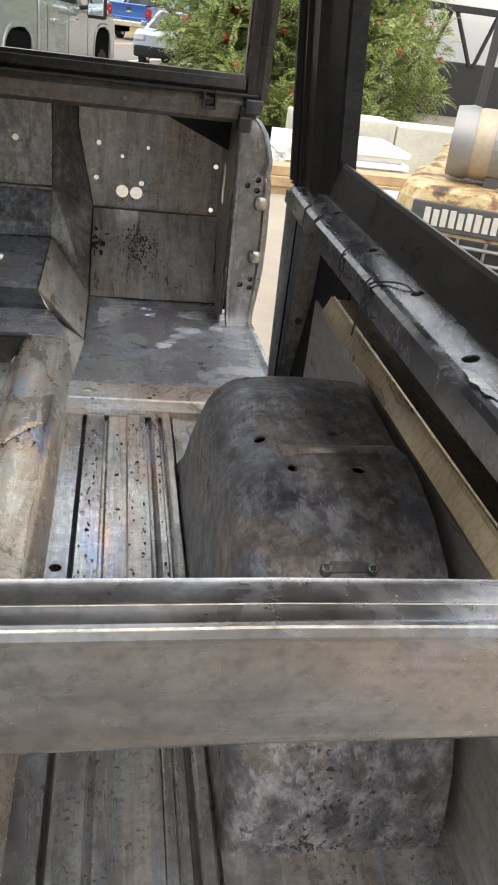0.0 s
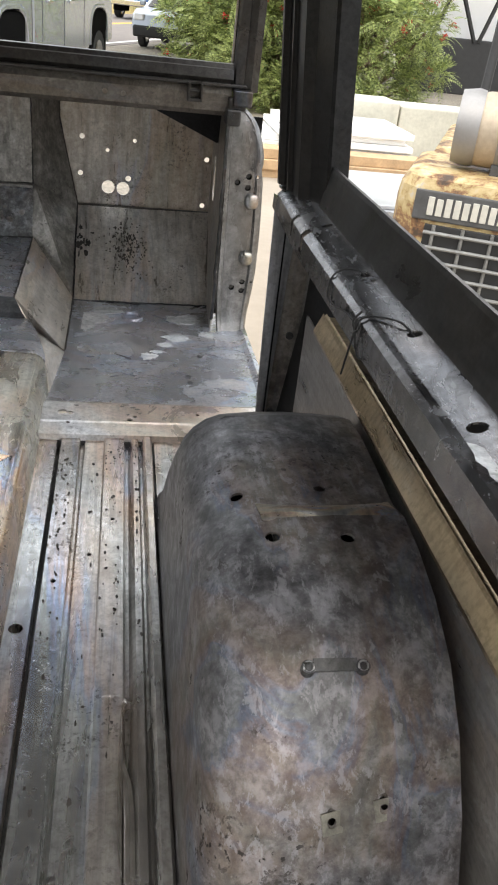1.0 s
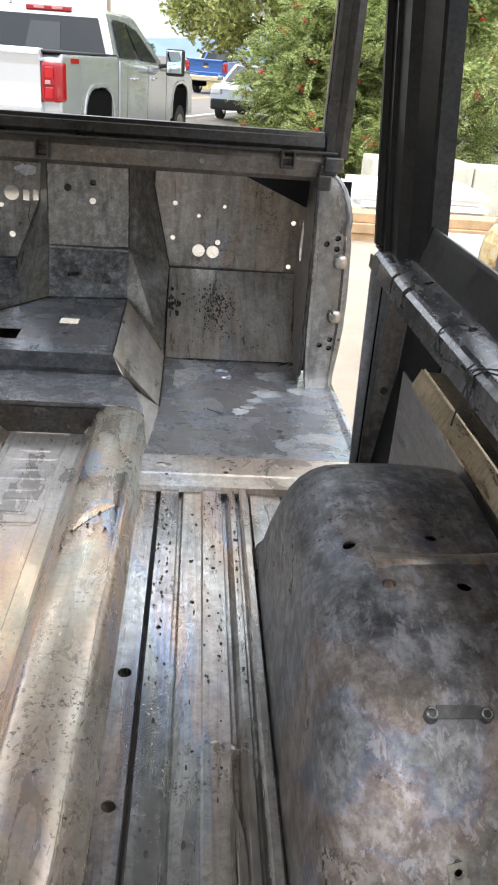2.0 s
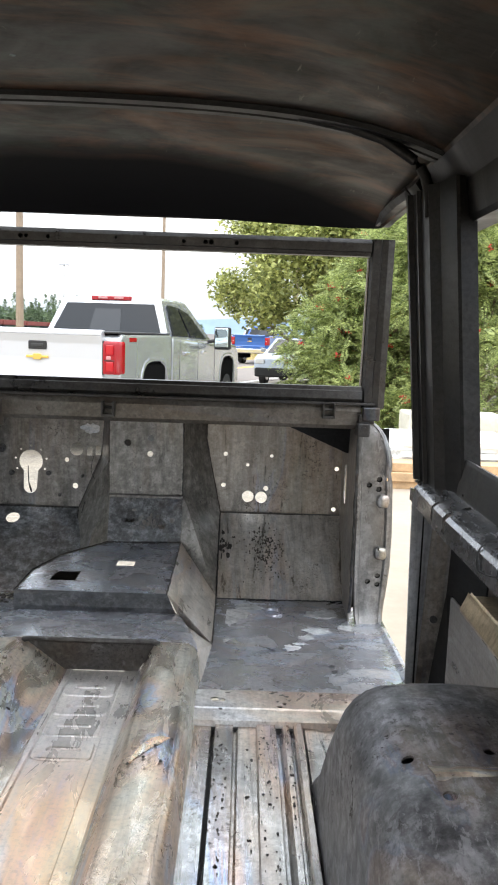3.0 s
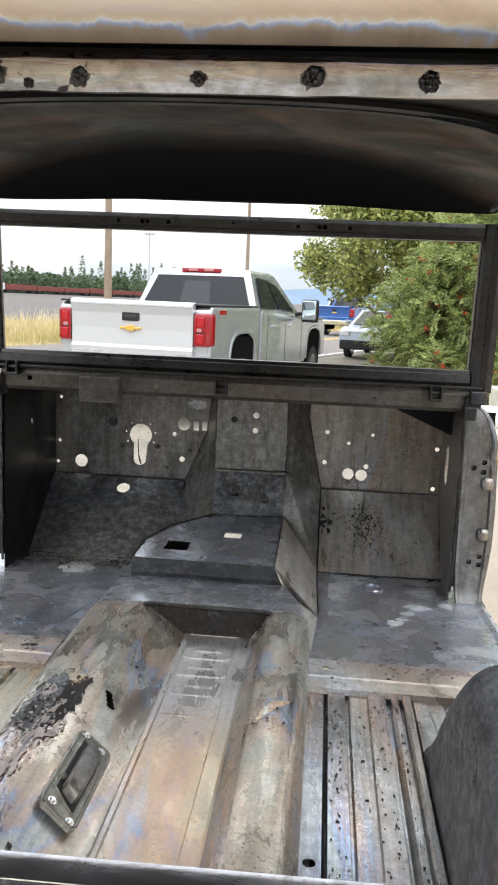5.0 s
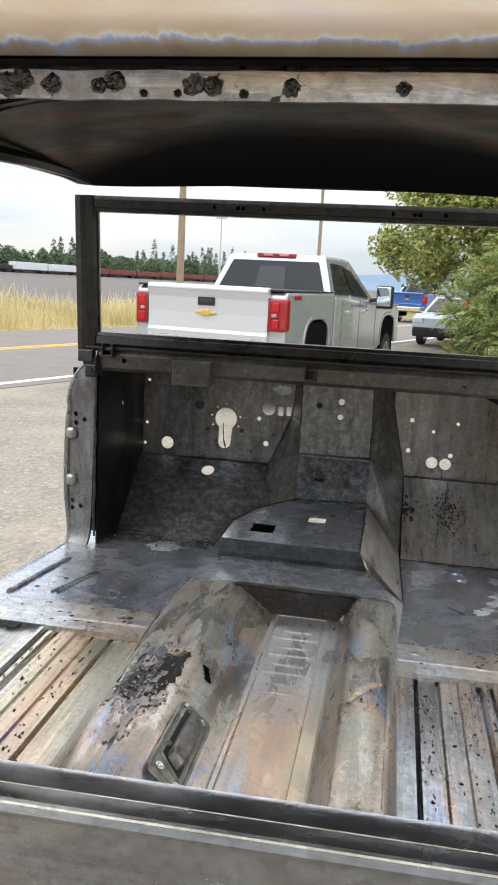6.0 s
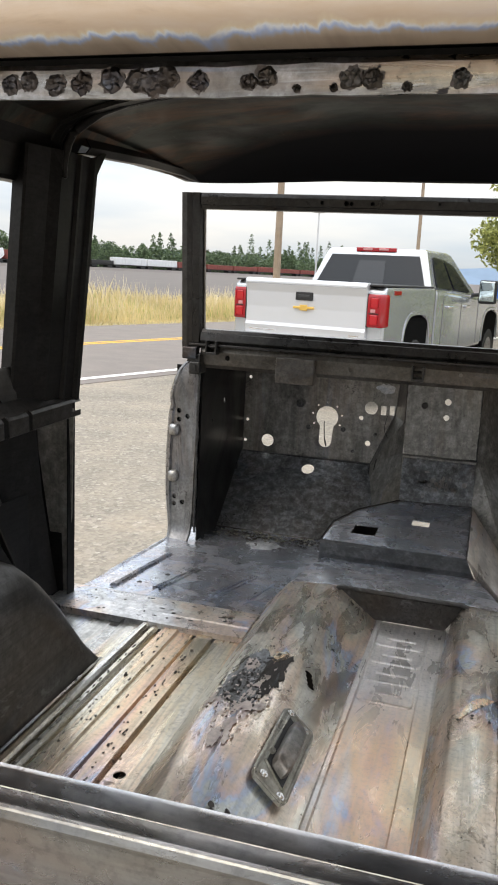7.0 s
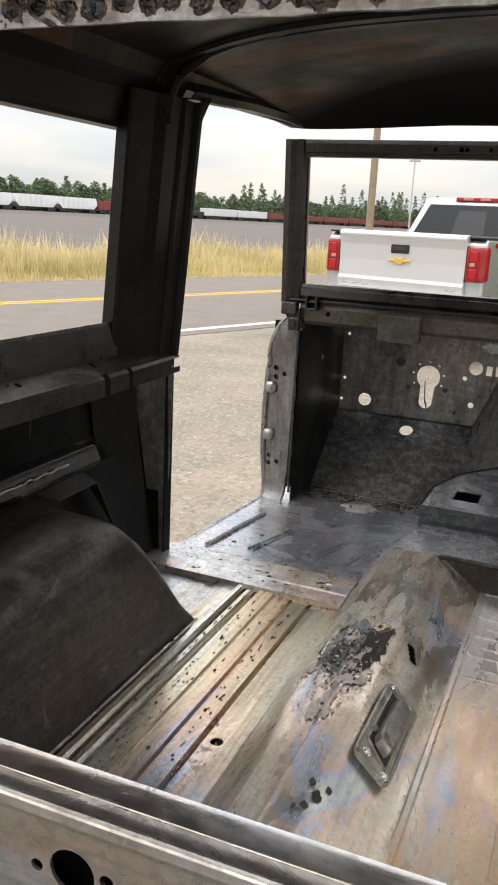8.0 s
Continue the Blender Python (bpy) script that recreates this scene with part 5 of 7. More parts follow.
part("burnt_scar", flat_patch(-0.152, 1.050, 0, 0.024, 0.085, 3, 0.0006, 80, on_flank(0.0012)), RUST, body, "black burnt crater")
part("burnt_scar", flat_patch(-0.212, 1.000, 0, 0.014, 0.040, 15, 0.0006, 30, on_flank(0.0012)), GREASY, body, "dark burnt crater")
for i, (x, y, rx, ry) in enumerate(((-0.166, 0.925, 0.026, 0.016), (-0.238, 0.945, 0.012, 0.020), (-0.203, 1.085, 0.012, 0.024), (-0.141, 0.930, 0.010, 0.010), (-0.176, 0.862, 0.010, 0.024), (-0.190, 0.828, 0.008, 0.030), (-0.168, 0.815, 0.005, 0.018))):
    part("filler_patch", flat_patch(x, y, 0, rx, ry, i + 50, 0.0008, 60, on_flank(0.0018)), PATCH, body, "pale pinkish filler patch")
for i in range(26):
    t = rng_s.random()
    part("filler_crumb", flat_patch(-0.176 + 0.016 * t + rng_s.gauss(0, 0.004), 0.965 + 0.075 * t + rng_s.gauss(0, 0.006), 0, rng_s.uniform(0.002, 0.005), rng_s.uniform(0.003, 0.008), i + 20, 0.0009, 12, on_flank(0.0024)), PATCH, body, "pale flaking filler crumb")
for i in range(9):
    a = rng_s.uniform(0, 6.28)
    part("scar_edge", tube([(-0.190 + (0.050 + 0.005 * noise.noise(Vector((q, i, 0)))) * math.cos(q), 1.03 + 0.095 * math.sin(q), LZ(-0.190 + 0.050 * math.cos(q)) + 0.0012) for q in steps(a, a + rng_s.uniform(0.3, 0.8), 8)], rng_s.uniform(0.0012, 0.0028), 5), WELD, body, smooth=True)
part("ground_patch", flat_patch(-0.158, 1.128, 0, 0.016, 0.022, 33, 0.0006, 26, on_flank(0.0012)), IRID, body, "iridescent ground patch")
for x, y, r in ((-0.161, 1.134, 0.004), (-0.166, 1.098, 0.004), (-0.172, 1.050, 0.004), (-0.120, 0.628, 0.007), (-0.132, 0.645, 0.005), (-0.110, 0.655, 0.004), (-0.128, 0.600, 0.005), (-0.140, 0.588, 0.004)):
    part("burn_mark", flat_patch(x, y, 0, r, r * 1.4, int(1000 * y), 0.0006, 14, on_flank(0.0026)), RUST, body, "black burn mark")
on_right = lambda h: lambda u, v: (u, v, float(np.interp(u, (0.178, 0.186, 0.225, 0.262, 0.274), (FZ + 0.062, FZ + 0.068, FZ + 0.070, FZ + 0.064, FZ + 0.052))) + 0.0022 + h)
crescent = []
for t in steps(0, 1, 14):
    x, y, w = 0.193 + 0.062 * t, 1.020 + 0.098 * t ** 0.8, 0.024 * math.sin(math.pi * min(1, max(0, t))) ** 0.8
    crescent.append([on_right(0.0012)(x - 0.30 * w * q, y + w * q) for q in steps(-0.15, 1, 5)])
part("ground_patch", loft(crescent, 0.0006), IRID, body, "iridescent crescent-shaped ground patch", smooth=True)
for x, y in ((0.193, 1.020), (0.216, 1.040), (0.232, 1.082), (0.258, 1.112), (0.246, 1.034)):
    part("burn_mark", flat_patch(x, y, 0, 0.0028, 0.004, int(x * 9000), 0.0006, 12, on_right(0.0022)), RUST, body, "black burn mark")
tagged(part("scar_crumb", join(*[flat_patch(-0.185 + rng_s.gauss(0, 0.028), 1.02 + rng_s.gauss(0, 0.055), 0, rng_s.uniform(0.0008, 0.003), rng_s.uniform(0.001, 0.005), i + 300, 0.0006, 9, on_flank(0.0030)) for i in range(150)]), RUST, body, "black burnt crumbs"), kind="stuff")
tagged(part("pale_crumb", join(*[flat_patch(-0.178 + rng_s.gauss(0, 0.026), 0.93 + rng_s.gauss(0, 0.065), 0, rng_s.uniform(0.0008, 0.003), rng_s.uniform(0.0015, 0.007), i + 600, 0.0006, 9, on_flank(0.0026)) for i in range(130)]), PATCH, body, "pale flaking crumbs of filler"), kind="stuff")
# tie wires hanging on the belt rails
def wire(name, pts, label):
    """A thin wire bent smoothly through the points."""
    pts = [Vector(p) for p in pts]
    path = []
    for i in range(len(pts) - 1):
        p0, p1, p2, p3 = pts[max(i - 1, 0)], pts[i], pts[i + 1], pts[min(i + 2, len(pts) - 1)]
        for t in (0, 0.25, 0.5, 0.75):
            path.append(0.5 * (2 * p1 + (p2 - p0) * t + (2 * p0 - 5 * p1 + 4 * p2 - p3) * t * t + (3 * p1 - p0 - 3 * p2 + p3) * t ** 3))
    return solo(name, tube(path + [pts[-1]], 0.0012, 6), BLACK, label, "wire", smooth=True)


wire("tie_wire", [(0.730, 0.823, 1.226), (0.722, 0.835, 1.231), (0.706, 0.846, 1.228), (0.695, 0.850, 1.219), (0.690, 0.846, 1.205), (0.690, 0.838, 1.192), (0.690, 0.80, 1.196), (0.690, 0.752, 1.206), (0.690, 0.705, 1.208)], "thin black tie wire looped over the belt rail")
wire("tie_wire", [(0.730, 0.63, 1.226), (0.722, 0.655, 1.232), (0.708, 0.685, 1.226), (0.694, 0.699, 1.219), (0.689, 0.702, 1.205), (0.688, 0.715, 1.17), (0.690, 0.732, 1.137)], "thin black tie wire knotted over the belt rail")
wire("tie_wire", [(0.696, 0.712, 1.222), (0.689, 0.716, 1.210), (0.688, 0.700, 1.203), (0.689, 0.690, 1.212), (0.690, 0.708, 1.214), (0.688, 0.696, 1.196), (0.689, 0.682, 1.182), (0.690, 0.668, 1.184)], "thin black tie wire knotted over the belt rail")
wire("tie_wire", [(-0.770, 0.835, 1.232), (-0.745, 0.83, 1.226), (-0.732, 0.82, 1.21), (-0.729, 0.815, 1.18), (-0.728, 0.81, 1.16)], "thin black tie wire looped over the belt rail")
wire("firewall_cable", [(-0.165, 2.63, 1.05), (-0.170, 2.61, 1.00), (-0.150, 2.59, 0.96), (-0.185, 2.60, 0.90), (-0.19, 2.55, 0.86)], "thin black cable against the firewall")

# welded joints between the panels and burn marks beside them
def seam(name, pts, r=0.0025, seed=0, mat=WELD):
    """An uneven weld bead along a joint."""
    pts = [Vector(p) for p in pts]
    path = []
    for a, c in zip(pts, pts[1:]):
        n = max(2, int((c - a).length / 0.008))
        for k in range(n):
            q = a.lerp(c, k / n)
            path.append(q + 0.0016 * Vector((noise.noise(q * 90), noise.noise(q * 90 + Vector((7, seed, 0))), noise.noise(q * 90 + Vector((0, 9, seed))))))
    return part(name, tube(path + [pts[-1]], r, 6), mat, body, smooth=True)


SEAMS = (
    [(-0.088, 2.506, 1.05), (-0.090, 2.507, 1.29)], [(0.165, 2.497, 0.945), (0.163, 2.507, 1.10), (0.163, 2.507, 1.29)],
    [(-0.082, 2.486, 0.938), (0.04, 2.490, 0.941), (0.166, 2.497, 0.946)], [(-0.075, 2.398, 0.799), (0.04, 2.408, 0.800), (0.168, 2.422, 0.800)],
    [(0.302, 1.80, 0.693), (0.296, 2.300, 0.656), (0.292, 2.625, 0.862), (0.236, 2.641, 1.12), (0.236, 2.641, 1.30)], [(-0.200, 2.415, 0.662), (-0.215, 2.615, 0.862), (-0.136, 2.641, 1.06), (-0.121, 2.641, 1.29)],
    [(0.24, 2.302, 0.650), (0.50, 2.302, 0.650), (0.73, 2.302, 0.652)], [(-0.22, 2.302, 0.650), (-0.50, 2.302, 0.650), (-0.70, 2.302, 0.652)],
    [(0.756, 2.620, 0.864), (0.745, 2.46, 0.752), (0.735, 2.31, 0.652)], [(-0.745, 2.620, 0.864), (-0.735, 2.46, 0.752), (-0.72, 2.31, 0.652)],
    [(0.172, 1.903, 0.791), (0.170, 2.18, 0.796), (0.168, 2.42, 0.802)], [(-0.243, 1.903, 0.790), (-0.240, 2.08, 0.794), (-0.192, 2.235, 0.797), (-0.072, 2.40, 0.800)],
    [(-0.243, 1.898, 0.718), (0.0, 1.897, 0.716), (0.212, 1.898, 0.714)],
)
for i, pts in enumerate(SEAMS):
    seam("weld_seam", pts, 0.0024, i)
for x in (-0.219, 0.262):
    seam("flank_crease", [(x, 0.02, FZ + 0.066), (x, 0.80, FZ + 0.0665), (x, 1.54, FZ + 0.066)], 0.0018, 3, TUNNEL)
# Black strip laid in the rib groove to deepen its shade.
part("groove_shade_strip", box(0.3203, 0.3268, 0.0, 1.285, FZ - 0.0158, FZ - 0.0120), BLACK, body, "black strip that deepens the shade in the floor groove")
rng_b = random.Random(23)
SILL_Z = lambda y: float(np.interp(y, (1.300, 1.345, 1.352, 1.43, 1.455), (FZ + 0.0125, FZ + 0.0130, FZ + 0.014, FZ + 0.014, FZ + 0.004))) + 0.0032
for i in range(26):
    left = i < 18
    x = rng_b.uniform(-0.72, -0.34) if left else rng_b.uniform(0.32, 0.50)
    y = rng_b.choice((1.335, 1.375, 1.42)) + rng_b.gauss(0, 0.010)
    part("burn_mark", flat_patch(x, y, 0, rng_b.uniform(0.002, 0.008), rng_b.uniform(0.0015, 0.004), i, 0.0005, 16, lambda u, v: (u, v, SILL_Z(v))), RUST, body, "black burn mark")
RIBS = {1: (0.346, 0.395, 0.430, 0.470), -1: (-0.376, -0.425, -0.460, -0.500)}
RIB_H = {1: (0.004, 0.0, 0.006, 0.006), -1: (0.004, 0.0, 0.006, 0.006)}
for i in range(64):
    s = rng_b.choice((1, -1))
    k = rng_b.randrange(4)
    y = rng_b.uniform(0.45, 1.26) if s > 0 else rng_b.uniform(0.6, 1.26)
    part("burn_mark", flat_patch(RIBS[s][k] + rng_b.uniform(-0.006, 0.006) * (k < 3), y, 0, rng_b.uniform(0.0010, 0.0028), rng_b.uniform(0.0015, 0.006), i + 40, 0.0005, 14, lambda u, v: (u, v, FZ + RIB_H[s][k] + 0.0032)), RUST, body, "black burn mark")

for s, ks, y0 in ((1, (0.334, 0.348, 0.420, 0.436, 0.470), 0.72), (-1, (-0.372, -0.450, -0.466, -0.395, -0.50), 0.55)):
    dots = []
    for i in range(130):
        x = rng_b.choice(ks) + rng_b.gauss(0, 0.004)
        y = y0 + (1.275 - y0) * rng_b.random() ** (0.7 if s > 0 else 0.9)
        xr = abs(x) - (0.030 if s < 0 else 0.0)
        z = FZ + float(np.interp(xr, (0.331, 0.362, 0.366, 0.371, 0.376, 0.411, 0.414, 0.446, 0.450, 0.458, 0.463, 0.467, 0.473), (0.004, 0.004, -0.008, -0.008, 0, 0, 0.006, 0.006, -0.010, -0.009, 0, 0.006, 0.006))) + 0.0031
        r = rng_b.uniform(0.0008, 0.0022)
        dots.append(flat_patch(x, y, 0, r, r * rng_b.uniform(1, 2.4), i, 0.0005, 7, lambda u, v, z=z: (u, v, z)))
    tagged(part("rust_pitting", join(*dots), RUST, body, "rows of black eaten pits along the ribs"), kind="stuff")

# ---- outside: ground, road, verge ----
def ground_material():
    m, nt, b = material("gravel")
    v = coords(nt)
    vor = node(nt, "ShaderNodeTexVoronoi", Scale=44.0, Randomness=1.0)
    nt.links.new(v, vor.inputs["Vector"])
    stones = ramp(nt, vor.outputs["Color"], [(0.0, (0.10, 0.09, 0.078)), (0.45, (0.21, 0.185, 0.155)), (0.8, (0.30, 0.265, 0.22)), (1.0, (0.50, 0.46, 0.40))])
    big = noise_tex(nt, v, 0.9, 5, 0.6)
    sand = ramp(nt, big, [(0.3, (0.14, 0.125, 0.10)), (0.55, (0.25, 0.215, 0.165)), (0.75, (0.37, 0.30, 0.22))])
    base = mix(nt, ramp(nt, noise_tex(nt, v, 5, 5, 0.7), [(0.35, grey(0.25)), (0.65, grey(0.75))]), sand, stones)
    nt.links.new(base, b.inputs["Base Color"])
    b.inputs["Roughness"].default_value = 0.95
    bump(nt, b, mix(nt, 0.5, vor.outputs["Distance"], noise_tex(nt, v, 30, 5)), 0.7, 0.02)
    return m


GRAVEL = ground_material()
ASPHALT = plain("asphalt", (0.165, 0.142, 0.126), 0.9, 0.0, 0.22, 2.2, 0.3)
CONCRETE = plain("concrete", (0.31, 0.26, 0.205), 0.9, 0.0, 0.15, 2.0, 0.2)
YELLOW = plain("road_yellow", (0.72, 0.40, 0.04), 0.8, 0.0, 0.15, 3)
WHITE_LINE = plain("road_white", (0.78, 0.76, 0.72), 0.8, 0.0, 0.12, 3)
BALLAST = plain("rail_yard_gravel", (0.11, 0.095, 0.085), 0.95, 0.0, 0.25, 0.15, 0.2)
VERGE = plain("dry_verge", (0.28, 0.23, 0.10), 0.95, 0.0, 0.35, 0.5, 0.3)
RD, RN = Vector((0.331, 0.944, 0)), Vector((0.944, -0.331, 0))


def strip(n0, n1, a0, a1, z, th=0.004):
    """A flat band along the road, from n0 to n1 across it and a0 to a1 along it."""
    up = Vector((0, 0, z))
    low = Vector((0, 0, -0.05))
    return loft([[RN * n0 + RD * a + low, RN * n1 + RD * a + low, RN * n1 + RD * a + up, RN * n0 + RD * a + up] for a in (a0, (a0 + a1) / 2, a1)], closed=True, caps=True)


g = bmesh.new()
bmesh.ops.create_grid(g, x_segments=8, y_segments=8, size=1800)
solo("ground", g, GRAVEL, "pale gravel and dirt yard beside the road", "ground", kind="structure")
solo("road", strip(-15.4, -7.7, -200, 900, 0.008), ASPHALT, "grey asphalt two-lane road", "road", kind="structure")
solo("road_line", strip(-8.12, -7.98, -200, 900, 0.013), WHITE_LINE, "white edge line painted on the road", "road line", kind="structure")
for n in (-11.98, -11.76):
    solo("road_line", strip(n - 0.05, n + 0.05, -200, 900, 0.013), YELLOW, "yellow centre line painted on the road", "road line", kind="structure")
solo("verge", strip(-27, -15.4, -200, 900, 0.010), VERGE, "dry grassy verge along the road", "verge", kind="structure")
solo("rail_yard", strip(-700, -27, -400, 1200, 0.012), BALLAST, "dark gravel rail yard", "ground", kind="structure")
solo("pavement", box(0.9, 12, -3, 11.5, -0.05, 0.012), CONCRETE, "pale concrete yard slab", "pavement", kind="structure")

# tall dry grass on the verge
random.seed(3)
DRY = plain("dry_grass", (0.60, 0.49, 0.26), 0.9, 0.0, 0.35, 0.6, 0.0)
GREEN = plain("green_grass", (0.34, 0.36, 0.12), 0.9, 0.0, 0.35, 0.6, 0.0)


def blades(count, n0, n1, a0, a1, h0, h1, w, patchy=False):
    verts, faces = [], []
    for _ in range(count):
        p = RN * random.uniform(n0, n1) + RD * (a0 + (a1 - a0) * random.random() ** 1.6)
        if patchy and noise.noise(p * 0.22 + Vector((3, 8, 0))) < 0.02:
            continue
        h = random.uniform(h0, h1) * (0.7 + 0.5 * noise.noise(p * 0.25))
        a = random.uniform(0, math.pi)
        sx, sy = math.cos(a) * w, math.sin(a) * w
        lx, ly = random.uniform(-0.3, 0.3) * h, random.uniform(-0.3, 0.3) * h
        i = len(verts)
        verts += [(p.x - sx, p.y - sy, 0), (p.x + sx, p.y + sy, 0), (p.x + lx * 0.4 + sx * 0.8, p.y + ly * 0.4 + sy * 0.8, h * 0.6), (p.x + lx, p.y + ly, h), (p.x + lx * 0.4 - sx * 0.8, p.y + ly * 0.4 - sy * 0.8, h * 0.6)]
        faces.append((i, i + 1, i + 2, i + 3, i + 4))
    me = bpy.data.meshes.new("grass")
    me.from_pydata(verts, [], faces)
    return me


STRAW = plain("pale_straw", (0.70, 0.60, 0.40), 0.9, 0.0, 0.25, 0.8, 0.0)
for count, mat, lab, hs, ns, wd in ((52000, DRY, "tall dry yellow grass on the verge", (0.45, 0.95), (-22, -15.9), 0.009), (6000, STRAW, "pale seed stalks above the dry grass", (0.8, 1.45), (-22, -16.4), 0.008), (24000, GREEN, "green weeds in the verge", (0.3, 0.75), (-22, -15.9), 0.010), (9000, DRY, "short dry grass at the road edge", (0.10, 0.28), (-16.3, -15.3), 0.012)):
    me = blades(count, *ns, -2, 90, *hs, wd, mat is GREEN)
    me.materials.append(mat)
    tagged(new("grass", me), lab, "grass", kind="stuff")

# ---- vehicles outside ----
PAINT = glossy("silver_paint", (0.46, 0.48, 0.50), 0.26, 0.55, 0.9)
# White truck's paint; also a lit tone of silver for the near tailgate.
PAINT_WHITE = glossy("white_and_lit_silver_paint", (0.57, 0.58, 0.60), 0.32, 0.35, 0.8)
GLASS = glossy("dark_glass", (0.018, 0.020, 0.022), 0.06, 0.0, 0.0)
GLASS.node_tree.nodes["Principled BSDF"].inputs["Specular IOR Level"].default_value = 0.3
RED_LAMP = glossy("red_lamp", (0.30, 0.004, 0.010), 0.18, 0.0, 0.3)
CHROME = glossy("chrome", (0.8, 0.8, 0.8), 0.12, 1.0)
GOLD = glossy("gold_badge", (0.75, 0.48, 0.12), 0.3, 0.6)
TYRE = plain("tyre_rubber", (0.02, 0.02, 0.02), 0.8, 0.0, 0.3, 20)
WELL = plain("black_plastic", (0.015, 0.015, 0.015), 0.7, 0.0, 0.3, 10)
# Near-black in place of the shade inside the wheel arches.
ARCH_BLACK = plain("unlit_wheel_arch", (0.004, 0.004, 0.004), 1.0, 0.0, 0.2, 10)
ARCH_BLACK.node_tree.nodes["Principled BSDF"].inputs["Specular IOR Level"].default_value = 0.05
BLUE = glossy("blue_paint", (0.02, 0.10, 0.34), 0.3, 0.3, 0.7)
CAR_GREY = glossy("grey_blue_paint", (0.33, 0.37, 0.42), 0.3, 0.5, 0.7)


def outline_side(pts, x0, x1, bevel=0.03):
    """A body block: a side outline of (y, z) between x0 and x1."""
    bm = bmesh.new()
    f = bm.faces.new([bm.verts.new((x0, y, z)) for y, z in pts])
    ext = bmesh.ops.extrude_face_region(bm, geom=[f])
    bmesh.ops.translate(bm, vec=(x1 - x0, 0, 0), verts=[v for v in ext["geom"] if isinstance(v, bmesh.types.BMVert)])
    bmesh.ops.recalc_face_normals(bm, faces=bm.faces)
    if bevel:
        bmesh.ops.bevel(bm, geom=bm.edges[:], offset=bevel, segments=3, affect="EDGES", profile=0.5)
    return bm


def arch(yc, r, z0, n=8):
    soft = lambda c: math.copysign(abs(c) ** 0.6, c)
    return [(yc + r * soft(math.cos(a)), z0 + 0.95 * r * soft(math.sin(a))) for a in (math.pi * k / n for k in range(n + 1))]


def wheel_at(parent, x, y, r, w):
    t = part("wheel", rod((x - w / 2, y, r), (x + w / 2, y, r), r * 0.62, 24), CHROME, parent, "alloy wheel with black tyre")
    tyre = loft([[(x + u, y + rr * math.cos(a), r + rr * math.sin(a)) for u, rr in ((-w / 2, r * 0.62), (-w / 2, r * 0.93), (-w * 0.36, r), (w * 0.36, r), (w / 2, r * 0.93), (w / 2, r * 0.62))] for a in (2 * math.pi * k / 28 for k in range(29))])
    ob = part("tyre", tyre, TYRE, t)
    return ob


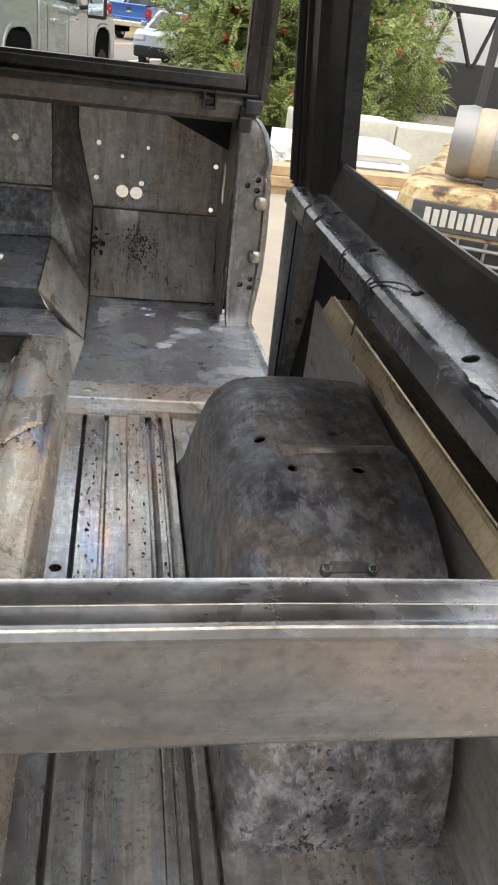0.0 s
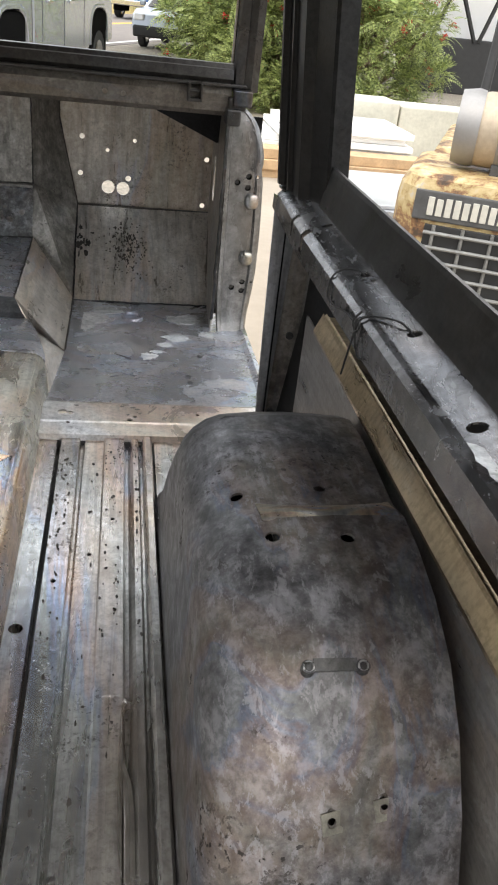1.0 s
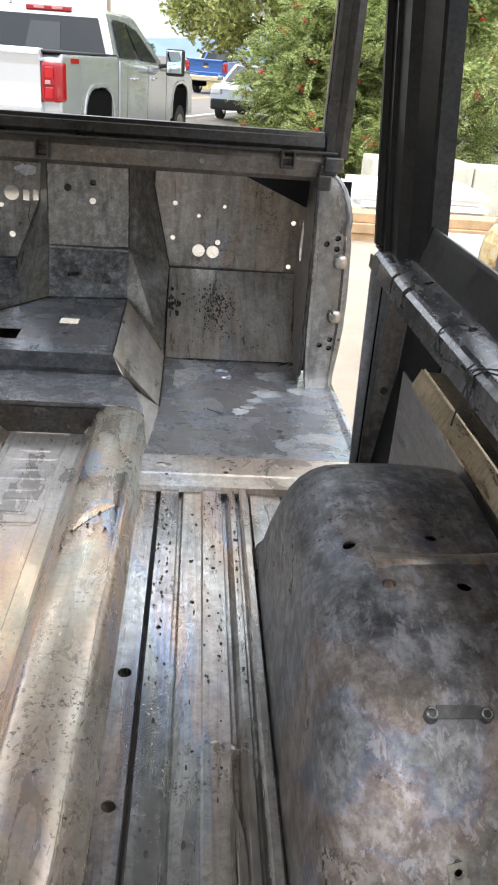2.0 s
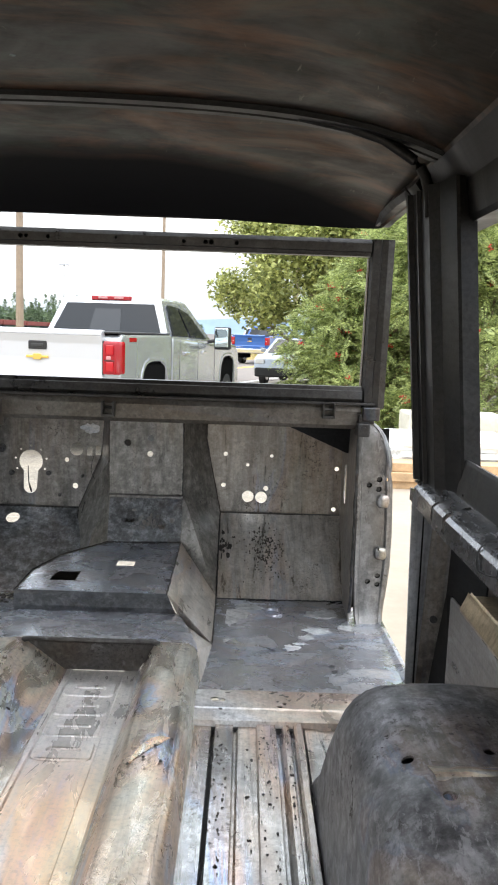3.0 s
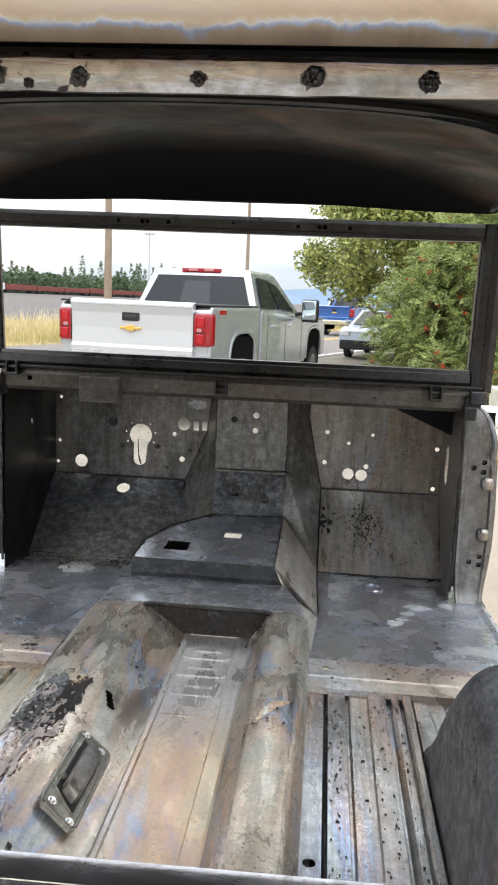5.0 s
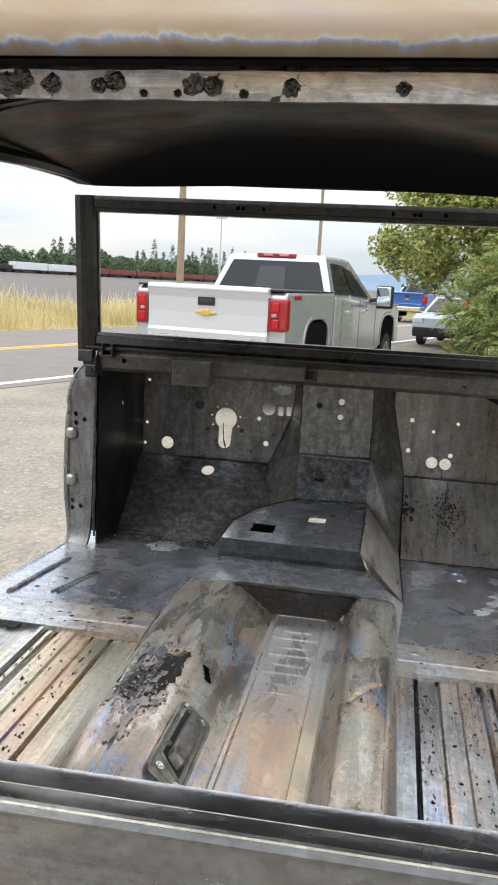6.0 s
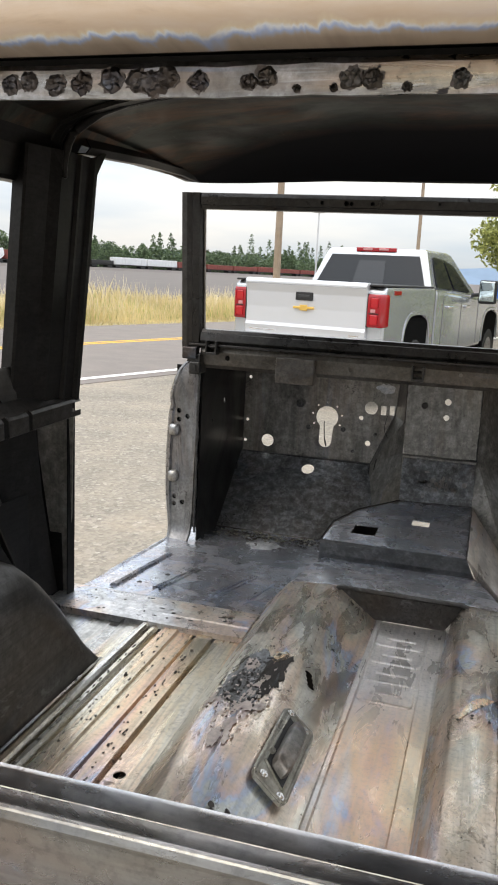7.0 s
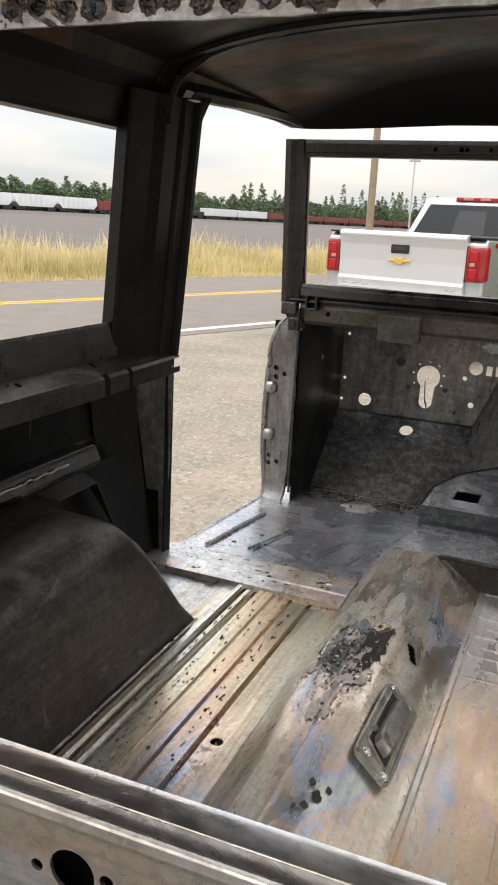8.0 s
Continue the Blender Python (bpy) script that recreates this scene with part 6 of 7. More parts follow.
def pickup(name, label, paint, tail, place, turn):
    """Full-size crew-cab pickup seen from behind; y runs forward from its tailgate."""
    car = thing(name, label, "pickup truck", place, turn)
    W = 1.0
    side = [(0.03, 0.66), (0.03, 1.40)] + [(0.10, 1.45), (1.98, 1.45), (1.98, 0.62)] + [(y, z) for y, z in arch(1.28, 0.52, 0.62, 12)[0:]] + [(0.70, 0.62)]
    p = part("bed", outline_side(side, -W, W, 0.04), paint, car)
    part("bed_rail_cap", box(-W + 0.02, W - 0.02, 0.02, 1.96, 1.452, 1.475, 0.01), WELL, car)
    cab = [(2.0, 0.55), (2.0, 1.30), (2.02, 1.42), (4.15, 1.34), (5.85, 1.30), (6.05, 1.18), (6.10, 0.62)] + arch(5.22, 0.52, 0.62, 12) + [(4.6, 0.55)]
    part("cab", outline_side(cab, -W, W, 0.05), paint, car)
    # greenhouse with leaning sides
    base = [(-0.93, 2.02, 1.38), (0.93, 2.02, 1.38), (0.93, 4.35, 1.36), (-0.93, 4.35, 1.36)]
    top = [(-0.74, 2.24, 1.93), (0.74, 2.24, 1.93), (0.70, 3.55, 1.93), (-0.70, 3.55, 1.93)]
    roof_in = [(x * 0.94, y + (0.06 if y < 3 else -0.1), 1.965) for x, y, z in top]
    part("greenhouse", loft([base, top, roof_in], closed=True, caps=True), paint, car)
    lift = lambda a, b, c, d: lambda u, v: tuple(Vector(a).lerp(Vector(b), u).lerp(Vector(d).lerp(Vector(c), u), v))
    q = lift(base[0], base[1], top[1], top[0])
    back = part("rear_window", slab([(0.05, 0.12), (0.95, 0.12), (0.93, 0.88), (0.07, 0.88)], lambda u, v: tuple(Vector(q(u, v)) + Vector((0, -0.012, 0.004))), 0.008), GLASS, car, "dark tinted rear window")
    part("slider_frame", slab([(0.36, 0.14), (0.62, 0.14), (0.615, 0.74), (0.365, 0.74)], lambda u, v: tuple(Vector(q(u, v)) + Vector((0, -0.020, 0.006))), 0.006), glossy("slider_glass", (0.022, 0.024, 0.026), 0.10, 0, 0.0), back)
    q2 = lift(base[1], base[2], top[2], top[1])
    q3 = lift(base[3], base[0], top[0], top[3])
    for qq, off in ((q2, 0.012), (q3, -0.012)):
        part("side_window", slab([(0.10, 0.12), (0.44, 0.10), (0.46, 0.86), (0.13, 0.88)] if off > 0 else [(0.56, 0.10), (0.90, 0.12), (0.87, 0.88), (0.54, 0.86)], lambda u, v: tuple(Vector(qq(u, v)) + Vector((off, 0, 0.004))), 0.008), GLASS, car)
        part("side_window", slab([(0.49, 0.10), (0.86, 0.06), (0.78, 0.72), (0.50, 0.86)] if off > 0 else [(0.14, 0.06), (0.51, 0.10), (0.50, 0.86), (0.22, 0.72)], lambda u, v: tuple(Vector(qq(u, v)) + Vector((off, 0, 0.004))), 0.008), GLASS, car)
    qf = lift(base[2], base[3], top[3], top[2])
    part("windscreen", slab([(0.06, 0.08), (0.94, 0.08), (0.92, 0.92), (0.08, 0.92)], lambda u, v: tuple(Vector(qf(u, v)) + Vector((0, 0.012, 0.004))), 0.008), GLASS, car)
    gate = part("tailgate", outline_side([(-0.018, 0.82), (-0.040, 0.925), (-0.018, 0.955), (-0.016, 1.15), (-0.026, 1.33), (-0.050, 1.405), (-0.062, 1.445), (-0.050, 1.475), (0.0, 1.490), (0.06, 1.490), (0.06, 0.82)], -0.80, 0.80, 0.008), tail, car, "tailgate in its own paint tone")
    part("tailgate_crease", box(-0.79, 0.79, -0.062, -0.030, 1.425, 1.431, 0.002), paint, gate)
    part("tailgate_handle", box(-0.115, 0.115, -0.040, -0.02, 1.245, 1.345, 0.012), WELL, gate, "black recessed handle")
    part("handle_lever", box(-0.080, 0.080, -0.048, -0.03, 1.275, 1.315, 0.008), BLACK, gate)
    part("badge", join(box(-0.14, 0.14, -0.046, -0.028, 1.145, 1.175, 0.006), box(-0.05, 0.05, -0.047, -0.028, 1.125, 1.195, 0.006)), GOLD, gate, "plain gold cross-shaped badge")
    part("badge_bar", box(-0.74, -0.36, -0.030, -0.012, 0.858, 0.875, 0.002), CHROME, gate)
    part("badge_bar", box(0.60, 0.72, -0.030, -0.012, 0.858, 0.880, 0.002), CHROME, gate)
    for s in (-1, 1):
        sec = ((0.812, -0.022), (0.90, -0.030), (0.965, -0.020), (0.998, 0.020), (1.014, 0.080), (1.014, 0.15), (0.812, 0.15))
        lamp = part("tail_lamp", loft([[(s * (0.90 + (x - 0.90) * k), 0.06 + (y - 0.06) * k, z) for x, y in sec] for z, k in ((0.985, 0.86), (0.994, 0.95), (1.012, 1.0), (1.325, 1.0), (1.352, 0.97), (1.365, 0.88))], closed=True, caps=True), RED_LAMP, car, "red tail lamp", smooth=True)
        part("lamp_lens", box(*sorted((s * 0.85, s * 0.91)), -0.034, -0.02, 1.155, 1.195, 0.006), glossy("pale_lens", (0.50, 0.22, 0.22), 0.3), lamp)
        for za, zb in ((1.015, 1.135), (1.205, 1.330)):
            part("lamp_cell", box(*sorted((s * 0.842, s * 0.945)), -0.0335, -0.016, za, zb, 0.016), glossy("lamp_cell_red", (0.40, 0.006, 0.012), 0.2, 0.0, 0.3), lamp, "brighter red lamp cell")
        part("lamp_bar", box(*sorted((s * 0.83, s * 0.95)), -0.0335, -0.016, 1.140, 1.150, 0.002), WELL, lamp)
        part("lamp_bezel", box(*sorted((s * 0.800, s * 0.814)), -0.022, 0.05, 0.98, 1.37, 0.004), WELL, lamp)
        for yc in (1.28, 5.22):
            part("wheel_well", box(*sorted((s * 0.55, s * 0.988)), yc - 0.505, yc + 0.505, 0.30, 1.09, 0.05), ARCH_BLACK, car)
            ring = [[(s * xx, yc + rr * math.copysign(abs(math.cos(a)) ** 0.6, math.cos(a)), 0.62 + 0.95 * rr * abs(math.sin(a)) ** 0.6) for xx, rr in ((0.995, 0.515), (1.010, 0.525), (1.010, 0.56), (0.998, 0.585))] for a in steps(0, math.pi, 12)]
            part("arch_lip", loft(ring if s < 0 else [r[::-1] for r in ring], 0.004), paint, car)
            wheel_at(car, s * 0.86, yc, 0.41, 0.27)
        m = part("mirror", box(*sorted((s * 1.08, s * 1.34)), 3.92, 4.06, 1.24, 1.60, 0.03), WELL, car, "tall black towing mirror")
        part("mirror_glass", box(*sorted((s * 1.10, s * 1.32)), 3.908, 3.925, 1.28, 1.58, 0.01), glossy("mirror_glass_face", (0.75, 0.85, 0.85), 0.03, 1.0), m)
        part("mirror_arm", rod((s * 0.95, 4.05, 1.36), (s * 1.12, 4.02, 1.38), 0.03, 10), WELL, car)
        for y in (2.55, 3.50):
            part("door_handle", box(*sorted((s * 1.0, s * 1.035)), y, y + 0.2, 1.17, 1.21, 0.01), CHROME, car)
        for y in (2.35, 3.30, 4.30):
            part("door_seam", box(*sorted((s * 0.995, s * 1.0025)), y, y + 0.012, 0.62, 1.36), WELL, car)
        part("side_badge", box(*sorted((s * 0.995, s * 1.006)), 0.32, 0.56, 1.36, 1.41, 0.002), RED_LAMP, car)
    part("bed_gap", box(-0.99, 0.99, 1.975, 2.005, 0.6, 1.44), WELL, car)
    part("bumper", box(-0.98, 0.98, -0.14, 0.06, 0.56, 0.80, 0.04), CHROME, car)
    part("roof_lamp", box(-0.30, 0.30, 2.215, 2.28, 1.915, 1.975, 0.012), RED_LAMP, car, "red high-level brake lamp")
    for x in (-0.12, 0.12):
        part("lamp_lens", box(x - 0.07, x + 0.07, 2.208, 2.23, 1.935, 1.965, 0.004), bpy.data.materials["pale_lens"], car)
    return car


# The silver tailgate gets a paler paint for the light on it.
pickup("pickup_truck", "silver crew-cab pickup truck parked on the road shoulder", PAINT, PAINT_WHITE, (-2.06, 9.34, 0), -12.5)
other = pickup("pickup_truck", "blue crew-cab pickup truck parked far along the road", BLUE, BLUE, (0.55, 41.0, 0), -20)


def saloon(label, paint, place, turn):
    car = thing("car", label, "car", place, turn)
    side = [(0.0, 0.45), (0.05, 0.80), (0.35, 0.92), (1.1, 0.95), (3.2, 0.98), (4.3, 0.95), (4.6, 0.80), (4.62, 0.40)] + arch(3.7, 0.36, 0.35) + arch(0.95, 0.36, 0.35)
    part("body", outline_side(side, -0.88, 0.88, 0.05), paint, car)
    base = [(-0.80, 0.85, 0.93), (0.80, 0.85, 0.93), (0.80, 3.9, 0.95), (-0.80, 3.9, 0.95)]
    top = [(-0.60, 1.7, 1.42), (0.60, 1.7, 1.42), (0.60, 3.0, 1.42), (-0.60, 3.0, 1.42)]
    part("greenhouse", loft([base, top], closed=True, caps=True), paint, car)
    lift = lambda a, b, c, d: lambda u, v: tuple(Vector(a).lerp(Vector(b), u).lerp(Vector(d).lerp(Vector(c), u), v))
    for i, off in ((0, (0, -0.01, 0.006)), (1, (0.01, 0, 0.006)), (2, (0, 0.01, 0.006)), (3, (-0.01, 0, 0.006))):
        q = lift(base[i], base[(i + 1) % 4], top[(i + 1) % 4], top[i])
        part("window", slab([(0.06, 0.1), (0.94, 0.1), (0.92, 0.9), (0.08, 0.9)], lambda u, v: tuple(Vector(q(u, v)) + Vector(off)), 0.006), GLASS, car)
    for s in (-1, 1):
        part("head_lamp", box(*sorted((s * 0.55, s * 0.84)), -0.02, 0.2, 0.66, 0.82, 0.04), glossy("lamp_glass_" + str(s), (0.8, 0.82, 0.85), 0.1), car)
        part("mirror", box(*sorted((s * 0.86, s * 1.02)), 1.35, 1.45, 0.98, 1.10, 0.03), paint, car)
        for yc in (0.95, 3.7):
            wheel_at(car, s * 0.78, yc, 0.32, 0.2)
    part("bumper", box(-0.84, 0.84, -0.05, 0.15, 0.28, 0.55, 0.05), WELL, car)
    return car


saloon("grey-blue saloon car parked facing this way by the bushes", CAR_GREY, (1.45, 23.5, 0), -15)
pickup("pickup_truck", "white pickup truck parked far along the road", PAINT_WHITE, PAINT_WHITE, (0.3, 52.0, 0), -20)

# ---- old forklift ----
RUSTY = steel("rusty_yellow_paint", 0.55, 0.30, tint=0.2, pits=0.9, rough=0.6, metal=0.0, wipe=0.2)
rb = RUSTY.node_tree.nodes["Principled BSDF"]
rv = coords(RUSTY.node_tree)
rc = ramp(RUSTY.node_tree, noise_tex(RUSTY.node_tree, rv, 7.5, 7, 0.72, 0.4), [(0.37, (0.07, 0.045, 0.03)), (0.455, (0.24, 0.12, 0.055)), (0.50, (0.40, 0.29, 0.13)), (0.57, (0.50, 0.38, 0.20)), (0.64, (0.45, 0.40, 0.32))])
RUSTY.node_tree.links.new(rc, rb.inputs["Base Color"])
TANK = plain("tank_tan_paint", (0.42, 0.34, 0.25), 0.5, 0.2, 0.3, 5, 0.1)
GRILLE = plain("grille_steel", (0.25, 0.25, 0.24), 0.5, 0.5, 0.3, 20)
TANK_END = plain("tank_grey_end", (0.27, 0.26, 0.25), 0.45, 0.4, 0.15, 8, 0.1)
SIGN_DARK = plain("sign_black", (0.07, 0.07, 0.07), 0.6, 0.0, 0.4, 20)
SIGN_PALE = plain("sign_pale", (0.52, 0.50, 0.44), 0.7, 0.0, 0.15, 30)
fork = thing("forklift", "old rusty yellow forklift with a gas tank on its counterweight", "forklift", (2.12, 3.15, 0), -24)
prof = [(-0.55, 0.0), (-0.53, -0.10), (-0.46, -0.17), (0.46, -0.17), (0.53, -0.10), (0.55, 0.0), (0.55, 0.62), (-0.55, 0.62)]
weight = part("counterweight", loft([[(x * k, y * k2, z) for x, y in prof] for z, k, k2 in ((0.12, 0.96, 0.96), (0.30, 1, 1), (0.835, 1, 1), (0.895, 0.985, 0.97), (0.935, 0.94, 0.90), (0.955, 0.86, 0.8))], closed=True, caps=True), RUSTY, fork, "rusty yellow counterweight", smooth=False)
cut(weight, box(-0.40, 0.40, -0.3, 0.16, 0.40, 0.76, 0.03))
part("recess_back", box(-0.41, 0.41, 0.15, 0.17, 0.41, 0.81), SIGN_DARK, fork)
# Black panel over the recess stands in for the shade inside it.
part("grille_dark_panel", box(-0.40, 0.40, -0.1765, -0.160, 0.40, 0.76, 0.004), BLACK, fork, "dark panel standing in for the shaded opening behind the grille")
part("engine_can", rod((-0.16, 0.06, 0.62), (0.22, 0.06, 0.62), 0.10, 16), TANK_END, fork)
for i in range(7):
    x = -0.36 + i * 0.12
    part("grille_bar", rod((x, -0.186, 0.40), (x, -0.186, 0.76), 0.008, 8), GRILLE, fork)
for i in range(6):
    z = 0.43 + i * 0.060
    part("grille_bar", rod((-0.40, -0.194, z), (0.40, -0.194, z), 0.008, 8), GRILLE, fork)
plate_f = part("name_plate", box(-0.46, 0.43, -0.182, -0.165, 0.775, 0.895, 0.006), SIGN_DARK, fork, "dark worn plate with a row of pale bars")
for i in range(11):
    x = -0.39 + i * 0.036
    part("sign_bar", box(x - 0.013, x + 0.013, -0.187, -0.180, 0.798, 0.872 - 0.006 * (i % 3 == 1), 0.002), SIGN_PALE, plate_f)
tank_rings = [(-0.36, 0.02), (-0.35, 0.09), (-0.31, 0.135), (-0.25, 0.15), (0.30, 0.15), (0.36, 0.135), (0.40, 0.08), (0.41, 0.01)]
part("gas_tank", loft([[(x, 0.12 + r * math.cos(a), 1.120 + r * math.sin(a)) for a in (2 * math.pi * k / 24 for k in range(24))] for x, r in tank_rings], closed=True, caps=True), TANK, fork, "tan gas tank lying on its side", smooth=True)
part("tank_collar", loft([[(x, 0.12 + r * math.cos(a), 1.120 + r * math.sin(a)) for a in (2 * math.pi * k / 24 for k in range(24))] for x, r in ((-0.36, 0.09), (-0.365, 0.145), (-0.30, 0.156), (-0.27, 0.15))], closed=True, caps=True), TANK_END, fork, smooth=True)
for x in (-0.16, 0.22):
    part("tank_strap", loft([[(x + d, 0.12 + 0.156 * math.cos(a), 1.120 + 0.156 * math.sin(a)) for d in (-0.025, 0.025)] for a in (2 * math.pi * k / 24 for k in range(25))], 0.004), TANK_END, fork)
    part("tank_foot", box(x - 0.03, x + 0.03, 0.02, 0.22, 0.93, 1.00, 0.004), SIGN_DARK, fork)
for x in (-0.42, 0.42):
    part("guard_post", rod((x + 0.12, 0.42, 0.94), (x + 0.16, 0.66, 2.25), 0.022, 10), BLACK, fork)
    wheel_at(fork, x, 0.35, 0.26, 0.2)
    wheel_at(fork, x, 1.75, 0.33, 0.24)
part("guard_roof", box(-0.46, 0.46, 0.58, 1.75, 2.22, 2.28, 0.02), SIGN_DARK, fork)
part("fork_body", box(-0.48, 0.48, 0.62, 1.9, 0.25, 0.95, 0.04), RUSTY, fork)

# ---- yard wall, boards and sheets ----
BLOCK = plain("block_concrete", (0.50, 0.48, 0.40), 0.95, 0.0, 0.25, 3, 0.4)
SHEET = plain("white_sheet", (0.80, 0.79, 0.76), 0.6, 0.0, 0.06, 3, 0.1)
WOOD = plain("pallet_wood", (0.45, 0.30, 0.17), 0.85, 0.0, 0.3, 6, 0.3)
SHEET_GREY = plain("grey_sheet_metal", (0.55, 0.56, 0.58), 0.35, 0.6, 0.12, 4, 0.05)
block_wall = thing("block_wall", "weathered concrete block wall behind the stacked sheets", "wall", kind="structure")
for i in range(5):
    x = 2.35 + i * 1.22
    b = part("block", box(x, x + 1.20, 9.5 + 0.02 * (i % 2), 10.1, 0.0, 0.62 - 0.03 * (i % 3), 0.02), BLOCK, block_wall)


def board_stack(label, x0, x1, y0, y1, z0, n, th, mat, skid):
    st = thing("sheet_stack", label, "stack", kind="")
    for i in range(n):
        d = 0.04 * math.sin(i * 2.3)
        part("sheet", box(x0 + d, x1 + d, y0 - d, y1 - d, z0 + i * th, z0 + (i + 1) * th - 0.004, 0.003), mat, st)
    if skid:
        for y in (y0 + 0.1, (y0 + y1) / 2, y1 - 0.1):
            part("skid", box(x0, x1, y - 0.05, y + 0.05, 0.0, z0, 0.004), WOOD, st)
    return st


board_stack("stack of white sheets on timber skids", 2.0, 3.3, 8.2, 9.3, 0.22, 4, 0.06, SHEET, True)
board_stack("stack of long timber boards", 1.7, 4.2, 7.8, 8.1, 0.0, 3, 0.09, WOOD, False)
board_stack("stack of grey metal sheets on a pallet", 2.3, 3.5, 6.0, 7.4, 0.12, 3, 0.03, SHEET_GREY, True)
board_stack("pallet with pale sheets on the yard slab", 1.75, 2.5, 8.4, 9.3, 0.14, 3, 0.06, SHEET, True)

# white building with dark trusses far behind
shed = thing("open_shed", "white shed with dark steel trusses behind the bushes", "shed")
part("wall", box(7.0, 18, 20.0, 20.2, 0.0, 6.5, 0.02), plain("shed_white", (0.85, 0.85, 0.84), 0.7, 0, 0.05, 1), shed)
STEELB = plain("truss_black", (0.03, 0.03, 0.03), 0.6, 0.2, 0.3, 10)
part("dark_base", box(6.6, 18, 19.4, 19.9, 0.0, 1.15, 0.02), STEELB, shed)
for z in (2.15,):
    part("beam", box(6.8, 18, 19.3, 19.5, z, z + 0.14, 0.01), STEELB, shed)
for i in range(9):
    x = 7.2 + i * 1.1
    part("brace", rod((x, 19.4, 1.1), (x + 0.35, 19.4, 2.2), 0.05, 6), STEELB, shed)
    part("brace", rod((x + 1.0, 19.4, 1.1), (x + 0.45, 19.4, 2.2), 0.05, 6), STEELB, shed)

# ---- plants ----
def leaf_material(name, low, high):
    m, nt, b = material(name)
    info = nt.nodes.new("ShaderNodeNewGeometry")
    c = ramp(nt, info.outputs["Random Per Island"], [(0.0, low), (0.6, high), (1.0, tuple(min(1, h * 1.5) for h in high))])
    nt.links.new(c, b.inputs["Base Color"])
    b.inputs["Roughness"].default_value = 0.6
    tr = nt.nodes.new("ShaderNodeBsdfTranslucent")
    nt.links.new(c, tr.inputs["Color"])
    mx = node(nt, "ShaderNodeMixShader", Fac=0.35)
    nt.links.new(b.outputs["BSDF"], mx.inputs[1])
    nt.links.new(tr.outputs["BSDF"], mx.inputs[2])
    nt.links.new(mx.outputs["Shader"], nt.nodes["Material Output"].inputs["Surface"])
    return m


LEAF = leaf_material("bush_leaf", (0.08, 0.12, 0.035), (0.33, 0.38, 0.14))
LEAF_DARK = leaf_material("tree_leaf", (0.09, 0.12, 0.03), (0.36, 0.38, 0.13))
BARK = plain("bark", (0.20, 0.15, 0.10), 0.9, 0.0, 0.3, 15, 0.5)
BERRY = plain("red_berry", (0.55, 0.03, 0.02), 0.5, 0.0, 0.2, 30, 0.0)


def leaves(clumps, size, per, rng):
    """Many small folded leaves round the clump centres (x, y, z, r)."""
    verts, faces = [], []
    for cx, cy, cz, cr in clumps:
        for _ in range(per):
            d = Vector((rng.gauss(0, 1), rng.gauss(0, 1), rng.gauss(0, 1))).normalized() * cr * rng.random() ** 0.45
            p = Vector((cx, cy, cz)) + d
            a = Vector((rng.gauss(0, 1), rng.gauss(0, 1), rng.gauss(0, 0.6) - 0.2)).normalized()
            s = a.cross(Vector((rng.gauss(0, 1), rng.gauss(0, 1), rng.gauss(0, 1)))).normalized()
            L = size * rng.uniform(0.6, 1.4)
            i = len(verts)
            verts += [p, p + a * L * 0.5 + s * L * 0.22, p + a * L, p + a * L * 0.5 - s * L * 0.22]
            faces.append((i, i + 1, i + 2, i + 3))
    return verts, faces


def fronds(clumps, size, per, rng):
    """Feathered leaves: narrow leaflets in pairs along drooping stalks round the clump centres."""
    verts, faces = [], []
    for cx, cy, cz, cr in clumps:
        for _ in range(per):
            out = Vector((rng.gauss(0, 1), rng.gauss(0, 1), rng.gauss(0, 0.8) + 0.25)).normalized()
            p = Vector((cx, cy, cz)) + out * cr * rng.random() ** 0.5
            side = out.cross(Vector((rng.gauss(0, 0.4), rng.gauss(0, 0.4), 1))).normalized()
            long_ = size * rng.uniform(0.7, 1.3)
            for k in range(7):
                t = (k + 0.6) / 7
                q = p + out * long_ * t + Vector((0, 0, -0.35 * long_ * t * t))
                for g in (-1, 1):
                    a = (out * 0.55 + side * g + Vector((0, 0, -0.25))).normalized()
                    w = a.cross(side.cross(out)).normalized()
                    n = long_ * 0.36 * (1.05 - 0.5 * t)
                    i = len(verts)
                    verts += [q, q + a * n * 0.5 + w * n * 0.17, q + a * n, q + a * n * 0.5 - w * n * 0.17]
                    faces.append((i, i + 1, i + 2, i + 3))
    return verts, faces


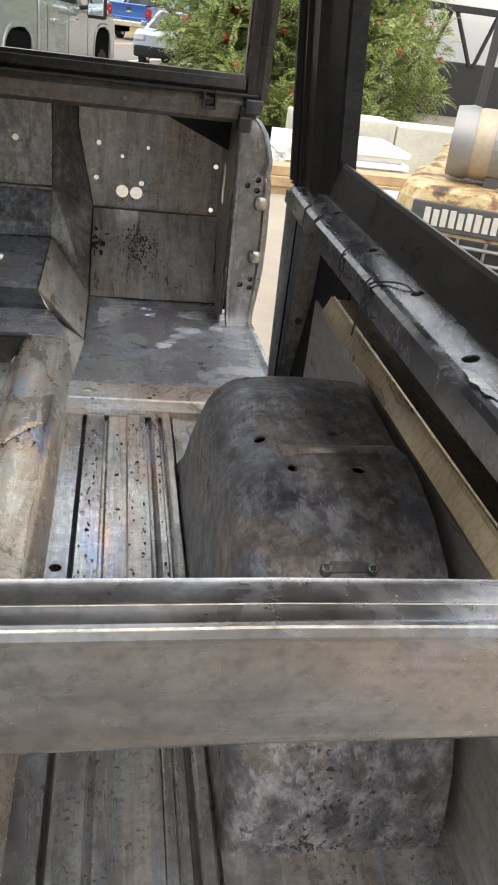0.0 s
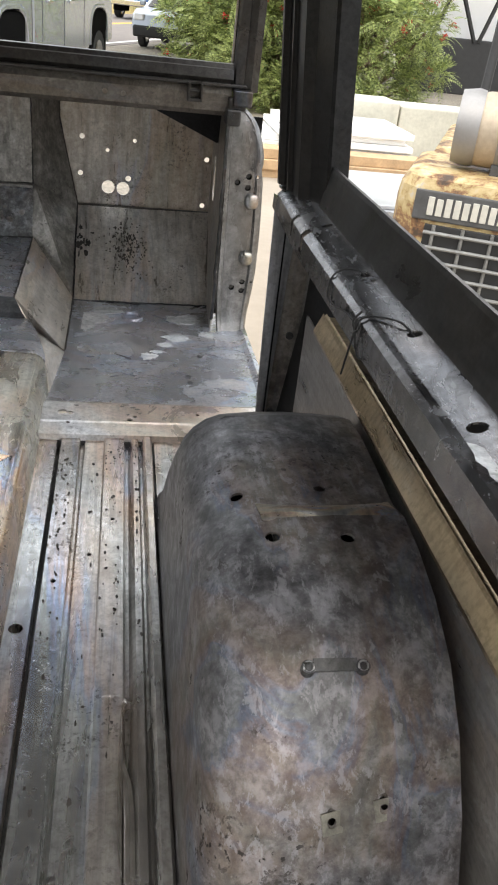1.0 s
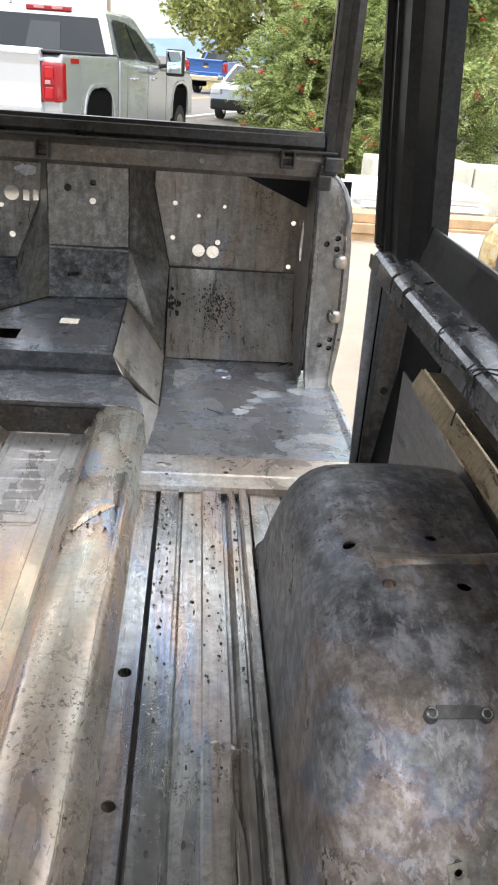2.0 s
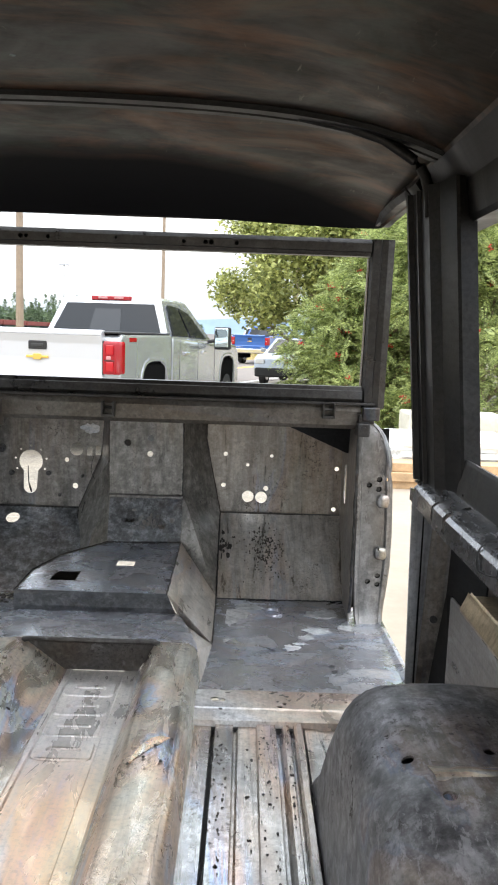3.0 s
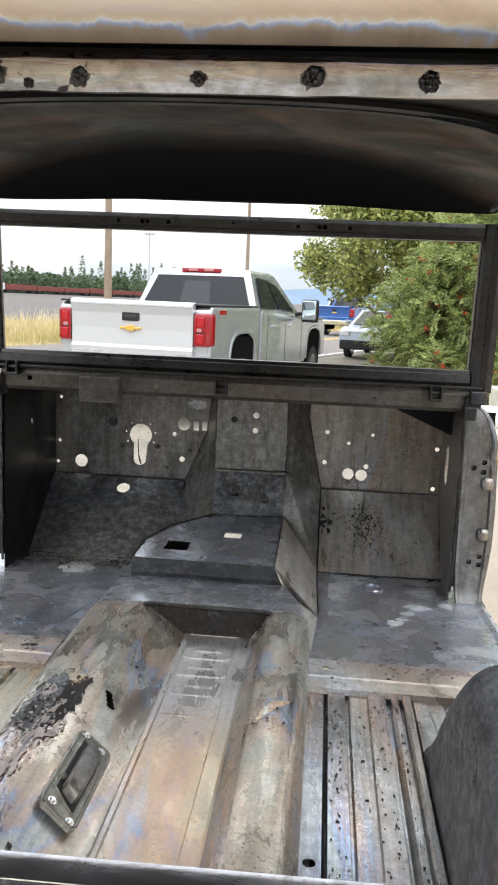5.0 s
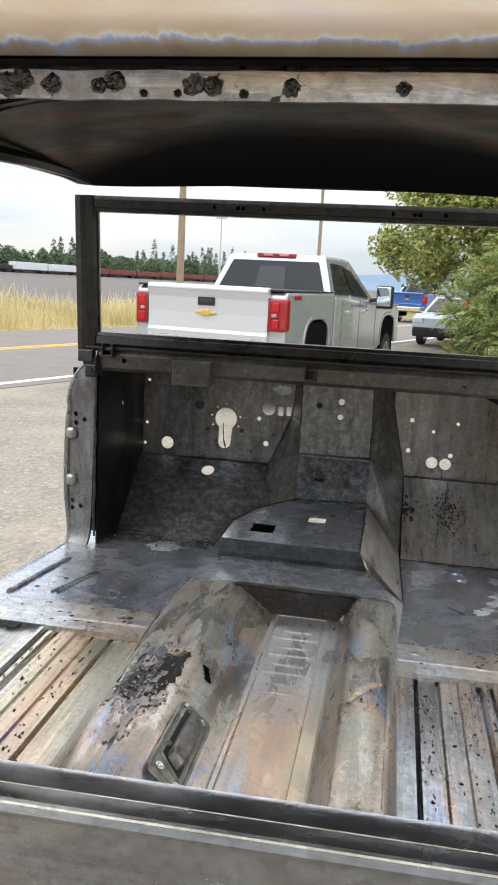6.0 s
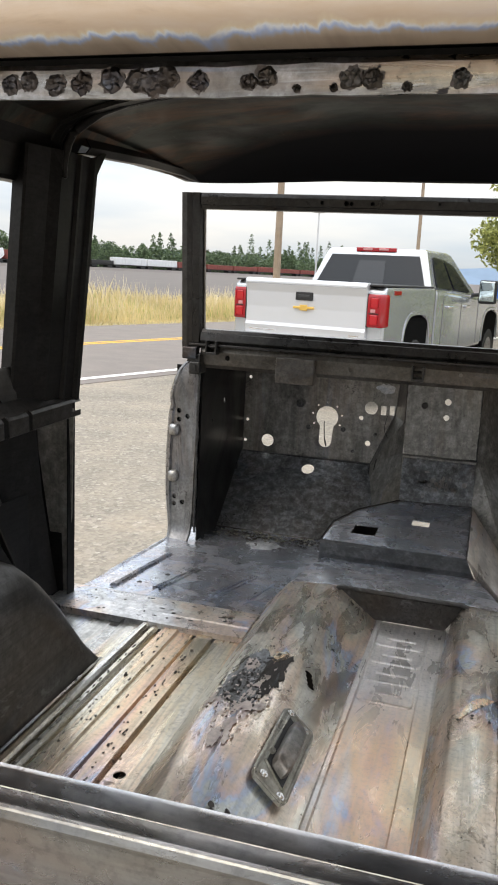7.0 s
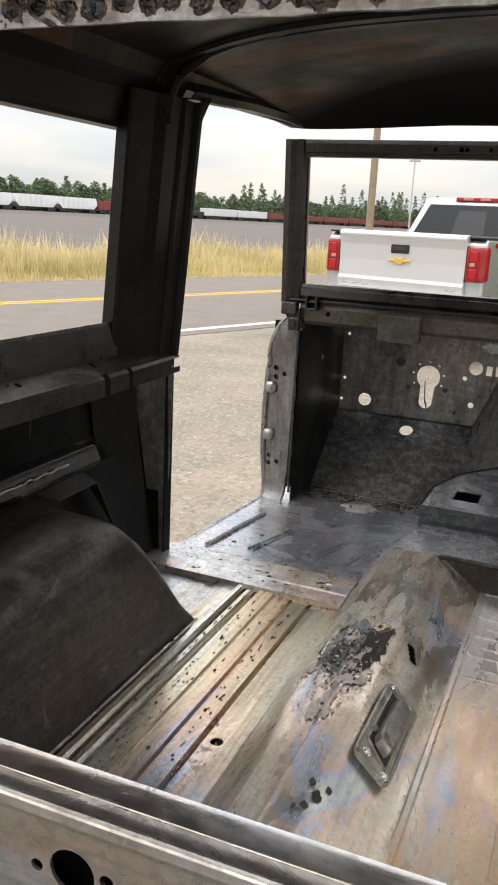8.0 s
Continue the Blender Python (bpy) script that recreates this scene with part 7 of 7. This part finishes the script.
def leafy(name, label, category, place, height, spread, clump_n, per, size, mat, seed, base=0.15, berries=0, group=""):
    rng = random.Random(seed)
    tree = thing(name, label, category, place, 0, group)
    clumps = []
    for i in range(clump_n):
        z = base * height + (1 - base) * height * rng.random() ** 0.85
        w = spread * math.sin(math.pi * min(1, 0.25 + 0.72 * z / height)) * (0.55 + 0.6 * rng.random())
        a = rng.uniform(0, 2 * math.pi)
        clumps.append((w * math.cos(a), w * math.sin(a), z, spread * rng.uniform(0.16, 0.34)))
    v, f = (fronds if name == "bush" else leaves)(clumps, size, per, rng)
    me = bpy.data.meshes.new("crown")
    me.from_pydata(v, [], f)
    me.materials.append(mat)
    crown = new("crown", me)
    crown.parent = tree
    trunk_r = 0.03 * height ** 0.8
    part("trunk", tube([(0, 0, -0.05), (0.04 * height * 0.3, 0.02, height * 0.3), (0, 0.05, height * 0.75)], trunk_r, 8), BARK, tree)
    for c in clumps[:: max(1, clump_n // 14)]:
        part("limb", tube([(0, 0, height * 0.12), (c[0] * 0.4, c[1] * 0.4, c[2] * 0.55), (c[0], c[1], c[2])], trunk_r * 0.3, 5), BARK, tree)
    if berries:
        vs, fs = [], []
        for _ in range(berries):
            c = rng.choice(clumps)
            d = Vector((rng.gauss(0, 1), rng.gauss(0, 1), rng.gauss(0, 1))).normalized() * c[3] * 0.95
            for _k in range(9):
                p = Vector(c[:3]) + d + Vector((rng.gauss(0, 0.03), rng.gauss(0, 0.03), rng.gauss(0, 0.025)))
                i, r = len(vs), 0.014
                vs += [p + Vector(o) * r for o in ((1, 0, 0), (-1, 0, 0), (0, 1, 0), (0, -1, 0), (0, 0, 1), (0, 0, -1))]
                fs += [(i + a_, i + b_, i + c_) for a_, b_, c_ in ((0, 2, 4), (2, 1, 4), (1, 3, 4), (3, 0, 4), (2, 0, 5), (1, 2, 5), (3, 1, 5), (0, 3, 5))]
        me = bpy.data.meshes.new("berries")
        me.from_pydata(vs, [], fs)
        me.materials.append(BERRY)
        ob = tagged(new("berries", me), kind="stuff")
        ob.parent = tree
    return tree


for i, (x, y, h, w) in enumerate(((2.05, 14.2, 2.5, 0.9), (2.7, 13.6, 3.3, 1.2), (3.6, 13.2, 3.6, 1.3), (4.35, 13.6, 3.1, 0.95), (3.1, 15.0, 3.8, 1.3))):
    leafy("bush", "green bush with feathery leaves and red berry clusters", "bush", (x, y, 0), h, w, 84, 62, 0.20, LEAF, 20 + i, 0.02, 70, "bushes beside the yard")
for i, (x, y, h, w, low) in enumerate(((2.55, 22, 7.4, 2.75, 0.27), (4.6, 20, 7.5, 2.6, 0.22), (5.6, 23, 8.0, 2.4, 0.22))):
    leafy("tree", "broad leafy green tree behind the bushes", "tree", (x, y, 0), h, w, 150, 560, 0.14, LEAF_DARK, 50 + i, low, 0, "trees behind the bushes")

# ---- poles, train and distant trees ----
POLE = plain("weathered_pole", (0.27, 0.21, 0.16), 0.9, 0.0, 0.2, 4, 0.3)


def pole(place, h, r, label, arms=True):
    p = thing("utility_pole", label, "utility pole", place)
    part("post", rod((0, 0, -0.2), (0, 0, h), r, 12, r * 0.75), POLE, p)
    if arms:
        part("crossarm", box(-1.2, 1.2, -0.06, 0.06, h - 0.8, h - 0.68, 0.01), POLE, p)
    return p


pole((-10.2, 38.0, 0), 11, 0.19, "weathered wooden utility pole across the road")
pole((-6.3, 64.5, 0), 12, 0.15, "wooden utility pole far along the road")
pole((5.6, 88, 0), 9.5, 0.2, "wooden utility pole far along the road")
pole((9.0, 150, 0), 10, 0.2, "wooden utility pole far along the road")
for dx, dz in ((-1.1, 10.3), (0.0, 10.3), (1.1, 10.3)):
    a, c = Vector((-10.2 + dx, 38.0, dz)), Vector((-6.3 + dx, 64.5, 11.3))
    back_end = a - (c - a) * 1.5
    pts = [back_end.lerp(a, t) - Vector((0, 0, 2.4 * t * (1 - t))) for t in steps(0, 1, 10)] + [a.lerp(c, t) - Vector((0, 0, 2.0 * t * (1 - t))) for t in steps(0.1, 1, 9)]
    solo("power_line", tube(pts, 0.014, 5), BLACK, "thin black power line between the poles", "power line", "power lines along the road")
mast = thing("lattice_mast", "thin steel mast far beyond the rail yard", "mast", (-42, 190, 0))
part("post", rod((0, 0, 0), (0, 0, 17), 0.22, 6, 0.15), SHEET_GREY, mast)
part("platform", box(-1.2, 1.2, -0.5, 0.5, 15.8, 16.2, 0.02), SHEET_GREY, mast)

RUST_RED = plain("boxcar_red", (0.20, 0.05, 0.04), 0.8, 0.0, 0.25, 0.5, 0.1)
CAR_WHITE = plain("railcar_pale", (0.62, 0.63, 0.64), 0.7, 0.0, 0.1, 0.5, 0.1)
TRACK_DIR = Vector((0.2707, 0.9626, 0))
TRACK_AT = Vector((-159, 192, 0))
BANK = 0.9


def on_track(d, across=0.0, z=0.0):
    return TRACK_AT + TRACK_DIR * d + Vector((TRACK_DIR.y, -TRACK_DIR.x, 0)) * across + Vector((0, 0, z))


solo("rail_bank", loft([[on_track(d, a, z) for a, z in ((-9, -0.1), (-4, BANK), (4, BANK), (12, -0.1))] for d in steps(-90, 330, 12)], closed=True, caps=True), BALLAST, "low dark gravel bank under the railway track", "railway bank", kind="structure")
for a in (-0.72, 0.72):
    solo("rail", loft([[on_track(d, a + u, BANK + z) for u, z in ((-0.07, 0), (0.07, 0), (0.04, 0.16), (-0.04, 0.16))] for d in steps(-90, 330, 12)], closed=True, caps=True), STEELB, "dark steel rail on the gravel bank", "rail", kind="structure")


def rail_car(at, length, height, mat, label, hopper=False):
    yaw = math.degrees(math.atan2(TRACK_DIR.y, TRACK_DIR.x))
    c = thing("rail_car", label, "rail car", tuple(on_track(at, 0, BANK + 0.16)), yaw, "train in the rail yard")
    half = length / 2 - 0.35
    if hopper:
        ends = [(-half + 1.3, 1.1), (half - 1.3, 1.1), (half, 2.3), (half - 0.2, height), (-half + 0.2, height), (-half, 2.3)]
        shell = loft([[(x, y * (0.75 if z >= height else 1), z) for x, z in ends] for y in (-1.5, 1.5)], closed=True, caps=True)
    else:
        shell = box(-half, half, -1.5, 1.5, 1.1, height, 0.12)
    part("shell", shell, mat, c)
    part("underframe", box(-length / 2, length / 2, -1.2, 1.2, 0.75, 1.1, 0.05), STEELB, c)
    for x in (-length / 2 + 2, length / 2 - 2):
        part("bogie", box(x - 1.3, x + 1.3, -1.2, 1.2, 0.0, 0.80, 0.15), STEELB, c)
    for k in range(int((length - 3) // 1.8)):
        x = -length / 2 + 2.0 + k * 1.8
        part("rib", box(x - 0.06, x + 0.06, 1.49, 1.56, 1.4, height - 0.1), mat, c)
        part("rib", box(x - 0.06, x + 0.06, -1.56, -1.49, 1.4, height - 0.1), mat, c)
    return c


HOPPER, BOXCAR, GONDOLA, WHITE_BOX = ("pale grey covered hopper car on the track", "rust-red boxcar standing on the track", "low rust-red gondola on the track", "white boxcar standing on the track")
train = [(-42, 15, 4.5, CAR_WHITE, HOPPER), (-27, 15, 4.5, CAR_WHITE, HOPPER), (-12, 15, 4.5, CAR_WHITE, HOPPER), (3.5, 15, 4.5, CAR_WHITE, HOPPER), (19, 15.4, 4.4, CAR_WHITE, HOPPER), (34.6, 11.6, 3.9, RUST_RED, BOXCAR), (46.4, 13, 3.6, RUST_RED, BOXCAR), (59.6, 12.6, 3.2, RUST_RED, GONDOLA), (72.4, 12, 2.4, STEELB, "low dark flat car on the track"), (84.8, 18, 3.7, CAR_WHITE, WHITE_BOX), (103, 18.6, 3.6, CAR_WHITE, WHITE_BOX)]
for k in range(9):
    train.append((122 + 20 * k, 19.4, 3.0 if k % 3 else 3.3, RUST_RED, GONDOLA if k % 3 else BOXCAR))
for at, ln, h, mt, lab in train:
    rail_car(at + ln / 2, ln, h, mt, lab, lab is HOPPER)

CONIFER = leaf_material("conifer_leaf", (0.045, 0.075, 0.05), (0.12, 0.17, 0.085))
rng = random.Random(9)
verts, faces = [], []
for i in range(900):
    u = rng.random()
    d = -110 + 620 * u
    base = on_track(d, -16 - 34 * rng.random() ** 1.4)
    grove = noise.noise(Vector((u * 16, 1.5, 3)))
    conical = rng.random() < 0.16 + 0.7 * grove
    h = rng.uniform(7.0, 11.5) * (1 + 0.45 * max(0, grove)) * (rng.uniform(1.25, 1.85) if conical else 1)
    for k in range(300):
        t = rng.random()
        a = rng.uniform(0, 6.283)
        if conical:
            w = h * (0.21 * (1 - t) + 0.015) * (0.75 + 0.5 * abs(math.sin(t * 26)))
        else:
            w = h * 0.46 * math.sin(math.pi * (0.12 + 0.84 * t)) * (0.75 + 0.35 * noise.noise(Vector((math.cos(a) * 1.7 + i, math.sin(a) * 1.7, t * 4))))
        far = rng.random() ** 0.4
        p = base + Vector((math.cos(a) * w * far, math.sin(a) * w * far, h * (0.05 + 0.95 * t)))
        r = 0.20 + 0.30 * rng.random()
        q = [Vector((rng.gauss(0, 1), rng.gauss(0, 1), rng.gauss(0, 0.7))) * r for _ in range(4)]
        n0 = len(verts)
        verts += [p + o for o in q]
        faces.append((n0, n0 + 1, n0 + 2, n0 + 3))
me = bpy.data.meshes.new("far_woods")
me.from_pydata(verts, [], faces)
me.materials.append(CONIFER)
tagged(new("far_woods", me), "dark line of conifers and broadleaf trees beyond the rail yard", "trees", kind="stuff")
HILL = plain("far_hills", (0.20, 0.28, 0.38), 1.0, 0.0, 0.1, 0.01, 0.0)
hill = loft([[(-700 + 100 * i, 1500, -1) for i in range(20)], [(-700 + 100 * i, 1520, 26 + 20 * noise.noise(Vector((i * 0.45, 0, 0)))) for i in range(20)]], 2.0)
solo("backdrop", hill, HILL, "low blue hills on the horizon", "hills", kind="structure")
